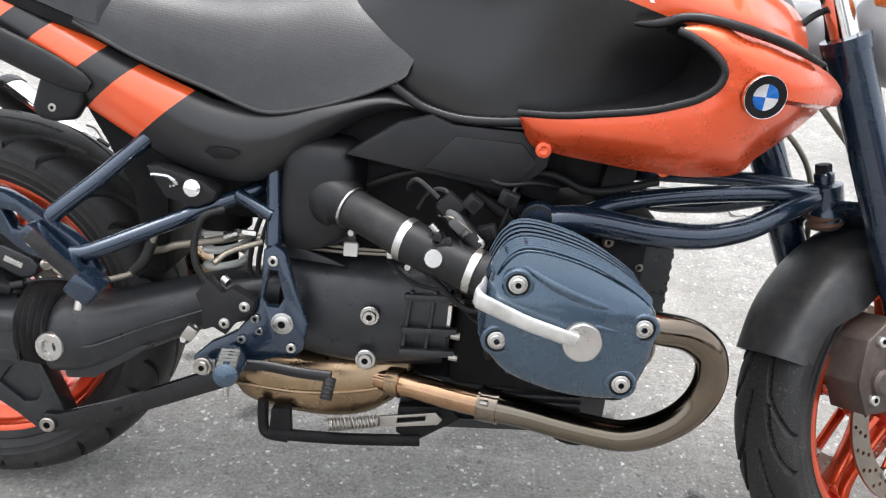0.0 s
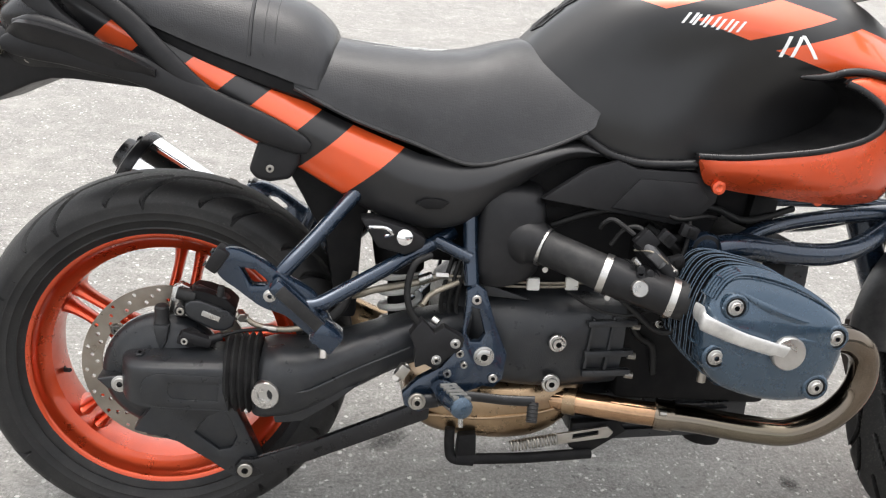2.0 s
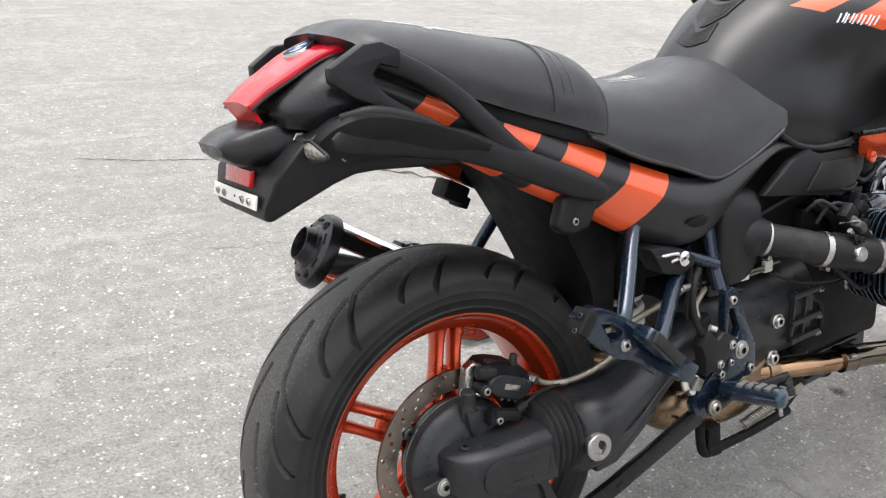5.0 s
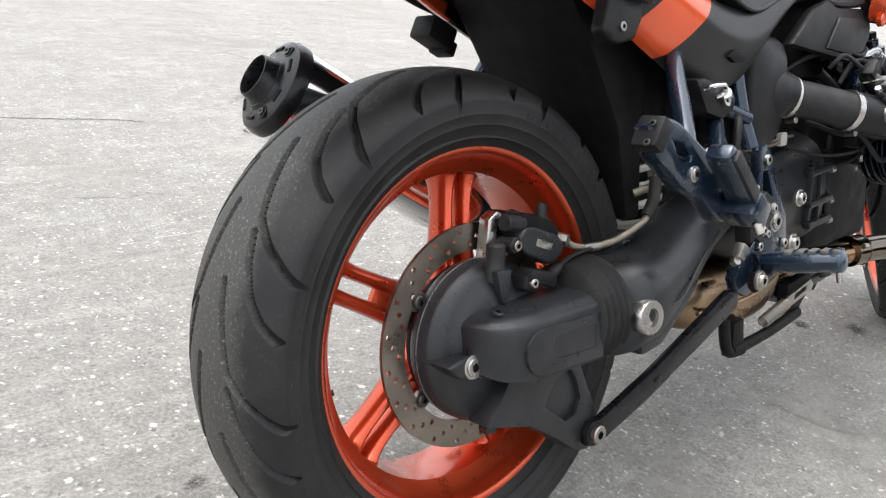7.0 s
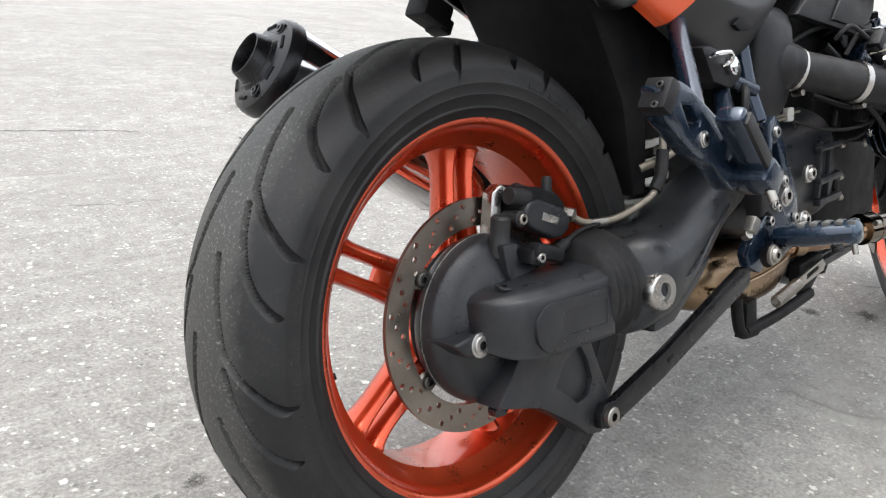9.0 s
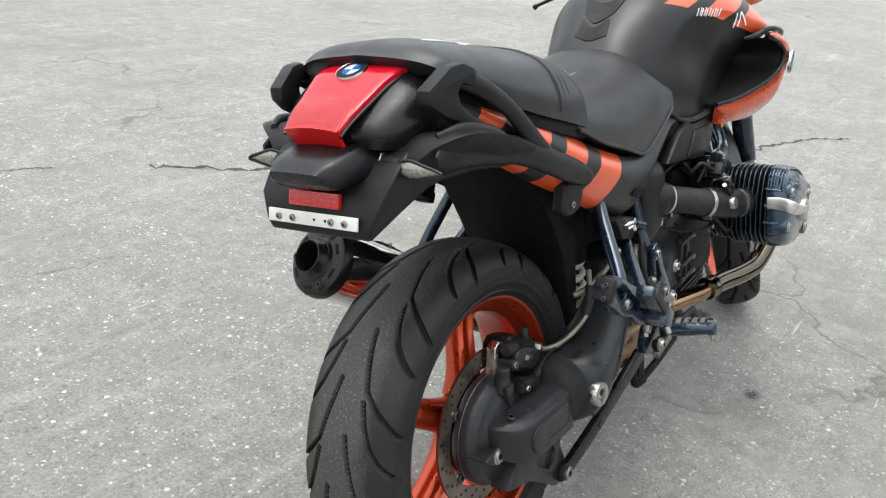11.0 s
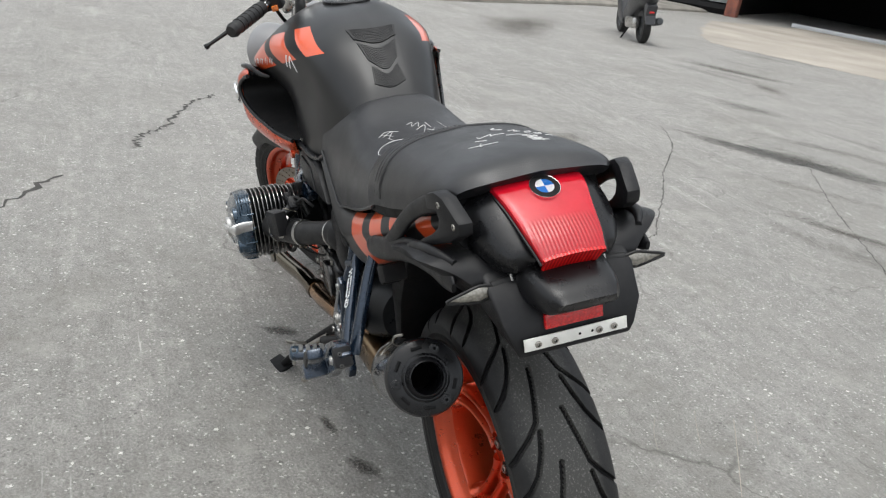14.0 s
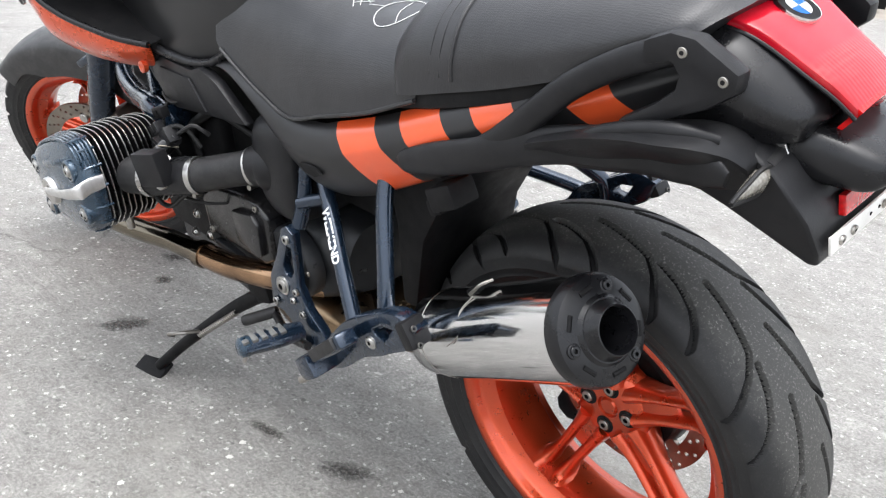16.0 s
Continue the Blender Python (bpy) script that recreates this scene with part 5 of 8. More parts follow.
def front_end():
    w = part("front_wheel", steered(moved(rim(0.052, 0.2315), FRONT)), RIM_ORANGE, bike, "orange painted cast front wheel, turned left")
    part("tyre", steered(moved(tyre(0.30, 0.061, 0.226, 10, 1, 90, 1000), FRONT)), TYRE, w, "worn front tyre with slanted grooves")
    for k in range(5):
        part("spoke", steered(moved(spoke_pair(k, 0.04, 0.194, 0.0, 0.0, 20, 0.027, 0.0115), FRONT)), RIM_ORANGE, w)
    part("hub", steered(lathe([(0.0, -0.06), (0.03, -0.06), (0.045, -0.05), (0.045, 0.05), (0.03, 0.06), (0.0, 0.06)], FRONT, (0, 1, 0), 32)), RIM_ORANGE, w)
    for sgn in (-1, 1):
        d = part("front_brake_disc", steered(brake_disc(0.16, 0.122, sgn * 0.068, 0.005, 48, FRONT)), DISC, bike, "drilled front brake disc")
        for k in range(5):
            a = radians(20 + 72 * k)
            p = Vector((FRONT[0] + 0.12 * math.cos(a), sgn * 0.07, FRONT[2] + 0.12 * math.sin(a)))
            part("disc_bobbin", steered(rod(p - Vector((0, 0.006, 0)), p + Vector((0, 0.006, 0)), 0.012, 14)), ALLOY, d)
        carrier = [steered(tube([(FRONT[0] + 0.04 * math.cos(a), sgn * 0.06, FRONT[2] + 0.04 * math.sin(a)), (FRONT[0] + 0.12 * math.cos(a), sgn * 0.068, FRONT[2] + 0.12 * math.sin(a))], 0.012, 10, flat=0.5)) for a in [radians(20 + 72 * k) for k in range(5)]]
        part("disc_carrier", joined(*carrier), RIM_ORANGE, d)
        tail = Vector((FRONT[0] - 0.025, sgn * 0.1, FRONT[2] + 0.0))
        up = Vector((-0.43, 0, 0.9)).normalized()
        leg = part("fork_leg", steered(joined(tube([tail, tail + up * 0.18, tail + up * 0.5, tail + up * 0.62], [0.028, 0.029, 0.031, 0.033], 22))), BLUE, bike, "dark blue painted fork leg")
        part("stanchion", steered(tube([tail + up * 0.6, tail + up * 0.86], 0.021, 22)), CHROME, leg)
        part("dust_seal", steered(tube([tail + up * 0.615, tail + up * 0.635], 0.036, 22)), BLUE, leg)
        c = part("front_caliper", steered(rounded(plate([(FRONT[0] - 0.19, 0.32), (FRONT[0] - 0.213, 0.37), (FRONT[0] - 0.2, 0.435), (FRONT[0] - 0.15, 0.472), (FRONT[0] - 0.1, 0.45), (FRONT[0] - 0.08, 0.385), (FRONT[0] - 0.115, 0.325)], sgn * 0.05, sgn * 0.115), 0.006)), CALIPER, bike, "brownish black four-piston front caliper")
        for dx, dz in ((-0.18, 0.345), (-0.135, 0.34), (-0.175, 0.435), (-0.125, 0.455)):
            part("caliper_bolt", steered(bolt_head((FRONT[0] + dx, sgn * 0.115, dz), (0, sgn, 0), 0.009, 0.008)), ALLOY, c)
        for dx, dz in ((-0.165, 0.372), (-0.135, 0.412)):
            part("piston_cap", steered(lathe([(0.022, -0.004), (0.021, 0.006), (0.016, 0.011), (0.0, 0.012)], (FRONT[0] + dx, sgn * 0.115, dz), (0, sgn, 0), 22)), CALIPER, c)
        part("brake_pad", steered(block((FRONT[0] - 0.175, sgn * 0.085, 0.40), (0.055, 0.022, 0.035), (0, -50, 0), 0.003)), RUST_BROWN, c, "brown brake pad between the caliper halves")
        part("brake_hose", steered(tube([(FRONT[0] - 0.08, sgn * 0.11, 0.44), (FRONT[0] - 0.1, sgn * 0.11, 0.52), (FRONT[0] - 0.13, sgn * 0.08, 0.60), (FRONT[0] - 0.16, sgn * 0.06, 0.68), (FRONT[0] - 0.22, sgn * 0.05, 0.74), (FRONT[0] - 0.3, sgn * 0.06, 0.79)], 0.005, 10)), HOSE, c)
    rows = []
    for k in range(9):
        a = radians(163 - 14 * k)
        r = 0.323
        half = 0.072 if k > 1 else 0.06 + 0.006 * k
        drop = 0.086 if 1 < k < 7 else 0.06
        rows.append([(FRONT[0] + (r - s * drop) * math.cos(a), y, FRONT[2] + (r - s * drop) * math.sin(a)) for y, s in ((-half, 1.0), (-half * 0.98, 0.45), (-half * 0.75, 0.08), (0, -0.03), (half * 0.75, 0.08), (half * 0.98, 0.45), (half, 1.0))])
    f = part("front_mudguard", steered(sheet(rows, 24, 40, 0.004)), MUDGUARD, bike, "satin black front mudguard")
    br = part("fork_brace", steered(rounded(block((1.375, 0, 0.622), (0.08, 0.25, 0.018), (0, 24, 0), 0.006), 0.001)), BLUE, bike, "dark blue fork brace")
    y = part("top_yoke", steered(plate([(1.13, -0.13), (1.17, -0.135), (1.2, -0.06), (1.215, 0.0), (1.2, 0.06), (1.17, 0.135), (1.13, 0.13), (1.12, 0.0)], 1.03, 1.05, (), 0.006)), ALLOY, bike, "bare alloy top yoke")
    return w


def roundel(centre, normal, r, name, parent):
    """A round badge: black ring and four quarters in blue and white."""
    n = Vector(normal).normalized()
    b = part(name, lathe([(0.0, -0.002), (r, -0.002), (r, 0.0015), (r * 0.96, 0.003), (0.0, 0.003)], centre, n, 40), DEEP, parent, "round badge with blue and white quarters in a black ring")
    part("badge_rim", lathe([(r * 0.97, 0.001), (r * 0.97, 0.0034), (r * 0.99, 0.0036), (r * 1.012, 0.002), (r * 1.012, -0.002)], centre, n, 40, True), CHROME, b)
    q = n.to_track_quat("Z", "Y").to_matrix()
    c = Vector(centre) + n * 0.0034
    for k in range(4):
        bm = bmesh.new()
        vs = [bm.verts.new(c)] + [bm.verts.new(c + q @ Vector((r * 0.6 * math.cos(radians(90 * k + 11.25 * j)), r * 0.6 * math.sin(radians(90 * k + 11.25 * j)), 0))) for j in range(9)]
        bm.faces.new(vs)
        bmesh.ops.solidify(bm, geom=list(bm.faces), thickness=0.0006)
        part("badge_quarter", bm, ROUNDEL_WHITE if k % 2 else ROUNDEL_BLUE, b)
    return b


def tank():
    st = [
        [(0.552, 0, 0.886), (0.552, 0.05, 0.882), (0.556, 0.085, 0.865), (0.57, 0.105, 0.84), (0.6, 0.118, 0.81), (0.62, 0.125, 0.785), (0.63, 0.125, 0.755)],
        [(0.60, 0, 0.937), (0.60, 0.055, 0.932), (0.605, 0.095, 0.908), (0.615, 0.118, 0.875), (0.63, 0.132, 0.835), (0.65, 0.142, 0.79), (0.655, 0.140, 0.748)],
        [(0.69, 0, 1.008), (0.69, 0.06, 1.002), (0.69, 0.106, 0.982), (0.692, 0.138, 0.94), (0.695, 0.146, 0.87), (0.70, 0.155, 0.79), (0.705, 0.15, 0.733)],
        [(0.78, 0, 1.042), (0.78, 0.07, 1.034), (0.78, 0.125, 1.004), (0.78, 0.162, 0.964), (0.78, 0.159, 0.88), (0.78, 0.168, 0.79), (0.78, 0.165, 0.722)],
        [(0.88, 0, 1.056), (0.88, 0.075, 1.046), (0.88, 0.138, 1.014), (0.88, 0.187, 0.966), (0.88, 0.186, 0.915), (0.88, 0.168, 0.82), (0.88, 0.168, 0.728)],
        [(1.0, 0, 1.052), (1.0, 0.075, 1.042), (1.0, 0.145, 1.006), (1.0, 0.206, 0.952), (1.0, 0.213, 0.897), (1.0, 0.160, 0.82), (1.0, 0.145, 0.735)],
        [(1.10, 0, 1.02), (1.10, 0.075, 1.01), (1.10, 0.14, 0.978), (1.10, 0.205, 0.93), (1.10, 0.224, 0.888), (1.10, 0.150, 0.82), (1.10, 0.135, 0.75)],
        [(1.17, 0, 0.975), (1.17, 0.07, 0.968), (1.17, 0.125, 0.94), (1.17, 0.165, 0.905), (1.17, 0.18, 0.87), (1.17, 0.13, 0.81), (1.17, 0.12, 0.77)],
        [(1.22, 0, 0.93), (1.22, 0.055, 0.922), (1.22, 0.09, 0.905), (1.22, 0.115, 0.88), (1.22, 0.12, 0.85), (1.22, 0.11, 0.82), (1.22, 0.10, 0.79)],
    ]
    t = part("fuel_tank", skin(st, 40, 80), TANK, bike, "matt black fuel tank with orange shoulder stripes")
    part("filler_cap", lathe([(0.06, -0.006), (0.06, 0.002), (0.056, 0.005), (0.05, 0.005), (0.048, 0.003), (0.02, 0.003), (0.018, 0.006), (0, 0.006)], (0.93, 0, 1.056), (-0.01, 0, 1), 40), BLACK, t)
    # rubber pads on the tank's back
    bpy.context.view_layer.update()

    def on_tank(x, y, up=0.003):
        hit, q, _, _ = t.ray_cast(Vector((x, y, 1.3)), Vector((0, 0, -1)))
        return (x, y, (q.z if hit else 0.88) + up)

    def pad(points):
        """A thick patch over the tank between a front and a back edge."""
        rows = []
        front, back = points
        for k in range(9):
            f = k / 8
            rows.append([on_tank(a[0] + (b[0] - a[0]) * f, a[1] + (b[1] - a[1]) * f) for a, b in zip(curve([(*p, 0) for p in front], 13), curve([(*p, 0) for p in back], 13))])
        bm = rings(rows, False, False)
        bmesh.ops.recalc_face_normals(bm, faces=bm.faces)
        bmesh.ops.solidify(bm, geom=list(bm.faces), thickness=0.004)
        return bm
    for front, back in (([(0.722, 0.058), (0.712, 0.0), (0.722, -0.058)], [(0.688, 0.05), (0.668, 0.0), (0.688, -0.05)]), ([(0.676, 0.046), (0.656, 0.0), (0.676, -0.046)], [(0.634, 0.034), (0.61, 0.0), (0.634, -0.034)]), ([(0.62, 0.03), (0.60, 0.0), (0.62, -0.03)], [(0.585, 0.036), (0.575, 0.0), (0.585, -0.036)])):
        p = part("tank_pad", pad((front, back)), RUBBER, t, "ribbed rubber tank pad")
        for k in range(9):
            f = (k + 0.7) / 9.4
            line = [(a[0] + (b[0] - a[0]) * f, 0.9 * (a[1] + (b[1] - a[1]) * f)) for a, b in zip(curve([(*q, 0) for q in front], 9), curve([(*q, 0) for q in back], 9))]
            part("pad_rib", tube([on_tank(x, y, 0.0031) for x, y in line], 0.0005, 5, n=17), PLASTIC, p)


def flare(x):
    return float(np.interp(x, (0.82, 0.9, 1.0, 1.06, 1.12, 1.18, 1.24, 1.28), (0.194, 0.228, 0.259, 0.276, 0.276, 0.256, 0.212, 0.17)))


def scoop(left):
    s = 1 if left else -1
    outer = [(0.826, 0.739), (0.844, 0.708), (0.868, 0.700), (0.933, 0.696), (1.008, 0.692), (1.080, 0.693), (1.125, 0.701), (1.142, 0.711), (1.155, 0.727), (1.212, 0.768), (1.256, 0.803), (1.266, 0.824), (1.224, 0.850), (1.152, 0.872), (1.100, 0.884), (1.061, 0.891), (1.034, 0.893), (1.012, 0.888)]
    inner = [(1.002, 0.882), (1.023, 0.874), (1.048, 0.859), (1.063, 0.841), (1.060, 0.821), (1.041, 0.803), (1.016, 0.791), (0.98, 0.778), (0.923, 0.765), (0.873, 0.755), (0.822, 0.750)]
    rim_line = curve([(x, 0, z) for x, z in inner], 40)
    # shell from the mouth's lip out to the panel's edge, rolled under at the edge
    edge = curve([(x, 0, z) for x, z in outer[::-1]], 60)
    lip = curve([(x, 0, z) for x, z in inner], 60)
    rows = []
    for k in range(9):
        f = k / 8
        row = []
        for (ex, _, ez), (lx, _, lz) in zip(edge, lip):
            x, z = lx + (ex - lx) * f, lz + (ez - lz) * f
            wide = math.hypot(ex - lx, ez - lz)
            y = flare(x) + min(0.006, wide * 0.08) * math.sin(math.pi * f) - min(0.07 if ez < 0.8 else 0.03, wide * 0.5) * f**2
            row.append((x, s * y, z))
        rows.append(row)
    bm = rings(rows, False, False)
    bmesh.ops.recalc_face_normals(bm, faces=bm.faces)
    bmesh.ops.solidify(bm, geom=list(bm.faces), thickness=0.004)
    p = part("air_scoop", bm, ORANGE, bike, "orange metallic side scoop with a dark mouth")
    part("mouth_lip", tube([(x, s * (flare(x) + 0.002), z) for x, _, z in rim_line], 0.0055, 12, n=60), BLACK, p)
    trim = [(0.955, 0.212, 0.884), (0.975, 0.226, 0.886), (0.991, 0.236, 0.890), (1.006, 0.244, 0.897), (1.028, 0.250, 0.900), (1.054, 0.256, 0.898), (1.095, 0.258, 0.891), (1.152, 0.246, 0.878), (1.205, 0.220, 0.860)]
    part("upper_trim", tube([(x, s * y, z) for x, y, z in trim], [0.003, 0.0055] + [0.0062] * 6 + [0.004], 12, n=60), BLACK, p, "black rubber trim between tank and scoop")
    lining = rings([[(x, y - s * 0.014, z) for x, y, z in row] for row in rows], False, False)
    part("inner_lining", lining, DEEP, p)
    pocket = []
    for k in range(5):
        f = k / 4
        pocket.append([(x + (0.96 - x) * 0.2 * f, s * (flare(x) - 0.004 - 0.115 * f), z + (0.84 - z) * 0.12 * f) for x, _, z in lip])
    part("mouth_lining", rings(pocket, False, False), DEEP, p)
    roundel((1.118, s * 0.281, 0.815), (0.12, s * 1, -0.12), 0.0278, "side_badge", p)
    part("fixing_lug", joined(lathe([(0.011, -0.004), (0.011, 0.004), (0.006, 0.005), (0.0, 0.002)], (0.863, s * 0.195, 0.703), (0, s, 0), 18), block((0.865, s * 0.190, 0.712), (0.016, 0.006, 0.02), (0, 0, 0), 0.002)), ORANGE, p)
    part("fixing_lug", lathe([(0.009, -0.004), (0.009, 0.004), (0.005, 0.005), (0.0, 0.002)], (1.03, s * 0.2, 0.695), (0, s, 0), 18), ORANGE, p)
    w = part("tank_wing", plate([(0.585, 0.660), (0.625, 0.690), (0.66, 0.715), (0.704, 0.73), (0.736, 0.720), (0.839, 0.722), (0.877, 0.698), (0.874, 0.675), (0.844, 0.642), (0.813, 0.633), (0.694, 0.647)], s * 0.155, s * 0.175, (), 0.006), PLASTIC, bike, "black plastic trim under the tank")
    part("wing_crease", plate([(0.70, 0.655), (0.81, 0.643), (0.838, 0.652), (0.86, 0.68), (0.835, 0.705), (0.74, 0.705)], s * 0.172, s * 0.1795, (), 0.003), PLASTIC, w)
    part("edge_trim", tube([(0.64, s * 0.152, 0.765), (0.665, s * 0.154, 0.75), (0.694, s * 0.158, 0.736), (0.74, s * 0.164, 0.728), (0.79, s * 0.17, 0.730), (0.84, s * 0.178, 0.737)], 0.0075, 12, n=40), BLACK, w)


def seats():
    rider = [
        [(0.19, 0, 0.885), (0.19, 0.08, 0.88), (0.19, 0.125, 0.862), (0.19, 0.152, 0.835), (0.195, 0.163, 0.798)],
        [(0.28, 0, 0.872), (0.28, 0.085, 0.868), (0.28, 0.135, 0.845), (0.28, 0.16, 0.805), (0.285, 0.168, 0.760)],
        [(0.38, 0, 0.867), (0.38, 0.085, 0.863), (0.38, 0.135, 0.835), (0.38, 0.16, 0.785), (0.385, 0.169, 0.729)],
        [(0.465, 0, 0.873), (0.465, 0.08, 0.869), (0.465, 0.125, 0.842), (0.465, 0.155, 0.785), (0.467, 0.169, 0.705)],
        [(0.53, 0, 0.892), (0.53, 0.07, 0.888), (0.535, 0.112, 0.858), (0.54, 0.145, 0.80), (0.54, 0.164, 0.722)],
        [(0.556, 0, 0.900), (0.563, 0.06, 0.893), (0.59, 0.10, 0.868), (0.618, 0.135, 0.82), (0.605, 0.160, 0.745)],
        [(0.563, 0, 0.890), (0.575, 0.065, 0.884), (0.612, 0.10, 0.866), (0.658, 0.135, 0.828), (0.650, 0.158, 0.768)],
        [(0.563, 0, 0.880), (0.577, 0.065, 0.875), (0.616, 0.10, 0.857), (0.672, 0.136, 0.820), (0.664, 0.155, 0.782)],
        [(0.560, 0, 0.868), (0.572, 0.062, 0.862), (0.606, 0.096, 0.84), (0.655, 0.130, 0.808), (0.650, 0.146, 0.788)],
    ]
    r = part("rider_seat", skin(rider, 28, 60), VINYL, bike, "black rider seat in dotted vinyl with chalk marks")
    for s in (-1, 1):
        part("seat_piping", tube([(x, s * (y + 0.001), z) for x, y, z in ((0.195, 0.163, 0.799), (0.285, 0.168, 0.761), (0.385, 0.169, 0.730), (0.467, 0.169, 0.706), (0.54, 0.164, 0.721), (0.605, 0.160, 0.746), (0.650, 0.158, 0.769))], 0.0032, 8), SMOOTH_VINYL, r)
    pillion = [
        [(0.262, 0, 0.868), (0.26, 0.08, 0.865), (0.252, 0.128, 0.845), (0.243, 0.150, 0.825), (0.236, 0.158, 0.798)],
        [(0.251, 0, 0.891), (0.249, 0.08, 0.886), (0.241, 0.132, 0.867), (0.231, 0.157, 0.84), (0.224, 0.165, 0.800)],
        [(0.217, 0, 0.919), (0.215, 0.082, 0.913), (0.209, 0.135, 0.891), (0.202, 0.160, 0.857), (0.197, 0.166, 0.806)],
        [(0.16, 0, 0.938), (0.16, 0.085, 0.929), (0.158, 0.137, 0.905), (0.155, 0.162, 0.862), (0.15, 0.166, 0.820)],
        [(0.05, 0, 0.958), (0.05, 0.085, 0.948), (0.05, 0.135, 0.925), (0.05, 0.160, 0.886), (0.05, 0.162, 0.849)],
        [(-0.06, 0, 0.974), (-0.06, 0.08, 0.965), (-0.06, 0.125, 0.947), (-0.06, 0.149, 0.918), (-0.06, 0.150, 0.888)],
        [(-0.135, 0, 0.976), (-0.135, 0.075, 0.970), (-0.13, 0.118, 0.956), (-0.125, 0.138, 0.938), (-0.12, 0.133, 0.923)],
        [(-0.17, 0, 0.960), (-0.17, 0.07, 0.955), (-0.16, 0.108, 0.947), (-0.15, 0.125, 0.937), (-0.145, 0.118, 0.928)],
    ]
    p = part("pillion_seat", skin(pillion, 28, 60), VINYL, bike, "black pillion seat with a strap and chalk writing")
    part("seat_base", skin([[(x, 0, z + 0.03), (x, 0.08, z + 0.028), (x, w, z + 0.012), (x, w, z - 0.03), (x, 0, z - 0.04)] for x, z, w in ((0.24, 0.80, 0.146), (0.15, 0.822, 0.148), (0.05, 0.852, 0.142), (-0.06, 0.89, 0.128), (-0.13, 0.915, 0.11))], 14, 30), DEEP, p)
    bpy.context.view_layer.update()
    for x0, r0, name in ((0.14, 0.0030, "strap_piping"), (0.160, 0.0008, "strap_seam"), (0.176, 0.0008, "strap_seam")):
        line = []
        for k in range(25):
            a = math.pi * k / 24
            hit, q, _, _ = p.ray_cast(Vector((x0 - 0.012 * abs(math.cos(a)) ** 2, 0.3 * math.cos(a), 0.80 + 0.35 * math.sin(a) + 0.04)), Vector((0, -math.cos(a), -math.sin(a) * 1.0)) if abs(math.cos(a)) < 0.999 else Vector((0, -math.cos(a), 0)))
            if hit:
                line.append(q)
        if len(line) > 3:
            part(name, tube(line, r0, 8, n=80), SMOOTH_VINYL, p)
    return r, p


def side_panels():
    for s in (-1, 1):
        st = (((0.705, 0.735), (0.703, 0.731), 0.155), ((0.64, 0.752), (0.62, 0.715), 0.165), ((0.56, 0.735), (0.545, 0.667), 0.173), ((0.50, 0.718), (0.478, 0.614), 0.178), ((0.45, 0.709), (0.418, 0.601), 0.18), ((0.40, 0.713), (0.345, 0.614), 0.18), ((0.366, 0.723), (0.280, 0.645), 0.178), ((0.282, 0.752), (0.211, 0.680), 0.174), ((0.20, 0.785), (0.135, 0.715), 0.169), ((0.114, 0.822), (0.06, 0.752), 0.163), ((0.0, 0.866), (-0.03, 0.80), 0.152), ((-0.08, 0.895), (-0.1, 0.835), 0.138), ((-0.14, 0.92), (-0.15, 0.86), 0.118))
        rows = []
        for (xt, zt), (xb, zb), y in st:
            rows.append([(xt + (xb - xt) * f, s * (y - 0.022 + bulge), zt + (zb - zt) * f) for f, bulge in ((0, 0.0), (0.15, 0.014), (0.36, 0.022), (0.5, 0.021), (0.75, 0.012), (1, -0.004), (1.07, -0.022))])
        p = part("side_panel", sheet(rows, 24, 90, 0.004), PANEL, bike, "black tail side panel with orange stripes")
        # flush near-black plate: the dark of a hole as colour, nothing is cut
        part("panel_recess_shade", plate([(0.388, 0.641), (0.405, 0.633), (0.428, 0.634), (0.441, 0.645), (0.425, 0.650), (0.402, 0.650)], s * 0.174, s * 0.1815, (), 0.002), DEEP, p)


def tail_part(name, bm, mat, parent, label=""):
    for v in bm.verts:
        f = min(1.0, max(0.0, (-0.14 - v.co.x) / 0.12))
        v.co.x += 0.022 * f * f * (3 - 2 * f)
    return part(name, bm, mat, parent, label)


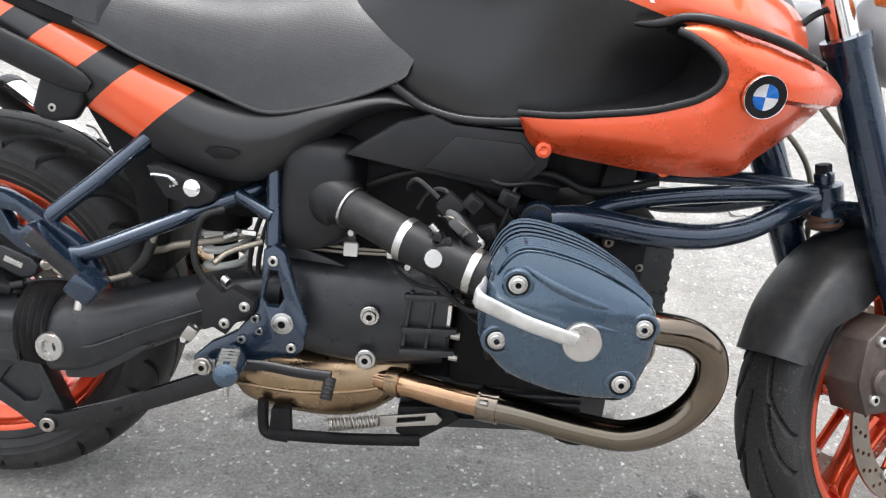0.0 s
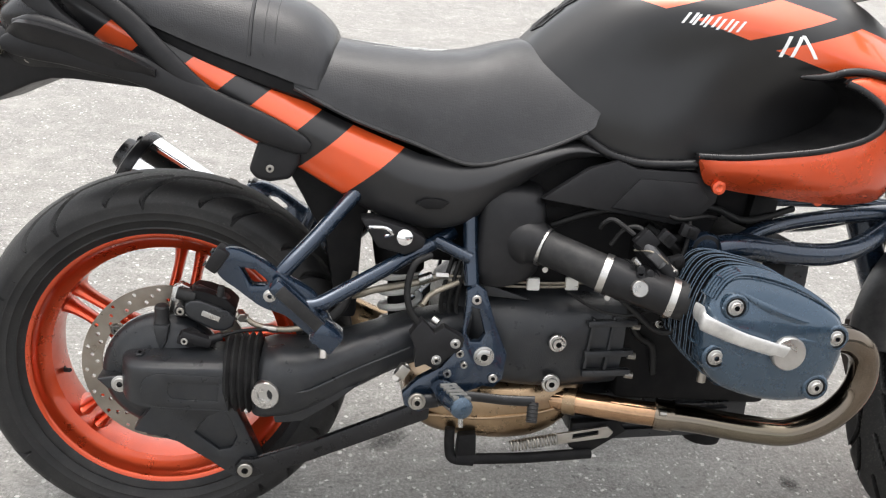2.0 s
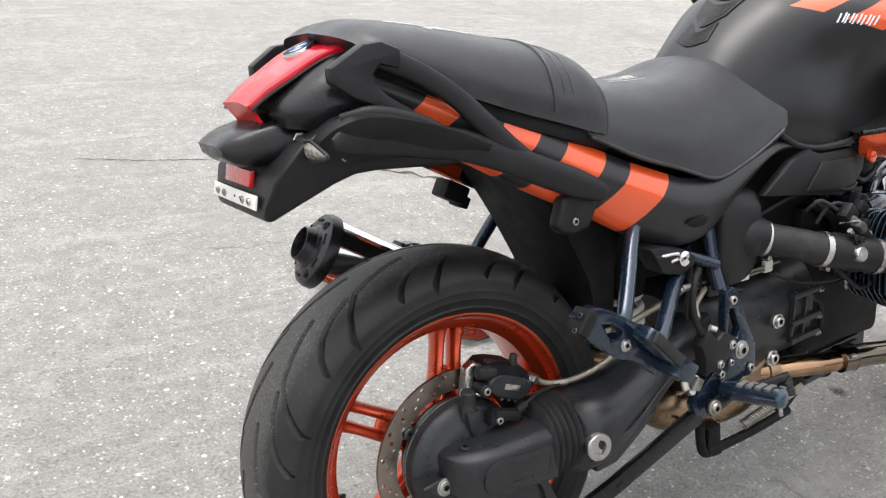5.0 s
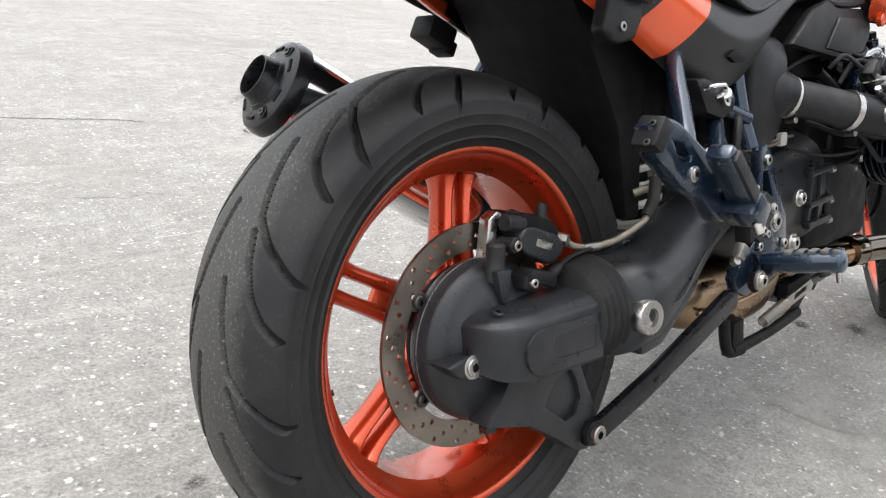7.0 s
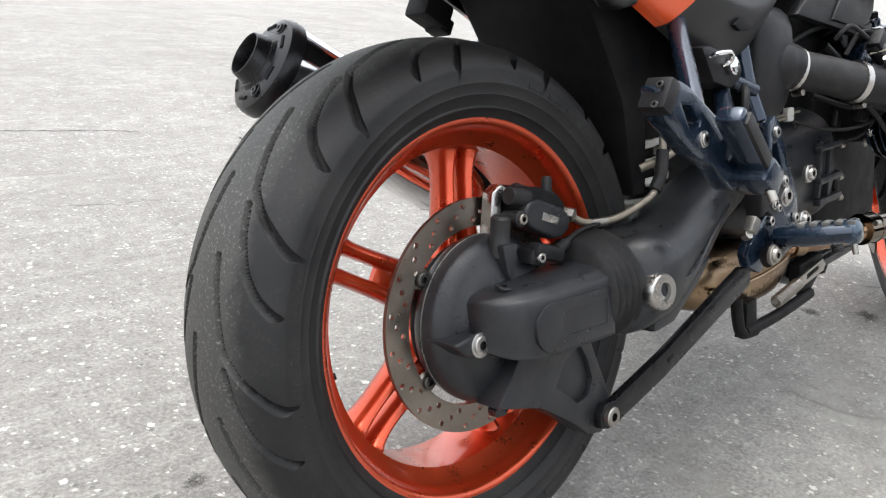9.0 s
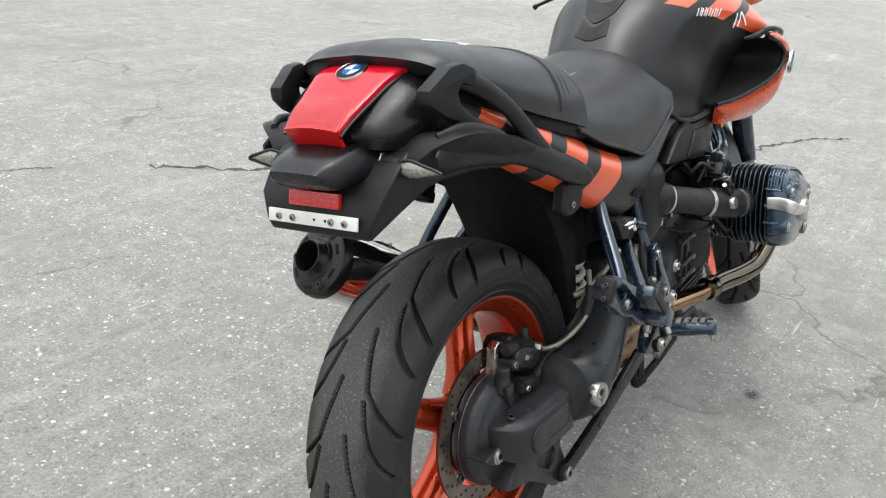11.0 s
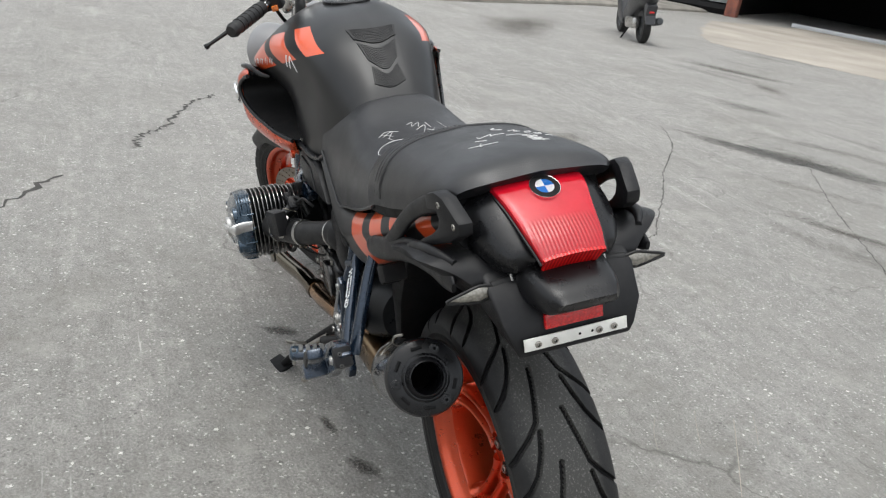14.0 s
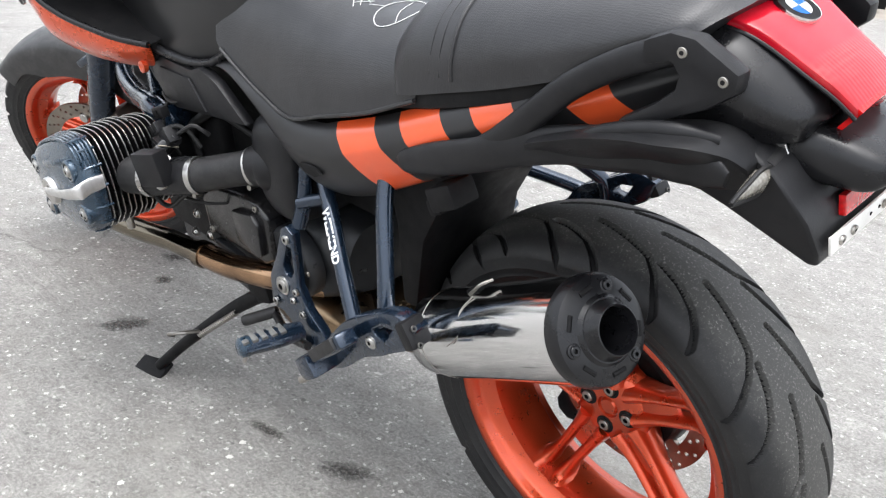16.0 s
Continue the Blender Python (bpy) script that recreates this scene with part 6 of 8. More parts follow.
def tail():
    cowl = [
        [(-0.09, 0, 0.93), (-0.09, 0.07, 0.928), (-0.09, 0.108, 0.91), (-0.09, 0.122, 0.875), (-0.09, 0.112, 0.84)],
        [(-0.16, 0, 0.938), (-0.16, 0.07, 0.933), (-0.16, 0.105, 0.912), (-0.16, 0.118, 0.875), (-0.16, 0.11, 0.838)],
        [(-0.22, 0, 0.916), (-0.22, 0.058, 0.912), (-0.22, 0.094, 0.897), (-0.22, 0.108, 0.868), (-0.22, 0.098, 0.838)],
        [(-0.262, 0, 0.885), (-0.262, 0.048, 0.883), (-0.262, 0.074, 0.876), (-0.262, 0.086, 0.862), (-0.260, 0.080, 0.842)],
        [(-0.276, 0, 0.866), (-0.276, 0.040, 0.864), (-0.275, 0.050, 0.860), (-0.272, 0.052, 0.855), (-0.268, 0.048, 0.848)],
    ]
    c = tail_part("tail_cowl", skin(cowl, 26, 40), BLACK, bike, "satin black tail cowl")
    rows = []
    for x, z, w in ((-0.125, 0.949, 0.074), (-0.18, 0.941, 0.070), (-0.225, 0.924, 0.063), (-0.27, 0.9, 0.056), (-0.290, 0.885, 0.051), (-0.2985, 0.8775, 0.049)):
        rows.append([(x, -w, z - 0.012), (x, -w * 0.96, z - 0.003), (x, -w * 0.5, z), (x, 0, z + 0.001), (x, w * 0.5, z), (x, w * 0.96, z - 0.003), (x, w, z - 0.012)])
    t = tail_part("tail_lamp", sheet(rows, 24, 40, 0.006), RED, bike, "large red tail lamp lens")
    low = [[(x, w * k, z - 0.004 * k * k) for k in (-1, -0.7, 0, 0.7, 1)] for x, z, w in ((-0.2985, 0.8785, 0.0485), (-0.291, 0.868, 0.0455), (-0.275, 0.846, 0.0405))]
    tail_part("lower_lens", sheet(low, 16, 10, 0.005), RED_RIBBED, t, "bright ribbed lower edge of the lens")
    bpy.context.view_layer.update()
    _, spot, facing, _ = t.ray_cast(Vector((-0.183, 0.0, 1.2)), Vector((0, 0, -1)))
    roundel(tuple(spot), tuple(facing), 0.0235, "tail_badge", t)
    for s in (-1, 1):
        tail_part("lamp_trim", tube([(r[0][0], s * (abs(r[0][1]) + 0.002), r[0][2] - 0.001) for r in rows], 0.0022, 8), BLACK, t)
    lobe = [
        [(-0.20, 0, 0.855), (-0.20, 0.05, 0.853), (-0.20, 0.07, 0.84), (-0.20, 0.072, 0.812), (-0.20, 0.05, 0.795), (-0.20, 0, 0.793)],
        [(-0.27, 0, 0.852), (-0.27, 0.05, 0.850), (-0.27, 0.066, 0.838), (-0.27, 0.070, 0.810), (-0.27, 0.05, 0.796), (-0.27, 0, 0.794)],
        [(-0.32, 0, 0.84), (-0.32, 0.042, 0.838), (-0.318, 0.058, 0.828), (-0.322, 0.058, 0.806), (-0.318, 0.045, 0.797), (-0.318, 0, 0.796)],
        [(-0.346, 0, 0.824), (-0.345, 0.035, 0.823), (-0.341, 0.044, 0.820), (-0.339, 0.044, 0.812), (-0.338, 0.036, 0.808), (-0.338, 0, 0.807)],
    ]
    tail_part("plate_lamp_hood", skin(lobe, 28, 24), BLACK, bike, "rounded black plate lamp hood")
    u_bm = rounded(plate([(-0.262, 0.822), (-0.298, 0.780), (-0.308, 0.745), (-0.307, 0.729), (-0.297, 0.726), (-0.205, 0.768), (-0.167, 0.778), (-0.133, 0.78), (-0.012, 0.774), (0.05, 0.79), (0.02, 0.84), (-0.1, 0.86), (-0.22, 0.845)], -0.110, 0.110, (), 0), 0.014, 3)
    for v in u_bm.verts:
        v.co.y *= float(np.interp(v.co.z, (0.726, 0.765, 0.80), (0.80, 0.96, 1.06)))
    tail_part("undertail", u_bm, PLASTIC, bike, "black undertail and plate holder")
    b = tail_part("plate_bracket", block((-0.3125, 0.003, 0.752), (0.003, 0.164, 0.0185), (0, 10, 0), 0.0008), BRACKET, bike, "bare aluminium number plate bracket with screws")
    for y in (-0.057, -0.033, 0.038, 0.064):
        tail_part("screw", bolt_head((-0.3140, y, 0.7515), (-1, 0, -0.15), 0.0052, 0.003), STEEL, b)
    for y in (-0.022, -0.002):
        # near-black dots painted as the shade in two small holes
        tail_part("hole_shade", rod((-0.3135, y, 0.752), (-0.3148, y, 0.7518), 0.0021, 10), DEEP, b)
    tail_part("reflector", block((-0.303, 0.003, 0.778), (0.008, 0.092, 0.022), (0, 10, 0), 0.002), REFLECTOR, bike, "red rear reflector")
    for s in (-1, 1):
        d = tail_part("rear_indicator", rounded(rings([[(-0.252 + 0.009 * k * math.cos(a), s * y, 0.818 - 0.05 * (y - 0.105) + 0.0125 * k * math.sin(a)) for a in [2 * math.pi * j / 12 for j in range(12)]] for y, k in ((0.103, 0.35), (0.112, 0.72), (0.128, 1.0), (0.15, 0.62), (0.176, 0.06))]), 0.001), CLEAR, bike, "small pointed clear indicator on a black stalk")
        tail_part("lens_rim", tube([(-0.254, s * y, 0.818 - 0.05 * (y - 0.105) + z) for y, z in ((0.106, 0.003), (0.112, 0.0095), (0.128, 0.0125), (0.150, 0.008), (0.177, 0.0), (0.150, -0.008), (0.128, -0.0125), (0.112, -0.0095), (0.106, -0.003))], 0.0024, 6, n=40), RUBBER, d)
        tail_part("stalk", rod((-0.245, s * 0.07, 0.826), (-0.25, s * 0.108, 0.823), 0.0075, 14), RUBBER, d)
        tail_part("nut", rod((-0.244, s * 0.074, 0.827), (-0.2445, s * 0.078, 0.827), 0.0105, 6), ALLOY, d)
    # grab rails
    def spread(x):
        return float(np.interp(x, (-0.21, -0.155, -0.1, 0.0, 0.08, 0.2), (0.147, 0.159, 0.170, 0.184, 0.189, 0.186)))
    grip_line = [(0.085, 0.772), (0.045, 0.797), (0.0, 0.836), (-0.040, 0.873), (-0.086, 0.903), (-0.125, 0.921), (-0.150, 0.928)]
    grip_r = [0.010, 0.0145, 0.0155, 0.0145, 0.0145, 0.0150, 0.0120]
    beam_line = [(0.222, 0.712), (0.205, 0.718), (0.15, 0.739), (0.078, 0.767), (0.03, 0.788), (-0.03, 0.808), (-0.08, 0.818), (-0.13, 0.826), (-0.17, 0.828), (-0.20, 0.828), (-0.216, 0.826)]
    beam_r = [0.008, 0.016, 0.0215, 0.021, 0.0215, 0.0215, 0.023, 0.023, 0.021, 0.016, 0.008]
    for s in (-1, 1):
        beam = tube([(x, s * (spread(x) - 0.014 + 0.22 * max(0.0, -0.1 - x)), z) for x, z in beam_line], beam_r, 28, n=70, flat=0.44)
        g = part("grab_rail", beam, PLASTIC, bike, "black cast grab rail")
        part("grip_bar", tube([(x, s * (spread(x) - 0.014), z) for x, z in grip_line], grip_r, 24, n=90, flat=0.52), PLASTIC, g)
        wing = []
        for x, out, low, zt, zb in ((0.0, 0.188, 0.166, 0.812, 0.786), (-0.04, 0.190, 0.163, 0.828, 0.787), (-0.08, 0.192, 0.156, 0.843, 0.790), (-0.13, 0.195, 0.144, 0.856, 0.797), (-0.165, 0.197, 0.134, 0.862, 0.796), (-0.19, 0.184, 0.126, 0.861, 0.795), (-0.21, 0.154, 0.122, 0.848, 0.800), (-0.222, 0.134, 0.119, 0.832, 0.812)):
            inner = min(out, low) - 0.02
            wing.append([(x, s * inner, zt - 0.006), (x, s * (out - 0.016), zt), (x, s * out, zt - 0.004), (x, s * (out - 0.003), zt - 0.011), (x, s * (out * 0.45 + low * 0.55), zt * 0.45 + zb * 0.55), (x, s * low, zb), (x, s * inner, zb + 0.004)])
        cols = [curve([w[k] for w in wing], 30) for k in range(7)]
        part("rail_wing", rings([[q[i] for q in cols] for i in range(30)]), PLASTIC, g)
        end = [(-0.118, 0.936), (-0.143, 0.947), (-0.166, 0.944), (-0.207, 0.917), (-0.206, 0.898), (-0.182, 0.880), (-0.150, 0.866), (-0.112, 0.848), (-0.100, 0.856), (-0.134, 0.878), (-0.151, 0.894), (-0.154, 0.908), (-0.146, 0.919), (-0.120, 0.912)]
        part("grip_plate", plate(end, -0.014, 0.0105, (), 0.006, lambda x, z: s * (spread(x) - 0.014 + 0.16 * max(0.0, 0.885 - z))), PLASTIC, g)
        part("rail_ledge", tube([(-0.20, s * 0.150, 0.856), (-0.165, s * 0.168, 0.860), (-0.12, s * 0.174, 0.851), (-0.08, s * 0.176, 0.836), (-0.05, s * 0.178, 0.814)], [0.006, 0.011, 0.011, 0.009, 0.004], 14, n=40, flat=0.8), PLASTIC, g)
        # near-black bar laid on the rail as the shade of a slot
        part("rail_slot_shade", tube([(-0.152, s * 0.176, 0.853), (-0.128, s * 0.178, 0.848), (-0.104, s * 0.178, 0.840)], 0.0045, 8), DEEP, g)
        for x, z in ((-0.156, 0.930), (-0.194, 0.909)):
            part("rail_bolt", bolt_head((x, s * (spread(x) - 0.0055), z), (0, s, 0), 0.0052, 0.003), STEEL, g)
        for x, y, z in ((-0.188, 0.131, 0.806), (-0.184, 0.138, 0.826)):
            part("rail_bolt", bolt_head((x, s * y, z), (0, s, -0.35), 0.0055, 0.003), STEEL if z < 0.81 else DEEP, g)
        foot = [(0.133, 0.671), (0.145, 0.715), (0.19, 0.735), (0.213, 0.725), (0.208, 0.685), (0.195, 0.661), (0.165, 0.655), (0.145, 0.658)]
        if s < 0:
            part("rail_foot", rounded(plate(foot, s * 0.138, s * 0.164, (), 0), 0.008, 3), PLASTIC, g)
            part("foot_bolt", bolt_head((0.165, s * 0.164, 0.676), (0, s, 0), 0.006, 0.003), STEEL, g)
        else:
            part("rail_foot", joined(block((0.150, 0.150, 0.682), (0.050, 0.045, 0.034), (0, 26, 0), 0.006), block((0.168, 0.150, 0.662), (0.022, 0.036, 0.022), (0, 26, 0), 0.004)), DEEP, g)
    part("undertray", plate([(-0.03, 0.80), (0.06, 0.772), (0.135, 0.738), (0.21, 0.705), (0.28, 0.672), (0.34, 0.655), (0.36, 0.70), (0.2, 0.775), (0.05, 0.83), (-0.03, 0.85)], -0.140, 0.140, (), 0.004), DEEP, bike, "black tray under the tail")
    part("inner_mudguard", plate([(0.10, 0.80), (0.15, 0.72), (0.19, 0.66), (0.215, 0.62), (0.255, 0.55), (0.28, 0.42), (0.312, 0.42), (0.313, 0.56), (0.33, 0.66), (0.36, 0.76), (0.2, 0.80)], -0.098, 0.112, (), 0.01), DEEP, bike, "black inner rear mudguard")


def frame_right_left():
    for s in (-1, 1):
        upper = [(0.212, s * 0.226, 0.488), (0.222, s * 0.215, 0.515), (0.24, s * 0.195, 0.565), (0.268, s * 0.165, 0.632), (0.29, s * 0.13, 0.70)]
        lower = [(0.285, s * 0.225, 0.45), (0.335, s * 0.2, 0.510), (0.385, s * 0.172, 0.563), (0.43, s * 0.147, 0.600), (0.475, s * 0.12, 0.635)]
        drop = 0.0
        if s < 0:
            upper = [(0.188, -0.240, 0.505), (0.191, -0.238, 0.527), (0.202, -0.232, 0.545), (0.240, -0.200, 0.583), (0.276, -0.168, 0.622), (0.325, -0.128, 0.675)]
            lower = [(0.232, -0.258, 0.492), (0.25, -0.254, 0.495), (0.275, -0.240, 0.505), (0.35, -0.188, 0.537), (0.427, -0.138, 0.570), (0.46, -0.116, 0.584)]
            drop = 0.03
        a = part("rear_subframe", tube(upper, 0.0122, 16), BLUE, bike, "dark blue subframe strut")
        part("lower_strut", tube(lower, 0.0122, 16), BLUE, a)
        part("upright", tube([(0.492, s * 0.165, 0.51), (0.487, s * 0.15, 0.56), (0.48, s * 0.135, 0.65)], 0.0125, 16), BLUE, a)
        part("brace", tube([(0.43, s * 0.142, 0.575), (0.487, s * 0.16, 0.553)], 0.0105, 14), BLUE, a)
        base = [(0.482, 0.508), (0.498, 0.518), (0.513, 0.508), (0.535, 0.45), (0.556, 0.405), (0.552, 0.365), (0.538, 0.350), (0.52, 0.352), (0.50, 0.343), (0.46, 0.325), (0.42, 0.305), (0.395, 0.315), (0.39, 0.335), (0.415, 0.36), (0.45, 0.38), (0.478, 0.415), (0.482, 0.46)]
        slot = [(0.493, 0.478), (0.504, 0.478), (0.517, 0.438), (0.510, 0.424), (0.494, 0.424), (0.487, 0.438)]
        p = part("foot_plate", plate(base, s * 0.17, s * 0.187, (slot,), 0.003, lambda x, z: s * 0.02 * max(0.0, (0.47 - z) / 0.15)), BLUE, bike, "dark blue foot peg plate with slot")
        for x, z, r in ((0.498, 0.494, 0.008), (0.535, 0.367, 0.0075), (0.478, 0.405, 0.007), (0.486, 0.387, 0.006), (0.46, 0.372, 0.007)):
            part("plate_bolt", bolt_head((x, s * (0.188 + 0.02 * max(0.0, (0.47 - z) / 0.15)), z), (0, s, 0), r, 0.005), ALLOY, p)
        part("pivot_bolt", bolt_head((0.518, s * 0.196, 0.401), (0, s, 0), 0.013, 0.006, 0.0168), ALLOY, p, "brass-toned swingarm pivot bolt")
        # rider's peg
        g = part("foot_peg", joined(tube([(0.452, s * 0.215, 0.352), (0.46, s * 0.26, 0.358), (0.468, s * 0.315, 0.366)], [0.014, 0.017, 0.014], 12, flat=1.3, side=(1, 0, 0))), BLUE, bike, "folding rider foot peg with ribbed rubber")
        for k in range(5):
            q = Vector((0.457, s * 0.25, 0.374)).lerp(Vector((0.468, s * 0.312, 0.382)), k / 4)
            part("peg_rib", block(q - Vector((0, 0, 0.003)), (0.027, 0.0105, 0.006), (0, 0, -8 * s), 0.002), WORN_RUBBER, g)
        part("peg_end", lathe([(0.0, -0.012), (0.0165, -0.012), (0.0175, -0.006), (0.0165, 0.004), (0.011, 0.008), (0.0, 0.009)], (0.468, s * 0.315, 0.366), (0.15, s, 0.15), 14), COVER_BLUE, g, "worn blue peg end")
        part("feeler", rod((0.468, s * 0.312, 0.362), (0.47, s * 0.316, 0.335), 0.004, 10), ALLOY, g)
        # passenger bracket
        arm = [(x, z) for x, _, z in curve([(0.092, 0, 0.566), (0.123, 0, 0.573), (0.156, 0, 0.562), (0.199, 0, 0.536), (0.245 - 0.1 * drop, 0, 0.502 + 0.3 * drop), (0.287 - 0.7 * drop, 0, 0.451 + 0.9 * drop), (0.294 - 0.75 * drop, 0, 0.430 + drop), (0.274 - 0.7 * drop, 0, 0.410 + drop), (0.243 - 0.4 * drop, 0, 0.428 + 0.8 * drop), (0.202, 0, 0.466 + 0.3 * drop), (0.167, 0, 0.487), (0.133, 0, 0.511), (0.105, 0, 0.532), (0.092, 0, 0.566)], 53)[:-1]]
        hole = [(0.136, 0.546), (0.155, 0.543), (0.176, 0.527), (0.172, 0.520), (0.152, 0.519)]
        wide = 0.02 if s > 0 else 0.0
        h = part("passenger_bracket", plate(arm, s * (0.232 + wide), s * (0.258 + wide), (hole,), 0.005), BLUE, bike, "dark blue passenger peg bracket")
        part("heel_stop", block((0.103, s * (0.250 + wide), 0.556), (0.020, 0.034, 0.038), (0, 32, 0), 0.005), PLASTIC, h)
        for d in (-0.01, 0.01):
            part("stop_screw", bolt_head((0.0905 + d * 0.5, s * (0.256 + wide), 0.558 + d), (-0.85, s * (0.05 + wide), 0.5), 0.0042, 0.002), DARK_STEEL, h)
        part("folded_peg", rounded(block((0.232 - 0.3 * drop, s * (0.283 + wide), 0.486 + 0.45 * drop), (0.105, 0.032, 0.022), (0, 42, -4 * s), 0.006), 0.001), BLUE, h)
        part("peg_rubber", block((0.234 - 0.3 * drop, s * (0.298 + wide), 0.487 + 0.45 * drop), (0.085, 0.010, 0.018), (0, 42, -4 * s), 0.003), RUBBER, h)
        part("hinge", block((0.283 - 0.65 * drop, s * (0.278 + wide), 0.428 + drop), (0.04, 0.05, 0.034), (0, 35, 0), 0.006), BLUE, h)
        part("hinge_bolt", bolt_head((0.179, s * (0.259 + wide), 0.506), (0, s, 0), 0.0075, 0.004, 0.0095), ALLOY, h)
        part("hinge_pin", rod((0.285 - 0.8 * drop, s * (0.296 + wide), 0.412 + drop), (0.297 - 1.2 * drop, s * (0.302 + wide), 0.402 + 0.9 * drop), 0.006, 10), STEEL, h)
    m = part("rear_master_cylinder", rounded(plate([(0.393, 0.440), (0.411, 0.465), (0.432, 0.443), (0.447, 0.455), (0.480, 0.437), (0.479, 0.422), (0.453, 0.400), (0.440, 0.381), (0.421, 0.391), (0.406, 0.384), (0.403, 0.417)], -0.217, -0.192, (), 0), 0.003), PLASTIC, bike, "black rear brake master cylinder guard")
    for q in ((0.466, -0.218, 0.429), (0.438, -0.218, 0.400)):
        part("guard_screw", bolt_head(q, (0, -1, 0), 0.0062, 0.004, 0.008), ALLOY, m)
    part("pushrod", joined(tube([(0.395, -0.205, 0.386), (0.381, -0.210, 0.367)], 0.005, 10), block((0.387, -0.212, 0.377), (0.018, 0.014, 0.022), (0, 30, 0), 0.003), rod((0.377, -0.214, 0.366), (0.380, -0.205, 0.361), 0.0065, 6)), STEEL, m)
    part("hose_stub", tube([(0.472, -0.150, 0.509), (0.428, -0.170, 0.494), (0.411, -0.190, 0.480)], 0.0045, 10), HOSE, m)
    part("hose_banjo", tube([(0.429, -0.200, 0.462), (0.438, -0.205, 0.458)], 0.0062, 10), ALLOY, m)
    b = part("brake_pedal", tube([(0.411, -0.222, 0.330), (0.437, -0.222, 0.332), (0.490, -0.222, 0.342), (0.552, -0.226, 0.340), (0.601, -0.232, 0.342)], [0.015, 0.012, 0.0085, 0.0085, 0.009], 12, flat=0.7), BLACK, bike, "black rear brake pedal")
    part("pivot_bolt", bolt_head((0.412, -0.230, 0.334), (0, -1, 0), 0.010, 0.008, 0.0138), STEEL, b)
    toe = part("toe_piece", rod((0.600, -0.230, 0.340), (0.597, -0.244, 0.310), 0.0088, 16), RUBBER, b)
    for k in range(5):
        part("toe_rib", rod(Vector((0.600, -0.230, 0.340)).lerp(Vector((0.597, -0.244, 0.310)), 0.12 + 0.18 * k), Vector((0.600, -0.230, 0.340)).lerp(Vector((0.597, -0.244, 0.310)), 0.19 + 0.18 * k), 0.0098, 16), RUBBER, toe)
    s = part("shift_lever", tube([(0.44, 0.215, 0.325), (0.50, 0.208, 0.308), (0.56, 0.190, 0.300), (0.592, 0.178, 0.299)], 0.0075, 10), BLACK, bike, "black gear lever with rubber toe piece")
    part("toe_piece", lathe([(0.0, 0.0), (0.0095, 0.0), (0.0105, 0.003), (0.0105, 0.064), (0.0095, 0.068), (0.006, 0.068), (0.006, 0.060), (0.0, 0.060)], (0.592, 0.174, 0.301), (0.05, 0.048, -0.022), 18), RUBBER, s)
    # helmet lock, cable and fittings
    k = part("helmet_lock", rounded(plate([(0.305, 0.612), (0.325, 0.614), (0.385, 0.600), (0.41, 0.585), (0.405, 0.57), (0.379, 0.558), (0.335, 0.568)], -0.183, -0.14, (), 0), 0.005), PLASTIC, bike, "black helmet lock with chrome loop")
    part("lock_face", lathe([(0.0125, 0), (0.0125, 0.004), (0.011, 0.005), (0, 0.005)], (0.375, -0.186, 0.588), (0, -1, 0.1), 24), CHROME, k)
    part("loop", tube([(0.318, -0.186, 0.6), (0.322, -0.198, 0.604), (0.345, -0.2, 0.604), (0.355, -0.195, 0.594), (0.345, -0.188, 0.588)], 0.0032, 8), CHROME, k)
    c = part("throttle_cable", tube([(0.29, -0.10, 0.458), (0.315, -0.12, 0.470), (0.34, -0.128, 0.482), (0.41, -0.13, 0.50), (0.445, -0.13, 0.513)], 0.006, 10), HOSE, bike, "metal-ended control cable")
    part("cable_ferrule", joined(rod((0.41, -0.13, 0.503), (0.432, -0.13, 0.512), 0.008, 12), rod((0.436, -0.13, 0.513), (0.458, -0.13, 0.513), 0.0065, 6)), ALLOY, c)
    part("inner_wires", joined(tube([(0.45, -0.13, 0.514), (0.52, -0.13, 0.512), (0.6, -0.126, 0.508), (0.7, -0.13, 0.515)], 0.0025, 6), tube([(0.45, -0.13, 0.507), (0.52, -0.13, 0.502), (0.6, -0.126, 0.501), (0.68, -0.13, 0.508)], 0.0025, 6)), HOSE, c)
    for x, z in ((0.602, 0.507), (0.668, 0.511)):
        part("cable_clip", block((x, -0.127, z), (0.022, 0.01, 0.022), (0, -2, 0), 0.003), WHITE_PLASTIC, c)
    part("loom", tube([(0.42, -0.18, 0.56), (0.395, -0.195, 0.55), (0.385, -0.2, 0.515), (0.39, -0.205, 0.48), (0.41, -0.205, 0.45)], 0.0055, 10), WIRE, bike, "black cable loom")
    for x in (0.455, 0.468, 0.48):
        part("wire", tube([(x + 0.01, -0.125, 0.55), (x, -0.13, 0.51), (x - 0.005, -0.13, 0.46), (x + 0.006, -0.14, 0.43)], 0.004, 8), WIRE, bike)
    part("rear_shock", rod((0.395, -0.035, 0.36), (0.372, -0.035, 0.64), 0.02, 20), DEEP, bike, "black rear shock absorber body")
    # added plain box, blacks out the shaded gap behind the airbox
    part("airbox_gap_filler", block((0.44, 0, 0.60), (0.12, 0.16, 0.16), (0, 0, 0), 0.02), DEEP, bike, "added near-black box that darkens the gap behind the airbox")
    # added near-black tube stands for the dark round the upper coils
    part("shock_dark_filler", tube([(0.386, -0.035, 0.495), (0.38, -0.035, 0.56), (0.372, -0.035, 0.66)], [0.042, 0.048, 0.05], 24), DEEP, bike, "added black tube that keeps the upper rear shock dark")
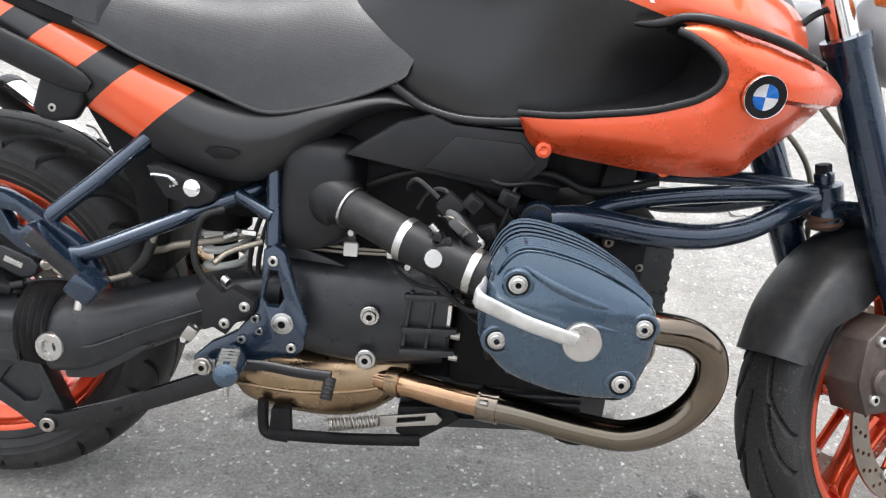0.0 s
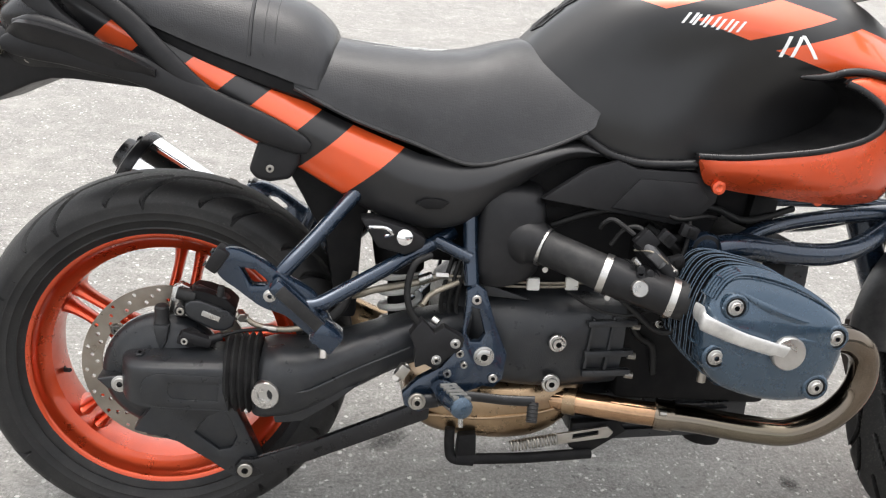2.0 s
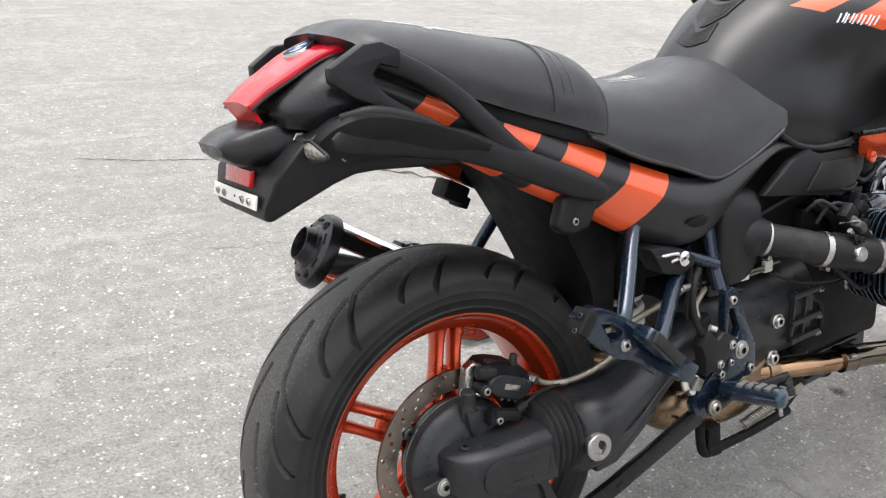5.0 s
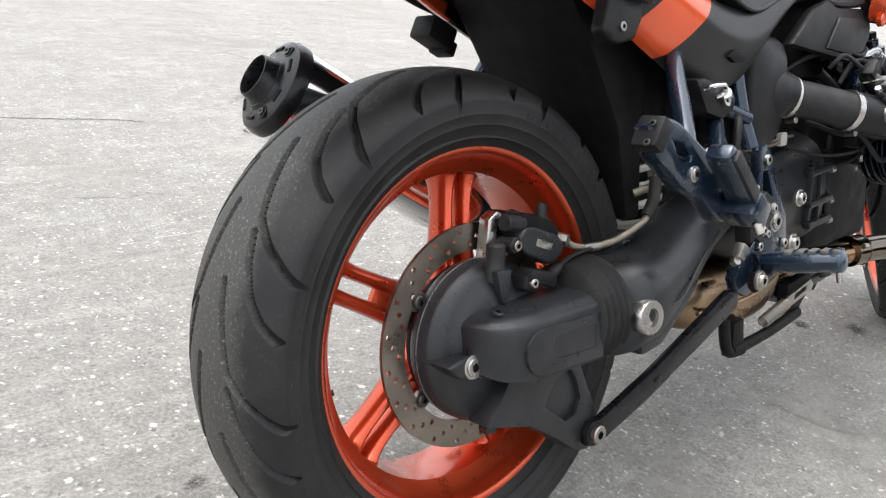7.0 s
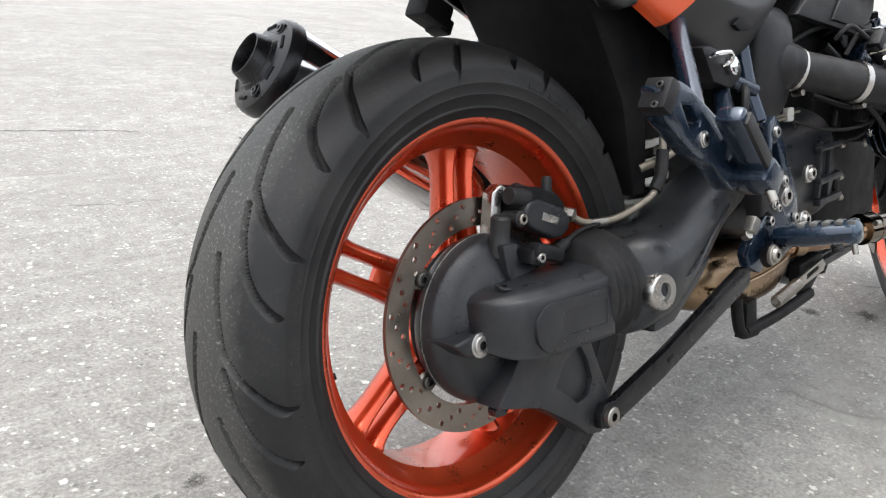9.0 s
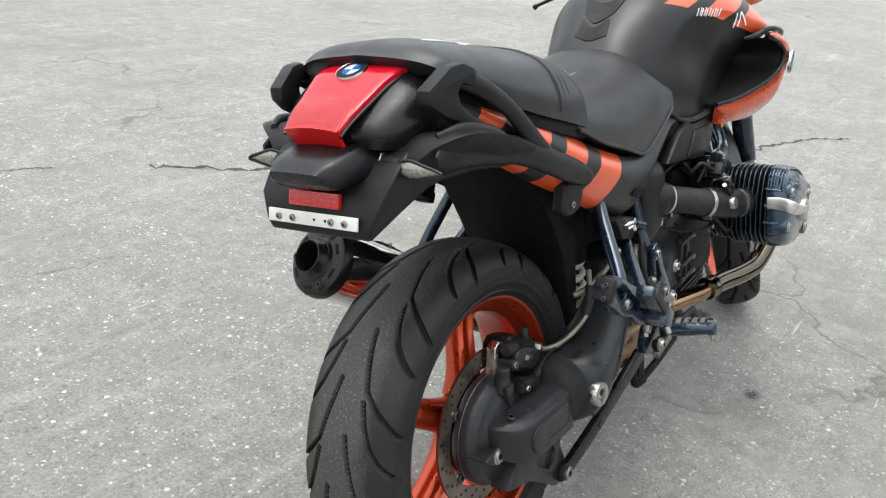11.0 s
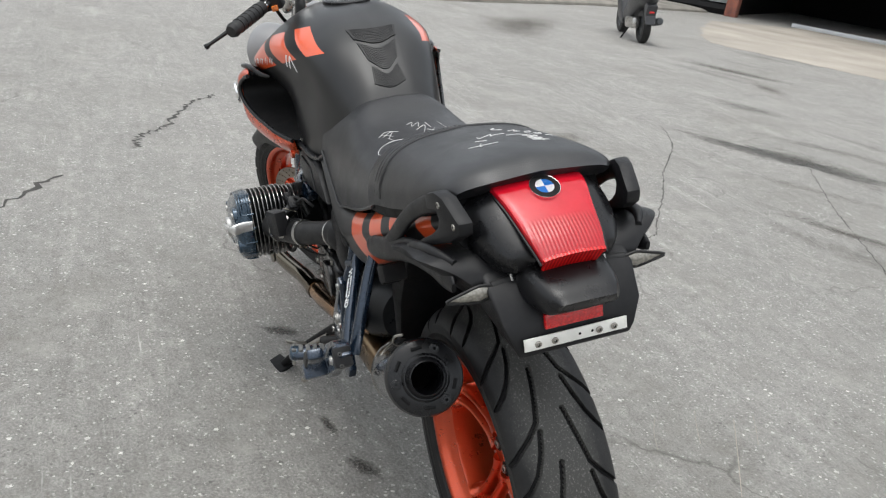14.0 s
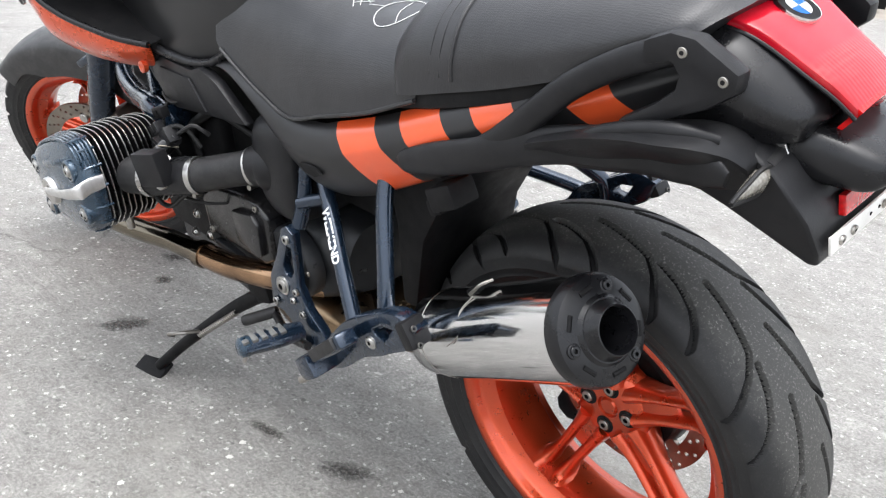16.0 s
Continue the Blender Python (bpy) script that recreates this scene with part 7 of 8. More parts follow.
    h = part("shock_spring", spring((0.395, -0.035, 0.39), (0.385, -0.035, 0.50), 0.034, 0.0065, 4), WHITE_PLASTIC, bike, "pale rear shock spring")


def stand():
    b = part("centre_stand", joined(tube([(0.485, -0.14, 0.245), (0.487, -0.142, 0.21), (0.495, -0.145, 0.19), (0.53, -0.147, 0.187)], 0.009, 12), tube([(0.50, -0.147, 0.19), (0.62, -0.145, 0.195), (0.74, -0.14, 0.205)], 0.010, 12, flat=0.8)), DEEP, bike, "folded black centre stand")
    part("stand_arm", plate([(0.50, 0.235), (0.53, 0.24), (0.535, 0.182), (0.498, 0.18)], -0.15, -0.13, (), 0.003), DEEP, b)
    part("spring", spring((0.592, -0.15, 0.219), (0.672, -0.15, 0.236), 0.0085, 0.0019, 14), STEEL, b, "steel return spring")
    part("spring_link", plate([(0.675, 0.226), (0.672, 0.245), (0.76, 0.263), (0.772, 0.252), (0.765, 0.242)], -0.152, -0.147, ([(0.70, 0.237), (0.70, 0.246), (0.745, 0.255), (0.745, 0.247)],), 0.001), STEEL, b)
    part("bracket", plate([(0.70, 0.26), (0.78, 0.27), (0.80, 0.25), (0.73, 0.20), (0.70, 0.215)], -0.14, -0.12, (), 0.003), DEEP, b)
    s = part("side_stand", tube([(0.66, 0.15, 0.30), (0.74, 0.185, 0.24), (0.83, 0.245, 0.155), (0.90, 0.293, 0.078)], [0.016, 0.014, 0.012, 0.011], 14), DEEP, bike, "black side stand folded out onto the asphalt")
    part("stand_foot", block((0.915, 0.303, 0.070), (0.075, 0.045, 0.010), (-12.36, 0, 20), 0.003), DEEP, s)
    part("stand_pivot", block((0.66, 0.14, 0.31), (0.07, 0.06, 0.05), (0, 20, 0), 0.008), DEEP, s)
    part("return_spring", spring((0.72, 0.188, 0.245), (0.80, 0.236, 0.176), 0.0055, 0.0014, 22), STEEL, s)
    part("toe_loop", tube([(0.80, 0.235, 0.185), (0.80, 0.27, 0.2), (0.83, 0.285, 0.19), (0.845, 0.27, 0.17)], 0.004, 8), STEEL, s)


def unturned(p):
    turn = Matrix.Rotation(radians(-STEER), 4, STEER_UP)
    return STEER_AT + turn @ (Vector(p) - STEER_AT)


def handlebar():
    end, inn, lev = unturned((0.904, 0.301, 1.012)), unturned((1.013, 0.189, 1.052)), unturned((0.992, 0.355, 0.969))
    flip = lambda p, s: Vector((p.x, s * p.y, p.z))
    pts = [end.lerp(inn, 0.1), inn, inn.lerp(end, -0.7) + Vector((0.02, 0, 0.03)), Vector((1.17, 0.06, 1.11))]
    bar = pts + [flip(p, -1) for p in pts[::-1]]
    h = part("handlebar", steered(tube(bar, 0.011, 16, n=60)), CHROME, bike, "silver handlebar turned to the left")
    for s in (1, -1):
        e, i, l = flip(end, s), flip(inn, s), flip(lev, s)
        e = e.lerp(i, 0.14)
        d = (i - e).normalized()
        g = part("grip", steered(tube([e, e.lerp(i, 0.5), i.lerp(e, 0.1)], [0.0165, 0.0175, 0.0165], 18)), RUBBER, h)
        for n_rib in range(6):
            q = e.lerp(i, 0.15 + 0.12 * n_rib)
            part("grip_rib", steered(tube([q - d * 0.002, q + d * 0.002], 0.0185, 18)), RUBBER, g)
        part("bar_end", steered(lathe([(0.0, -0.016), (0.014, -0.014), (0.018, -0.006), (0.018, 0.0), (0.0, 0.0)], e, d, 20)), RUBBER, h)
        part("switch_unit", steered(rounded(block(i + d * 0.03, (0.055, 0.05, 0.045), (0, 0, 45 * s), 0.008), 0.001)), PLASTIC, h)
        part("rocker", steered(block(i + d * 0.03 + Vector((-0.022, 0.012 * s, 0.018)), (0.018, 0.018, 0.01), (0, -20, 45 * s), 0.003)), ALLOY, h)
        part("lever", steered(tube([i + d * 0.02 + Vector((0.05, 0.01 * s, -0.01)), i.lerp(l, 0.35) + Vector((0.03, 0, -0.01)), i.lerp(l, 0.92), i.lerp(l, 0.97), l], [0.008, 0.0065, 0.0045, 0.0075, 0.0065], 12)), PLASTIC, h)
        part("indicator_button", steered(block(i + d * 0.01 + Vector((-0.025, 0, -0.012)), (0.016, 0.016, 0.014), (0, 0, 45 * s), 0.003)), AMBER, h)
        m = part("mirror", steered(rounded(rings([[(p.x, p.y, p.z) for p in [i + Vector((0.07, 0.09 * s, 0.135)) + Vector((dx, 0.075 * k * math.cos(a) * 1.0, 0.045 * k * math.sin(a))) for a in [2 * math.pi * j / 20 for j in range(20)]]] for dx, k in ((-0.012, 0.96), (-0.008, 1.0), (0.012, 0.85), (0.022, 0.4))]), 0.001)), BLACK, bike, "black oval rear-view mirror")
        part("mirror_glass", steered(moved(rings([[(0, 0.07 * k * math.cos(a), 0.041 * k * math.sin(a)) for a in [2 * math.pi * j / 20 for j in range(20)]] for k in (1.0, 0.3)]), i + Vector((0.0565, 0.09 * s, 0.135)))), CHROME, m)
        part("stem", steered(tube([i + d * 0.03 + Vector((0.01, 0, 0.02)), i + Vector((0.05, 0.05 * s, 0.09)), i + Vector((0.068, 0.09 * s, 0.12))], 0.006, 10)), PLASTIC, m)
        f = part("front_indicator", steered(tube([Vector((1.27, 0.12 * s, 0.93)), Vector((1.27, 0.17 * s, 0.93)), Vector((1.27, 0.21 * s, 0.93))], [0.008, 0.024, 0.012], 14, flat=0.8)), AMBER, bike, "amber front indicator")
    yk = part("upper_yoke", steered(rounded(block((1.175, 0, 1.055), (0.07, 0.25, 0.03), (0, 25, 0), 0.01), 0.001)), ALLOY, bike, "bare alloy upper yoke with badge")
    roundel(tuple(STEER_AT + Matrix.Rotation(radians(STEER), 3, STEER_UP) @ (Vector((1.165, 0.0, 1.073)) - STEER_AT)), (-0.45, 0, 1), 0.021, "yoke_badge", yk)
    part("clamp", steered(joined(*[block((1.175, s * 0.05, 1.085), (0.045, 0.03, 0.045), (0, 25, 0), 0.006) for s in (-1, 1)])), ALLOY, yk)
    for s in (1, -1):
        b = part("headlamp", steered(lathe([(0.0, -0.07), (0.04, -0.062), (0.068, -0.03), (0.078, 0.01), (0.08, 0.03), (0.074, 0.036), (0.0, 0.04)], (1.36, s * 0.085, 0.90), (1, 0, -0.05), 32)), LAMP_GREY, bike, "round silver-grey headlamp bowl")
        part("headlamp_lens", steered(lathe([(0.0735, 0.036), (0.05, 0.05), (0.0, 0.056)], (1.36, s * 0.085, 0.90), (1, 0, -0.05), 32)), CLEAR, b)
    k = part("instrument_pod", steered(rounded(block((1.26, 0, 1.09), (0.07, 0.2, 0.08), (0, 40, 0), 0.02), 0.002)), PLASTIC, bike, "black instrument pod")
    for s in (1, -1):
        part("dial", steered(lathe([(0.042, 0), (0.042, 0.01), (0.038, 0.012), (0.0, 0.009)], (1.228, s * 0.05, 1.115), (-0.75, 0, 0.65), 28)), CHROME, k)
    for j, line in enumerate(([(1.08, 0.16, 1.04), (1.16, 0.12, 0.98), (1.25, 0.05, 0.9), (1.3, 0.03, 0.8)], [(1.1, -0.16, 1.04), (1.2, -0.12, 0.98), (1.27, -0.05, 0.9), (1.28, -0.04, 0.8)], [(1.2, -0.1, 0.9), (1.25, -0.08, 0.93), (1.3, -0.06, 0.88), (1.28, -0.09, 0.82)])):
        part("control_cable", tube(line, 0.005, 10), WIRE, bike, "black control cable")


rear_wheel()
final_drive()
swingarm()
muffler()
headers()
for is_left in (False, True):
    cylinder(is_left)
    intake(is_left)
    wiring(is_left)
    scoop(is_left)
engine()
telelever()
front_end()
tank()
rider, pillion = seats()
side_panels()
tail()
frame_right_left()
stand()
handlebar()


# ---- chalk marks and lettering, laid onto the surfaces they are drawn on ----
bpy.context.view_layer.update()


def drawn(ob, start, way, lift=0.0006):
    """Where a line from start along way meets a part, lifted a little off it (in the motorcycle's space)."""
    hit, p, n, _ = ob.ray_cast(Vector(start), Vector(way).normalized())
    return p - Vector(way).normalized() * lift if hit else None


def stroke(ob, pts, way, r=0.0011, name="chalk_stroke", mat=WHITE, n=None):
    line = [q for q in (drawn(ob, p, way) for p in curve(pts, n or 6 * len(pts))) if q is not None]
    if len(line) > 1:
        part(name, tube(line, r, 6, n=len(line), flat=1.0), mat, ob)


def chalk_on_seats():
    """Hand-drawn chalk: a ringed slash, scrawls and figures on the rider seat, figures on the pillion seat."""
    down = (0, 0, -1)
    ring = [(0.3135 + 0.034 * math.cos(a), 0.0735 + 0.040 * math.sin(a) - 0.006 * math.cos(a), 1.2) for a in [2 * math.pi * k / 16 for k in range(17)]]
    stroke(rider, ring, down, 0.0007)
    scrawl = (
        [(0.289, 0.104), (0.308, 0.078), (0.322, 0.042)], [(0.374, 0.075), (0.350, 0.069)], [(0.393, 0.089), (0.410, 0.069), (0.400, 0.045)], [(0.402, 0.080), (0.377, 0.063)], [(0.386, 0.082), (0.407, 0.056), (0.375, 0.071)],
        [(0.431, 0.017), (0.437, 0.003), (0.417, 0.010), (0.432, -0.009), (0.409, -0.002)], [(0.394, 0.007), (0.413, -0.017), (0.369, -0.002)], [(0.387, -0.014), (0.362, -0.030)], [(0.386, -0.029), (0.361, -0.015)], [(0.428, -0.023), (0.395, -0.025)], [(0.424, -0.048), (0.344, -0.058), (0.313, -0.070)],
    )
    for k, line in enumerate(scrawl):
        stroke(rider, [(x, y, 1.2) for x, y in line], down, 0.0004 if k == len(scrawl) - 1 else 0.0006)
    figures = (
        [(0.010, 0.026), (-0.001, 0.025), (0.008, 0.003), (-0.004, 0.007), (0.006, -0.020)], [(-0.017, 0.039), (-0.027, 0.024)], [(-0.046, 0.063), (-0.055, 0.016)], [(-0.038, 0.038), (-0.050, 0.045), (-0.058, 0.044)],
        [(0.073, -0.031), (0.064, -0.021), (0.053, -0.022), (0.050, -0.035)], [(0.029, -0.037), (0.037, -0.052), (0.022, -0.045), (0.021, -0.055)], [(0.012, -0.061), (0.015, -0.071), (0.001, -0.063), (0.005, -0.056), (0.012, -0.061)], [(-0.008, -0.066), (-0.002, -0.079), (-0.018, -0.076), (-0.018, -0.067), (-0.008, -0.069)], [(-0.029, -0.078), (-0.026, -0.090), (-0.039, -0.085)],
    )
    for line in figures:
        stroke(pillion, [(x, y, 1.2) for x, y in line], down, 0.0008)
    crossed = [(-0.020 - 0.009 * k, -0.048 + (0.011 if k % 2 else -0.011), 1.2) for k in range(7)]
    stroke(pillion, crossed, down, 0.0007)
    stroke(pillion, [(-0.014, -0.015, 1.2), (-0.016, -0.040, 1.2), (-0.045, -0.045, 1.2), (-0.080, -0.052, 1.2)], down, 0.0007)
    stroke(pillion, [(-0.025, -0.060, 1.2), (-0.055, -0.038, 1.2), (-0.075, -0.062, 1.2)], down, 0.0007)


def decal(ob, corners, way, name, mat):
    """A thin flat patch between four corners, laid onto a part along way."""
    a, b, c, d = (Vector(p) for p in corners)
    rows = []
    for i in range(7):
        row = [drawn(ob, a.lerp(b, i / 6).lerp(d.lerp(c, i / 6), j / 3), way, 0.0005) for j in range(4)]
        if all(p is not None for p in row):
            rows.append(row)
    if len(rows) > 1:
        part(name, rings(rows, False, False), mat, ob)


def tank_lettering():
    """Plain white slanted bars along each tank shoulder, small ones and a large one at the end."""
    t = bpy.data.objects["fuel_tank"]
    small = [(f, 0.008, 0.0022) for f in (0.0, 0.14, 0.29, 0.46, 0.62)]
    for s in (1, -1):
        way = (0, -s, -0.25)

        def at(x, z):
            return (x, s * 0.5, z + 0.25 * 0.31)
        rear, ahead = ((0.865, 0.940), (1.07, 0.893)) if s > 0 else ((0.895, 0.943), (0.785, 0.962))
        for f, tall, wide in small:
            x, z = ahead[0] + (rear[0] - ahead[0]) * f, ahead[1] + (rear[1] - ahead[1]) * f
            lean = 0.005 * -s
            for dx in (-0.0055, 0.0055):
                decal(t, (at(x + dx - wide - lean, z - tall), at(x + dx - wide + lean, z + tall), at(x + dx + wide + lean, z + tall), at(x + dx + wide - lean, z - tall)), way, "lettering_bar", ROUNDEL_WHITE)
        x, z = (0.835, 0.944) if s > 0 else (0.94, 0.924)
        for dx, wide, tall, lean in ((-0.012, 0.0028, 0.015, 0.004), (0.004, 0.0028, 0.015, 0.004), (0.022, 0.0028, 0.017, -0.012)):
            dx, lean = -s * dx, -s * lean
            decal(t, (at(x + dx - wide - lean, z - tall), at(x + dx - wide + lean, z + tall), at(x + dx + wide + lean, z + tall), at(x + dx + wide - lean, z - tall)), way, "lettering_bar", ROUNDEL_WHITE)


chalk_on_seats()
tank_lettering()


def strut_sticker():
    """A white word running down the left lower strut."""
    data = bpy.data.curves.new("sticker_word", "FONT")
    data.body, data.size, data.extrude = "WEEKEND", 0.0185, 0.0003
    data.offset = 0.0006
    data.align_x, data.align_y = "CENTER", "CENTER"
    holder = new("sticker_word", data)
    dg = bpy.context.evaluated_depsgraph_get()
    me = bpy.data.meshes.new_from_object(holder.evaluated_get(dg))
    bpy.data.objects.remove(holder)
    bm = bmesh.new()
    bm.from_mesh(me)
    bpy.data.meshes.remove(me)
    a, b = Vector((0.402, 0.163, 0.577)), Vector((0.338, 0.1985, 0.5135))
    run = (b - a).normalized()
    out = Vector((-0.45, 1.0, 0.15))
    out = (out - run * out.dot(run)).normalized()
    up = out.cross(run)
    m = Matrix((run, up, out)).transposed().to_4x4()
    m.translation = (a + b) / 2 + out * 0.0127
    part("sticker_word", mapped(bm, m), ROUNDEL_WHITE, bpy.data.objects["rear_subframe.001"], "white lettering sticker")


strut_sticker()

# throttle sensor box on the left throttle body
part("throttle_sensor", block((0.742, 0.272, 0.575), (0.062, 0.03, 0.06), (0, 12, 14), 0.004), PLASTIC, bike, "square black throttle position sensor")

# ---- yard behind ----
CONCRETE = surface("pale_concrete", (0.36, 0.325, 0.28), 0.85, grain=60, grain_bump=0.3, stain=0.8, stain_amount=0.25, dust=(0.2, 0.182, 0.15), dust_amount=0.6)
SHEET = surface("galvanised_sheet", (0.50, 0.52, 0.54), 0.5, 0.3, grain=60, grain_bump=0.1, stain=1.5, stain_amount=0.14, dust=(0.3, 0.24, 0.2), dust_amount=0.25)
RUST = surface("rusty_post_paint", (0.30, 0.10, 0.06), 0.7, grain=60, grain_bump=0.3, stain=3.0, stain_amount=0.5, dust=(0.08, 0.1, 0.13), dust_amount=0.6)
CRACK = surface("dark_crack_filling", (0.05, 0.047, 0.042), 0.8, grain=150, grain_bump=0.5, stain=12.0, stain_amount=0.4)


def spill(name, base, rough, strength, reach=0.42):
    """A stain soaked into the ground: ragged towards its rim, where the ground shows through."""
    m = surface(name, base, rough, grain=150, grain_bump=0.5, stain=9.0, stain_amount=0.35)
    n, l = m.node_tree.nodes, m.node_tree.links
    b = next(x for x in n if x.type == "BSDF_PRINCIPLED")
    tc = n.new("ShaderNodeTexCoord")
    off = n.new("ShaderNodeVectorMath")
    off.operation = "DISTANCE"
    flat = n.new("ShaderNodeVectorMath")
    flat.operation = "MULTIPLY"
    flat.inputs[1].default_value = (1, 1, 0)
    l.new(tc.outputs["Generated"], flat.inputs[0])
    l.new(flat.outputs[0], off.inputs[0])
    off.inputs[1].default_value = (0.5, 0.5, 0.0)
    edge = math_node(n, l, "ADD", off.outputs["Value"], math_node(n, l, "MULTIPLY", noise_tex(n, l, 11.0, 7.0, 0.85, tc.outputs["Object"]), 0.9))
    speck = ramp(n, l, noise_tex(n, l, 120.0, 4.0, 0.8, tc.outputs["Object"]), 0.40, 0.62, 0.35, 1.0)
    l.new(math_node(n, l, "MULTIPLY", ramp(n, l, edge, reach, reach + 0.36, strength, 0.0), speck), b.inputs["Alpha"])
    return m


STAIN = spill("oil_stained_asphalt", (0.04, 0.037, 0.032), 0.6, 0.95, 0.56)
DAMP = spill("damp_asphalt", (0.085, 0.070, 0.052), 0.6, 0.75)
SMEAR = spill("smeared_asphalt", (0.12, 0.113, 0.10), 0.8, 0.42)
CAR_WHITE = surface("white_car_paint", (0.72, 0.73, 0.74), 0.25, grain_bump=0.0, stain_amount=0.05, coat=0.6)
CAR_DARK = surface("dark_car_paint", (0.03, 0.032, 0.036), 0.25, grain_bump=0.0, coat=0.6)
GLASS = surface("dark_car_glass", (0.02, 0.022, 0.025), 0.08, grain_bump=0.0, coat=0.5)
FORK_RED = surface("red_machine_paint", (0.72, 0.04, 0.02), 0.38, grain_bump=0.02, stain_amount=0.12, coat=0.3)
GREY_PAINT = surface("dark_grey_machine_paint", (0.045, 0.05, 0.055), 0.45, grain_bump=0.1, dust=(0.2, 0.19, 0.17), dust_amount=0.2)
SCOOTER_GREY = surface("dark_grey_plastic", (0.035, 0.036, 0.04), 0.35, grain_bump=0.05, dust=(0.2, 0.19, 0.17), dust_amount=0.15)


def blot(name, cx, cy, rx, ry, turn, mat, label, seed, z=0.0022, rough=0.3):
    """A flat stain with a ragged outline."""
    rng = random.Random(seed)
    n = 40
    bm = bmesh.new()
    ph = [rng.uniform(0, 6.28) for _ in range(5)]
    vs = []
    for k in range(n):
        a = 2 * math.pi * k / n
        w = 1 + rough * (0.5 * math.sin(2 * a + ph[0]) + 0.4 * math.sin(5 * a + ph[1]) + 0.35 * math.sin(9 * a + ph[2]) + 0.3 * rng.uniform(-1, 1))
        vs.append(bm.verts.new((rx * w * 1.25 * math.cos(a), ry * w * 1.25 * math.sin(a), 0)))
    bm.faces.new(vs)
    ob = part(name, bm, mat, None)
    ob.matrix_world = pose(cx, cy, z, 0, 0, turn)
    return tagged(ob, label, "stain", kind="structure")


def crack(pts, width, seed):
    """A crack: a thin ragged dark ribbon along a broken line on the ground."""
    rng = random.Random(seed)
    line = curve([(x, y, 0) for x, y in pts], 14 * len(pts))
    bm = bmesh.new()
    rows = []
    for k, p in enumerate(line):
        a, b = Vector(line[max(k - 1, 0)]), Vector(line[min(k + 1, len(line) - 1)])
        d = (b - a).normalized()
        side = Vector((-d.y, d.x, 0))
        jog = side * rng.uniform(-1, 1) * width * 1.8
        w = width * rng.uniform(0.25, 1.3)
        rows.append((bm.verts.new(Vector(p) + jog + side * w + Vector((0, 0, 0.0015))), bm.verts.new(Vector(p) + jog - side * w + Vector((0, 0, 0.0015)))))
    for (a, b), (c, d) in zip(rows, rows[1:]):
        bm.faces.new((a, b, d, c))
    return tagged(part("ground_crack", bm, CRACK, None, flat=True), "dark ragged crack in the asphalt", "crack", kind="structure")


crack([(-0.1, 2.5), (0.2, 2.38), (0.5, 2.30), (0.62, 2.24)], 0.004, 1)
crack([(0.9, 2.05), (1.21, 1.78), (1.37, 1.66), (1.56, 1.51), (1.82, 1.36), (2.08, 1.21), (2.6, 0.95)], 0.013, 2)
crack([(4.32, -3.31), (3.73, -3.0), (3.1, -2.5), (2.65, -2.19), (2.16, -1.82), (1.96, -1.66), (1.88, -1.38)], 0.004, 3)
crack([(3.4, -3.95), (2.78, -3.51), (2.4, -3.25), (2.06, -3.04), (1.65, -2.79), (1.26, -2.52)], 0.004, 4)
crack([(3.01, -4.45), (2.63, -4.0), (2.3, -3.72), (1.99, -3.44), (1.81, -3.36)], 0.004, 5)
crack([(3.06, 0.63), (3.27, 0.60), (3.54, 0.45), (4.01, 0.31), (4.34, 0.12)], 0.012, 6)
for k, (x, y, rx, ry, turn) in enumerate(((0.41, 0.20, 0.05, 0.022, 30), (0.60, 0.245, 0.035, 0.016, 10), (1.12, 0.265, 0.05, 0.028, 60), (1.39, 0.0, 0.03, 0.02, 20), (1.28, 0.09, 0.025, 0.018, 0), (3.87, -1.16, 0.16, 0.06, 30), (2.98, -0.84, 0.06, 0.03, 0), (4.33, -1.34, 0.1, 0.03, 20), (2.79, -0.86, 0.05, 0.03, 0), (0.22, 0.35, 0.022, 0.014, 0), (1.03, -0.26, 0.03, 0.02, 0), (-0.2, 0.29, 0.016, 0.012, 0), (3.45, -3.95, 0.62, 0.16, 35))):
    blot("oil_stain", x, y, rx, ry, turn, STAIN, "small dark oil stain on the asphalt", 20 + k, 0.0022, 0.45)
blot("damp_patch", 3.73, -2.05, 0.42, 0.16, -60, DAMP, "brownish damp patch on the asphalt", 50)
blot("damp_patch", 10.8, -5.3, 1.3, 0.5, -35, DAMP, "brownish damp patch on the asphalt", 51)
blot("damp_patch", 9.3, -2.1, 1.0, 0.3, -25, DAMP, "dark damp streak on the asphalt", 52)


def apron():
    """The pale concrete strip before the shed, with a ragged edge."""
    rng = random.Random(9)
    edge = curve([(15.5, -12.2, 0), (13.0, -10.1, 0), (10.9, -8.75, 0), (9.7, -9.35, 0), (8.5, -9.95, 0), (6.7, -10.6, 0), (4.0, -11.6, 0), (0.0, -13.0, 0)], 80)
    bm = bmesh.new()
    vs = [bm.verts.new((x + rng.uniform(-0.07, 0.07), y + rng.uniform(-0.07, 0.07), 0.004)) for x, y, _ in edge] + [bm.verts.new((0.0, -22.0, 0.004)), bm.verts.new((18.5, -22.0, 0.004))]
    bm.faces.new(vs)
    return tagged(part("pavement_concrete", bm, CONCRETE, None, flat=True), "worn pale concrete apron before the shed", "pavement", kind="structure")


apron()


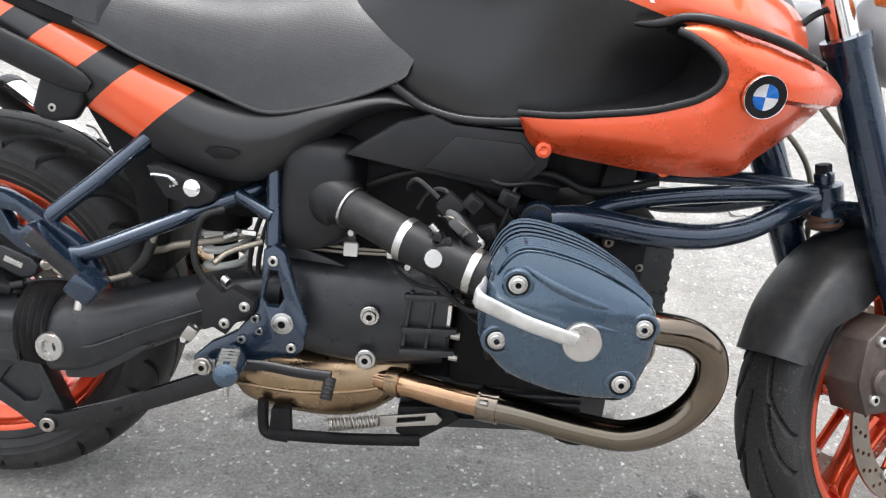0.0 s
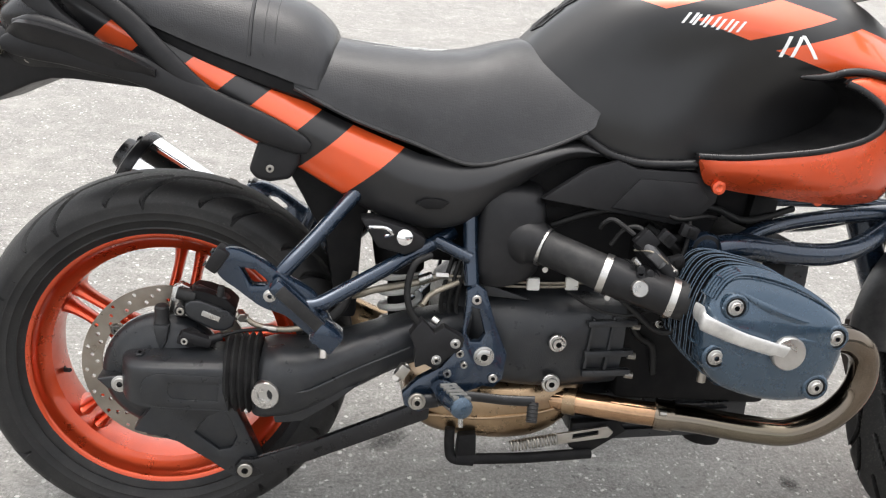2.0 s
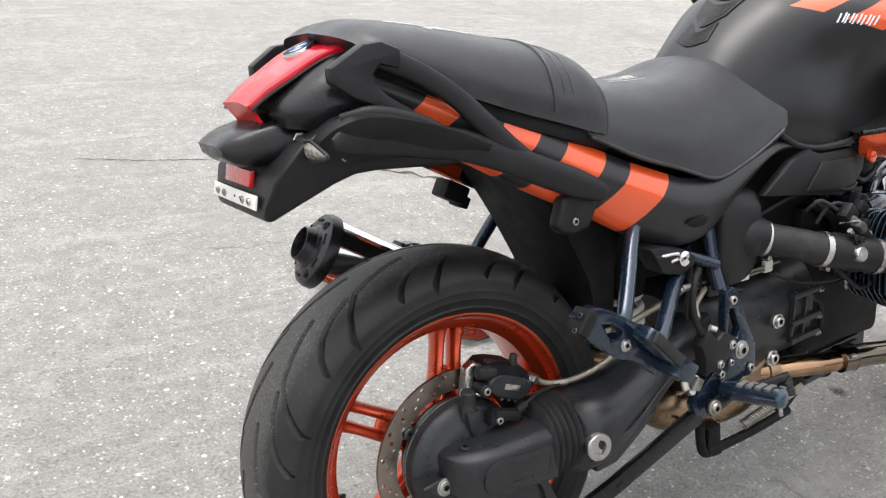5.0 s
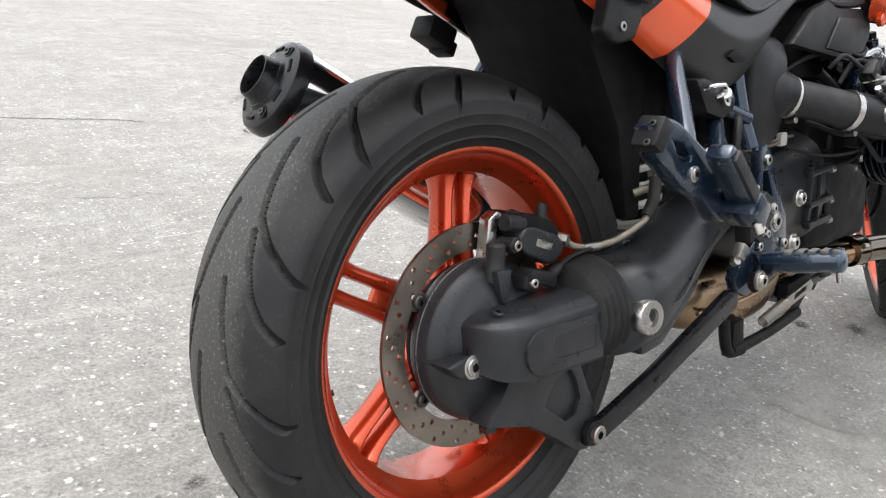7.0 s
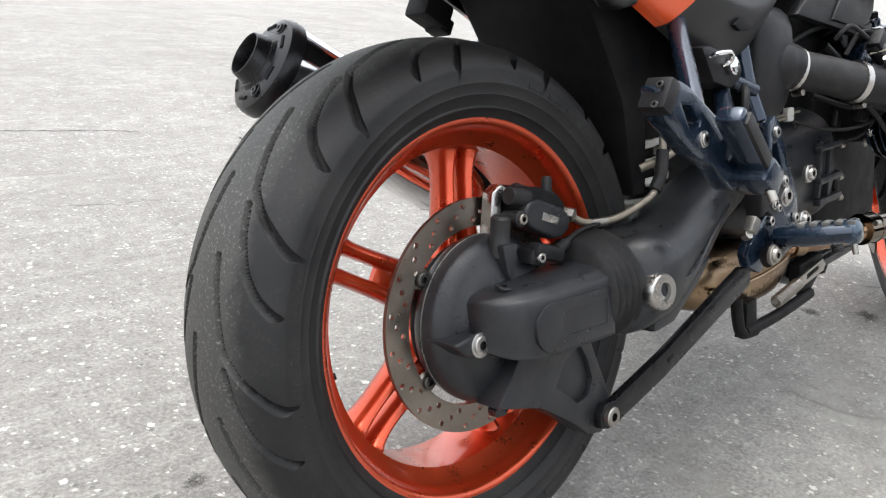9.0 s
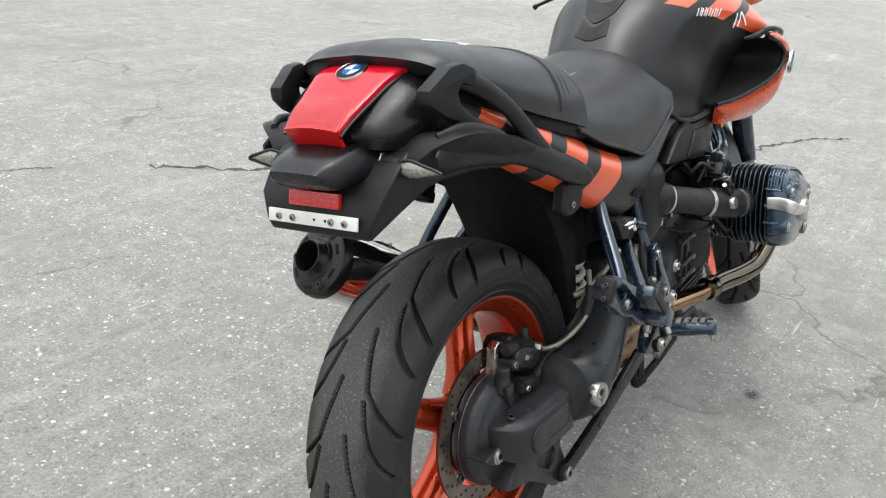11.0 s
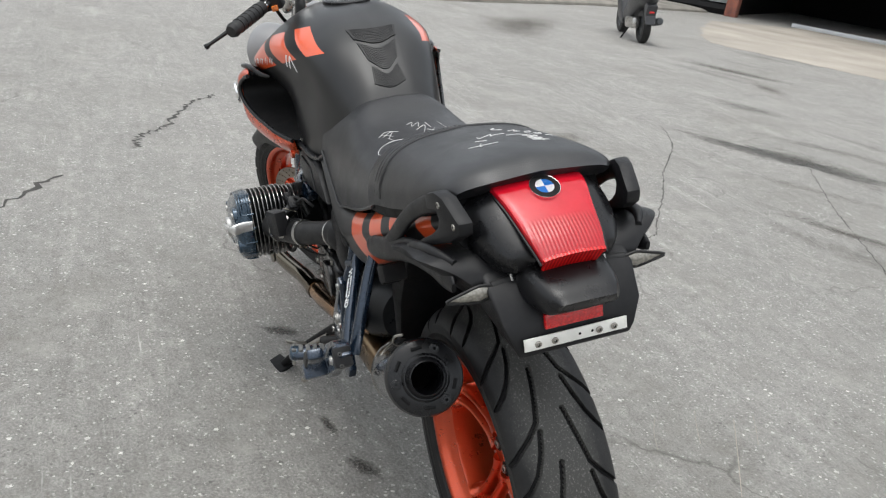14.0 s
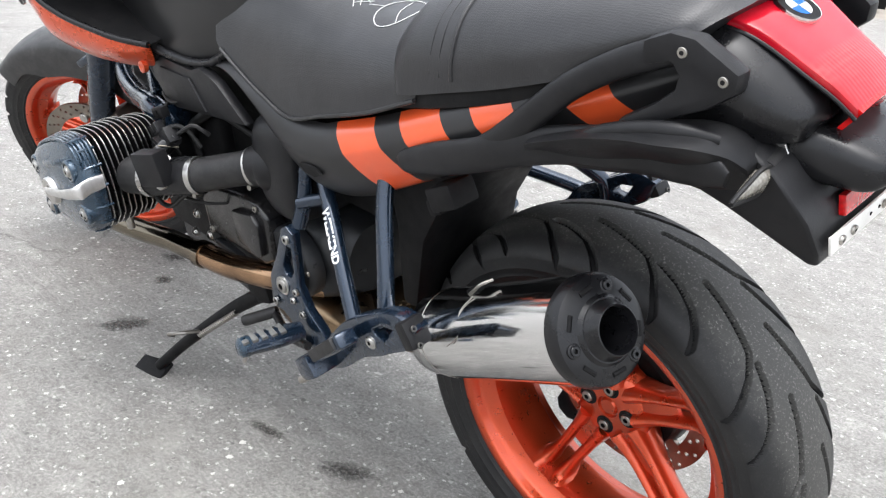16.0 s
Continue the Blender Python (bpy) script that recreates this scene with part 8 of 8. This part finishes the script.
def raised_slab():
    bm = bmesh.new()
    top = [(11.8, -3.1), (14.6, -4.25), (18.0, -5.6), (22.0, -7.05), (26, -9), (24, -14), (18, -14), (15.5, -9), (12.8, -5.0)]
    rows = [[bm.verts.new((x + (17.5 - x) * k, y + (-8.0 - y) * k, z)) for x, y in top] for z, k in ((0.003, 0.0), (0.05, 0.006), (0.10, 0.04), (0.13, 0.3))]
    for a, b in zip(rows, rows[1:]):
        for k in range(len(top)):
            j = (k + 1) % len(top)
            bm.faces.new((a[k], a[j], b[j], b[k]))
    bm.faces.new(rows[-1])
    tagged(part("ground_mound", bm, STAIN_SOIL, None), "raised patch of broken asphalt and soil", "ground", kind="structure")
    edge = tube([(11.85, -3.05, 0.05), (12.6, -3.3, 0.07), (14.6, -4.2, 0.08), (17.0, -5.15, 0.08), (19.5, -6.1, 0.08), (21.8, -6.95, 0.08)], [0.02, 0.028, 0.022, 0.03, 0.022, 0.025], 8, flat=1.8)
    tagged(part("white_kerb", edge, CONCRETE_WHITE, None), "broken white painted kerb edge", "kerb", kind="structure")


STAIN_SOIL = surface("soil_and_broken_asphalt", (0.21, 0.195, 0.17), 0.9, grain=40, grain_bump=0.8, stain=2.0, stain_amount=0.4, dust=(0.28, 0.27, 0.25), dust_amount=0.5)
CONCRETE_WHITE = surface("chipped_white_paint", (0.68, 0.67, 0.65), 0.7, grain=30, grain_bump=0.5, stain=5.0, stain_amount=0.2, dust=(0.2, 0.19, 0.18), dust_amount=0.4)
raised_slab()


def sheet_wall(name, a, b, z0, z1, label):
    """A corrugated sheet wall between two points of the plan, with thickness."""
    a, b = Vector((*a, 0)), Vector((*b, 0))
    d = (b - a).normalized()
    side = Vector((-d.y, d.x, 0))
    n = int((b - a).length / 0.09)
    bm = bmesh.new()
    cols = []
    for k in range(n + 1):
        p = a.lerp(b, k / n) + side * (0.028 if k % 3 == 0 else 0.0)
        cols.append((bm.verts.new(p + Vector((0, 0, z0))), bm.verts.new(p + Vector((0, 0, z1)))))
    for (p, q), (r, t) in zip(cols, cols[1:]):
        bm.faces.new((p, r, t, q))
    bmesh.ops.solidify(bm, geom=list(bm.faces), thickness=0.02)
    return tagged(part(name, bm, SHEET, None, flat=True), label, "wall", kind="structure")


sheet_wall("wall_north", (25.0, -8.4), (17.9, -14.6), 0.3, 5.0, "grey corrugated sheet wall of the shed")
sheet_wall("wall_side", (25.0, -8.4), (31.0, -13.5), 0.3, 5.0, "grey corrugated sheet wall of the shed")
sheet_wall("wall_south", (11.2, -17.0), (3.0, -16.2), 0.25, 5.0, "grey corrugated sheet wall of the shed")
tagged(part("wall_plinth", tube([(24.9, -8.55, 0.14), (18.0, -14.65, 0.14)], 0.16, 8), DEEP, None), "dark plinth under the shed wall", "wall", kind="structure")
tagged(part("wall_plinth", tube([(11.1, -17.1, 0.12), (3.0, -16.3, 0.12)], 0.13, 8), DEEP, None), "dark plinth under the shed wall", "wall", kind="structure")
tagged(part("shed_post", block((17.75, -14.55, 2.5), (0.3, 0.3, 5.0), (0, 0, 35), 0.02), RUST, None), "rusty red-brown steel gate post", "post", kind="structure")
tagged(part("shed_pillar", block((12.1, -17.45, 2.5), (0.75, 0.4, 5.0), (0, 0, 35), 0.03), CONCRETE, None), "grey concrete gate pillar", "pillar", kind="structure")
tagged(part("shed_post", block((11.5, -17.15, 2.5), (0.16, 0.16, 5.0), (0, 0, 35), 0.02), RUST, None), "rusty red-brown steel gate post", "post", kind="structure")
# the gloom inside the shed is put into near-black wall colour
for name, a, b, label in (("wall_shed_back", (24.0, -22.0), (13.0, -27.0), "inner wall of the shed, near-black for its unlit inside"), ("wall_shed_left", (18.3, -14.9), (24.0, -22.0), "inner wall of the shed, near-black for its unlit inside"), ("wall_shed_right", (12.0, -17.8), (13.0, -27.0), "inner wall of the shed, near-black for its unlit inside")):
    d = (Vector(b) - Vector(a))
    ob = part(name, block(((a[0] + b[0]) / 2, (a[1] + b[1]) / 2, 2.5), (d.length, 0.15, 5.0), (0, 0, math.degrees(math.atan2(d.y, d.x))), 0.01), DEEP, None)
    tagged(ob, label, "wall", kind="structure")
roof = bmesh.new()
vs = [roof.verts.new(p) for p in ((25.2, -8.3, 5.0), (17.8, -14.4, 5.0), (11.2, -16.8, 5.0), (3, -16, 5.0), (3, -27, 5.0), (14, -28, 5.0), (31, -22, 5.0), (31, -13.5, 5.0))]
roof.faces.new(vs)
bmesh.ops.solidify(roof, geom=list(roof.faces), thickness=0.15)
tagged(part("ceiling", roof, SHEET, None, flat=True), "flat sheet roof of the shed", "roof", kind="structure")
tagged(part("shed_sill", block((15.6, -16.6, 0.05), (3.0, 0.12, 0.1), (0, 0, 29), 0.01), SHEET, None), "steel gate track on the concrete", "rail", kind="structure")


def wheel(parent, centre, axis, r, w, rim_mat, name="wheel"):
    t = part(name, lathe([(r * 0.6, -w / 2), (r * 0.9, -w / 2), (r, -w * 0.3), (r, w * 0.3), (r * 0.9, w / 2), (r * 0.6, w / 2)], centre, axis, 28, True), TYRE, parent)
    part("rim", lathe([(0, -w * 0.3), (r * 0.2, -w * 0.32), (r * 0.25, -w * 0.2), (r * 0.55, -w * 0.25), (r * 0.61, -w * 0.48), (r * 0.61, w * 0.48), (r * 0.55, w * 0.25), (r * 0.2, w * 0.32), (0, w * 0.3)], centre, axis, 28), rim_mat, t)
    return t


def scooter(x, y, heading, mat, label):
    e = new("motor_scooter")
    tagged(e, label, "scooter")
    wheel(e, (0, 0, 0.24), (0, 1, 0), 0.24, 0.11, GREY_PAINT, "rear_wheel")
    wheel(e, (1.28, 0, 0.24), (0, 1, 0), 0.24, 0.1, GREY_PAINT, "front_wheel")
    part("body", skin([[(px, 0, z1), (px, w * 0.7, z1 - 0.02), (px, w, (z0 + z1) / 2 + 0.05), (px, w * 0.8, z0 + 0.04), (px, 0, z0)] for px, w, z0, z1 in ((-0.38, 0.04, 0.66, 0.74), (-0.25, 0.11, 0.55, 0.78), (0.0, 0.15, 0.5, 0.8), (0.3, 0.16, 0.36, 0.8), (0.5, 0.15, 0.26, 0.62), (0.7, 0.15, 0.22, 0.4))], 18, 24), mat, e)
    part("leg_shield", skin([[(px, 0, z1), (px, w * 0.8, z1), (px, w, (z0 + z1) / 2), (px, w * 0.8, z0), (px, 0, z0)] for px, w, z0, z1 in ((0.7, 0.15, 0.2, 0.3), (0.9, 0.17, 0.22, 0.7), (1.02, 0.18, 0.35, 0.95), (1.12, 0.12, 0.6, 1.0))], 16, 20), mat, e)
    part("seat", skin([[(px, 0, z), (px, 0.11, z - 0.01), (px, 0.13, z - 0.06), (px, 0.12, z - 0.09), (px, 0, z - 0.1)] for px, z in ((-0.3, 0.84), (0.0, 0.86), (0.3, 0.82), (0.48, 0.8))], 14, 18), SMOOTH_VINYL, e)
    part("rear_mudguard", plate([(-0.18, 0.5), (-0.28, 0.36), (-0.34, 0.3), (-0.30, 0.42), (-0.36, 0.56), (-0.2, 0.62)], -0.075, 0.075, (), 0.01), mat, e)
    part("engine_cover", block((0.22, 0.12, 0.27), (0.45, 0.12, 0.16), (0, 4, 0), 0.04), ALLOY, e)
    part("muffler", rod((-0.22, -0.17, 0.34), (0.3, -0.15, 0.26), 0.055, 20, 0.3), GREY_PAINT, e)
    part("tail_light", block((-0.37, 0, 0.7), (0.03, 0.16, 0.06), (0, 0, 0), 0.01), RED, e)
    part("reflector", block((-0.345, 0, 0.47), (0.012, 0.07, 0.03), (0, 0, 0), 0.004), REFLECTOR, e)
    part("fork", tube([(1.28, 0.07, 0.24), (1.2, 0.07, 0.5), (1.1, 0.03, 0.9)], 0.025, 12), GREY_PAINT, e)
    part("handlebar", tube([(1.0, 0.33, 1.05), (1.06, 0.15, 1.06), (1.08, 0, 1.02), (1.06, -0.15, 1.06), (1.0, -0.33, 1.05)], 0.016, 12), RUBBER, e)
    part("side_stand", tube([(0.35, 0.12, 0.2), (0.33, 0.24, 0.02)], 0.012, 8), DEEP, e)
    e.matrix_world = pose(x, y, 0, -6, 0, heading)
    return e


scooter(9.72, -6.6, -18, SCOOTER_GREY, "dark grey motor scooter leaning on its stand")
scooter(14.6, -18.6, 150, CAR_DARK, "black motorbike parked in the dark shed")
scooter(16.4, -18.9, 130, CAR_DARK, "black motorbike parked in the dark shed")


def quad_bike():
    e = new("quad_bike")
    tagged(e, "dark quad bike with fat tyres in the shed", "quad bike")
    for px in (-0.6, 0.6):
        for py in (-0.45, 0.45):
            wheel(e, (px, py, 0.3), (0, 1, 0), 0.3, 0.24, GREY_PAINT)
    part("body", skin([[(px, 0, z1), (px, w * 0.7, z1), (px, w, (z0 + z1) / 2), (px, w * 0.8, z0), (px, 0, z0)] for px, w, z0, z1 in ((-0.85, 0.35, 0.55, 0.7), (-0.4, 0.4, 0.35, 0.8), (0.2, 0.2, 0.35, 0.85), (0.6, 0.42, 0.4, 0.85), (0.9, 0.3, 0.5, 0.7))], 16, 24), FORK_RED, e)
    e.matrix_world = pose(13.3, -18.7, 0.012, 0, 0, 60)


quad_bike()


def forklift():
    e = new("forklift")
    tagged(e, "red and dark grey forklift truck seen from behind", "forklift")
    part("chassis", rounded(block((0.55, 0, 0.42), (1.9, 1.1, 0.5), (0, 0, 0), 0.06), 0.01), GREY_PAINT, e)
    part("counterweight", rounded(plate([(-0.5, 0.62), (-0.55, 0.9), (-0.48, 1.15), (0.1, 1.2), (0.1, 0.55), (-0.4, 0.5)], -0.55, 0.55, (), 0), 0.07, 3), FORK_RED, e)
    part("bumper", rounded(plate([(-0.5, 0.55), (-0.52, 0.2), (-0.3, 0.14), (0.15, 0.14), (0.15, 0.55)], -0.52, 0.52, (), 0), 0.06, 3), GREY_PAINT, e)
    part("side_panel", rounded(block((0.85, 0, 0.62), (1.3, 1.08, 0.6), (0, 0, 0), 0.04), 0.005), FORK_RED, e)
    part("step", block((0.9, 0, 0.24), (0.8, 1.14, 0.14), (0, 0, 0), 0.02), FORK_RED, e)
    part("grille", block((-0.47, 0, 1.0), (0.1, 0.5, 0.16), (0, 6, 0), 0.03), DEEP, e)
    part("rear_hook", block((-0.55, 0.0, 0.6), (0.06, 0.12, 0.25), (0, 0, 0), 0.015), DEEP, e)
    for px, r in ((0.1, 0.27), (1.35, 0.33)):
        for py in (-0.5, 0.5):
            wheel(e, (px, py, r), (0, 1, 0), r, 0.2, GREY_PAINT)
    for px in (0.35, 1.3):
        for py in (-0.45, 0.45):
            part("guard_post", tube([(px, py, 0.9), (px + 0.1, py, 2.05)], 0.035, 10), DEEP, e)
    part("guard_roof", block((0.9, 0, 2.08), (1.2, 1.0, 0.06), (0, 0, 0), 0.02), DEEP, e)
    part("mast", joined(*[block((1.75, s * 0.3, 1.1), (0.12, 0.1, 2.1), (0, 0, 0), 0.01) for s in (-1, 1)]), DEEP, e)
    e.matrix_world = pose(5.75, -12.15, 0.012, 0, 0, -150)


forklift()


def car(x, y, heading, mat, label):
    e = new("parked_car")
    tagged(e, label, "car")
    part("body", skin([[(px, 0, z1), (px, w * 0.85, z1), (px, w, z1 - 0.12), (px, w, 0.4), (px, w * 0.9, 0.25), (px, 0, 0.22)] for px, w, z1 in ((-2.1, 0.7, 0.75), (-1.9, 0.85, 0.98), (-1.0, 0.88, 1.02), (0.9, 0.88, 1.0), (1.9, 0.85, 0.88), (2.15, 0.65, 0.65))], 20, 40), mat, e)
    part("cabin", skin([[(px, 0, z1), (px, w * 0.9, z1 - 0.02), (px, w, (0.95 + z1) / 2), (px, w * 1.08, 0.95), (px, 0, 0.94)] for px, w, z1 in ((-1.95, 0.6, 1.0), (-1.5, 0.66, 1.55), (-0.5, 0.68, 1.62), (0.3, 0.66, 1.55), (1.0, 0.6, 1.0))], 18, 30), GLASS, e)
    for px in (-1.3, 1.35):
        for py in (-0.8, 0.8):
            wheel(e, (px, py, 0.33), (0, 1, 0), 0.33, 0.2, ALLOY)
    e.matrix_world = pose(x, y, 0, 0, 0, heading)


car(36.0, -10.2, 118, CAR_WHITE, "white estate car parked by the shed")
car(31.0, -4.6, 118, CAR_DARK, "dark car parked across the yard")


# ---- worn white markings on the yard ----
def marking(pts, width, label, mat=None):
    line = [Vector((x, y, 0.003)) for x, y, _ in curve([(x, y, 0) for x, y in pts], 20)]
    bm = bmesh.new()
    rows = []
    for k, p in enumerate(line):
        way = (line[min(k + 1, 19)] - line[max(k - 1, 0)]).normalized()
        off = Vector((-way.y, way.x, 0)) * width / 2
        rows.append((bm.verts.new(p + off), bm.verts.new(p - off)))
    for (a, b), (e, f) in zip(rows, rows[1:]):
        bm.faces.new((a, b, f, e))
    return tagged(part("road_marking", bm, mat or CONCRETE_WHITE, None, flat=True), label, "marking", kind="structure")


marking([(4.8, 10.15), (5.6, 11.7), (6.4, 13.25)], 0.3, "worn white painted bar on the asphalt")
marking([(8.8, 10.04), (10.68, 12.96), (12.84, 16.54), (18.3, 24.3)], 0.13, "worn white painted line on the asphalt")


for pts, width in (([(0.47, -0.965), (0.30, -0.845), (0.14, -0.73)], 0.0026), ([(0.53, -0.865), (0.45, -0.815), (0.37, -0.77)], 0.0018), ([(0.48, -1.045), (0.41, -1.0), (0.34, -0.95)], 0.0018), ([(0.51, -0.71), (0.44, -0.66), (0.36, -0.62)], 0.0014)):
    marking(pts, width, "thin white scrape on the asphalt", CONCRETE)
for k, (x, y, rx, ry, turn) in enumerate(((9.9, -4.6, 1.6, 0.55, -25), (7.7, -6.7, 0.9, 0.3, 40), (6.6, -6.3, 0.5, 0.2, -20), (2.0, -2.98, 0.3, 0.07, 36))):
    blot("damp_patch", x, y, rx, ry, turn, DAMP, "dark damp stain on the asphalt", 70 + k, 0.0026)

smear_rng = random.Random(31)
for k in range(16):
    across, along = smear_rng.uniform(-1, 1), smear_rng.uniform(0, 1)
    x, y = 2.2 + 6.5 * along + 1.2 * across, -3.9 - 3.4 * along - 1.6 * across
    blot("damp_patch", x, y, smear_rng.uniform(0.25, 0.8), smear_rng.uniform(0.06, 0.2), smear_rng.uniform(15, 50), SMEAR, "faint dark smear on the asphalt", 100 + k, 0.0012 + 0.0001 * (k % 8), 0.5)
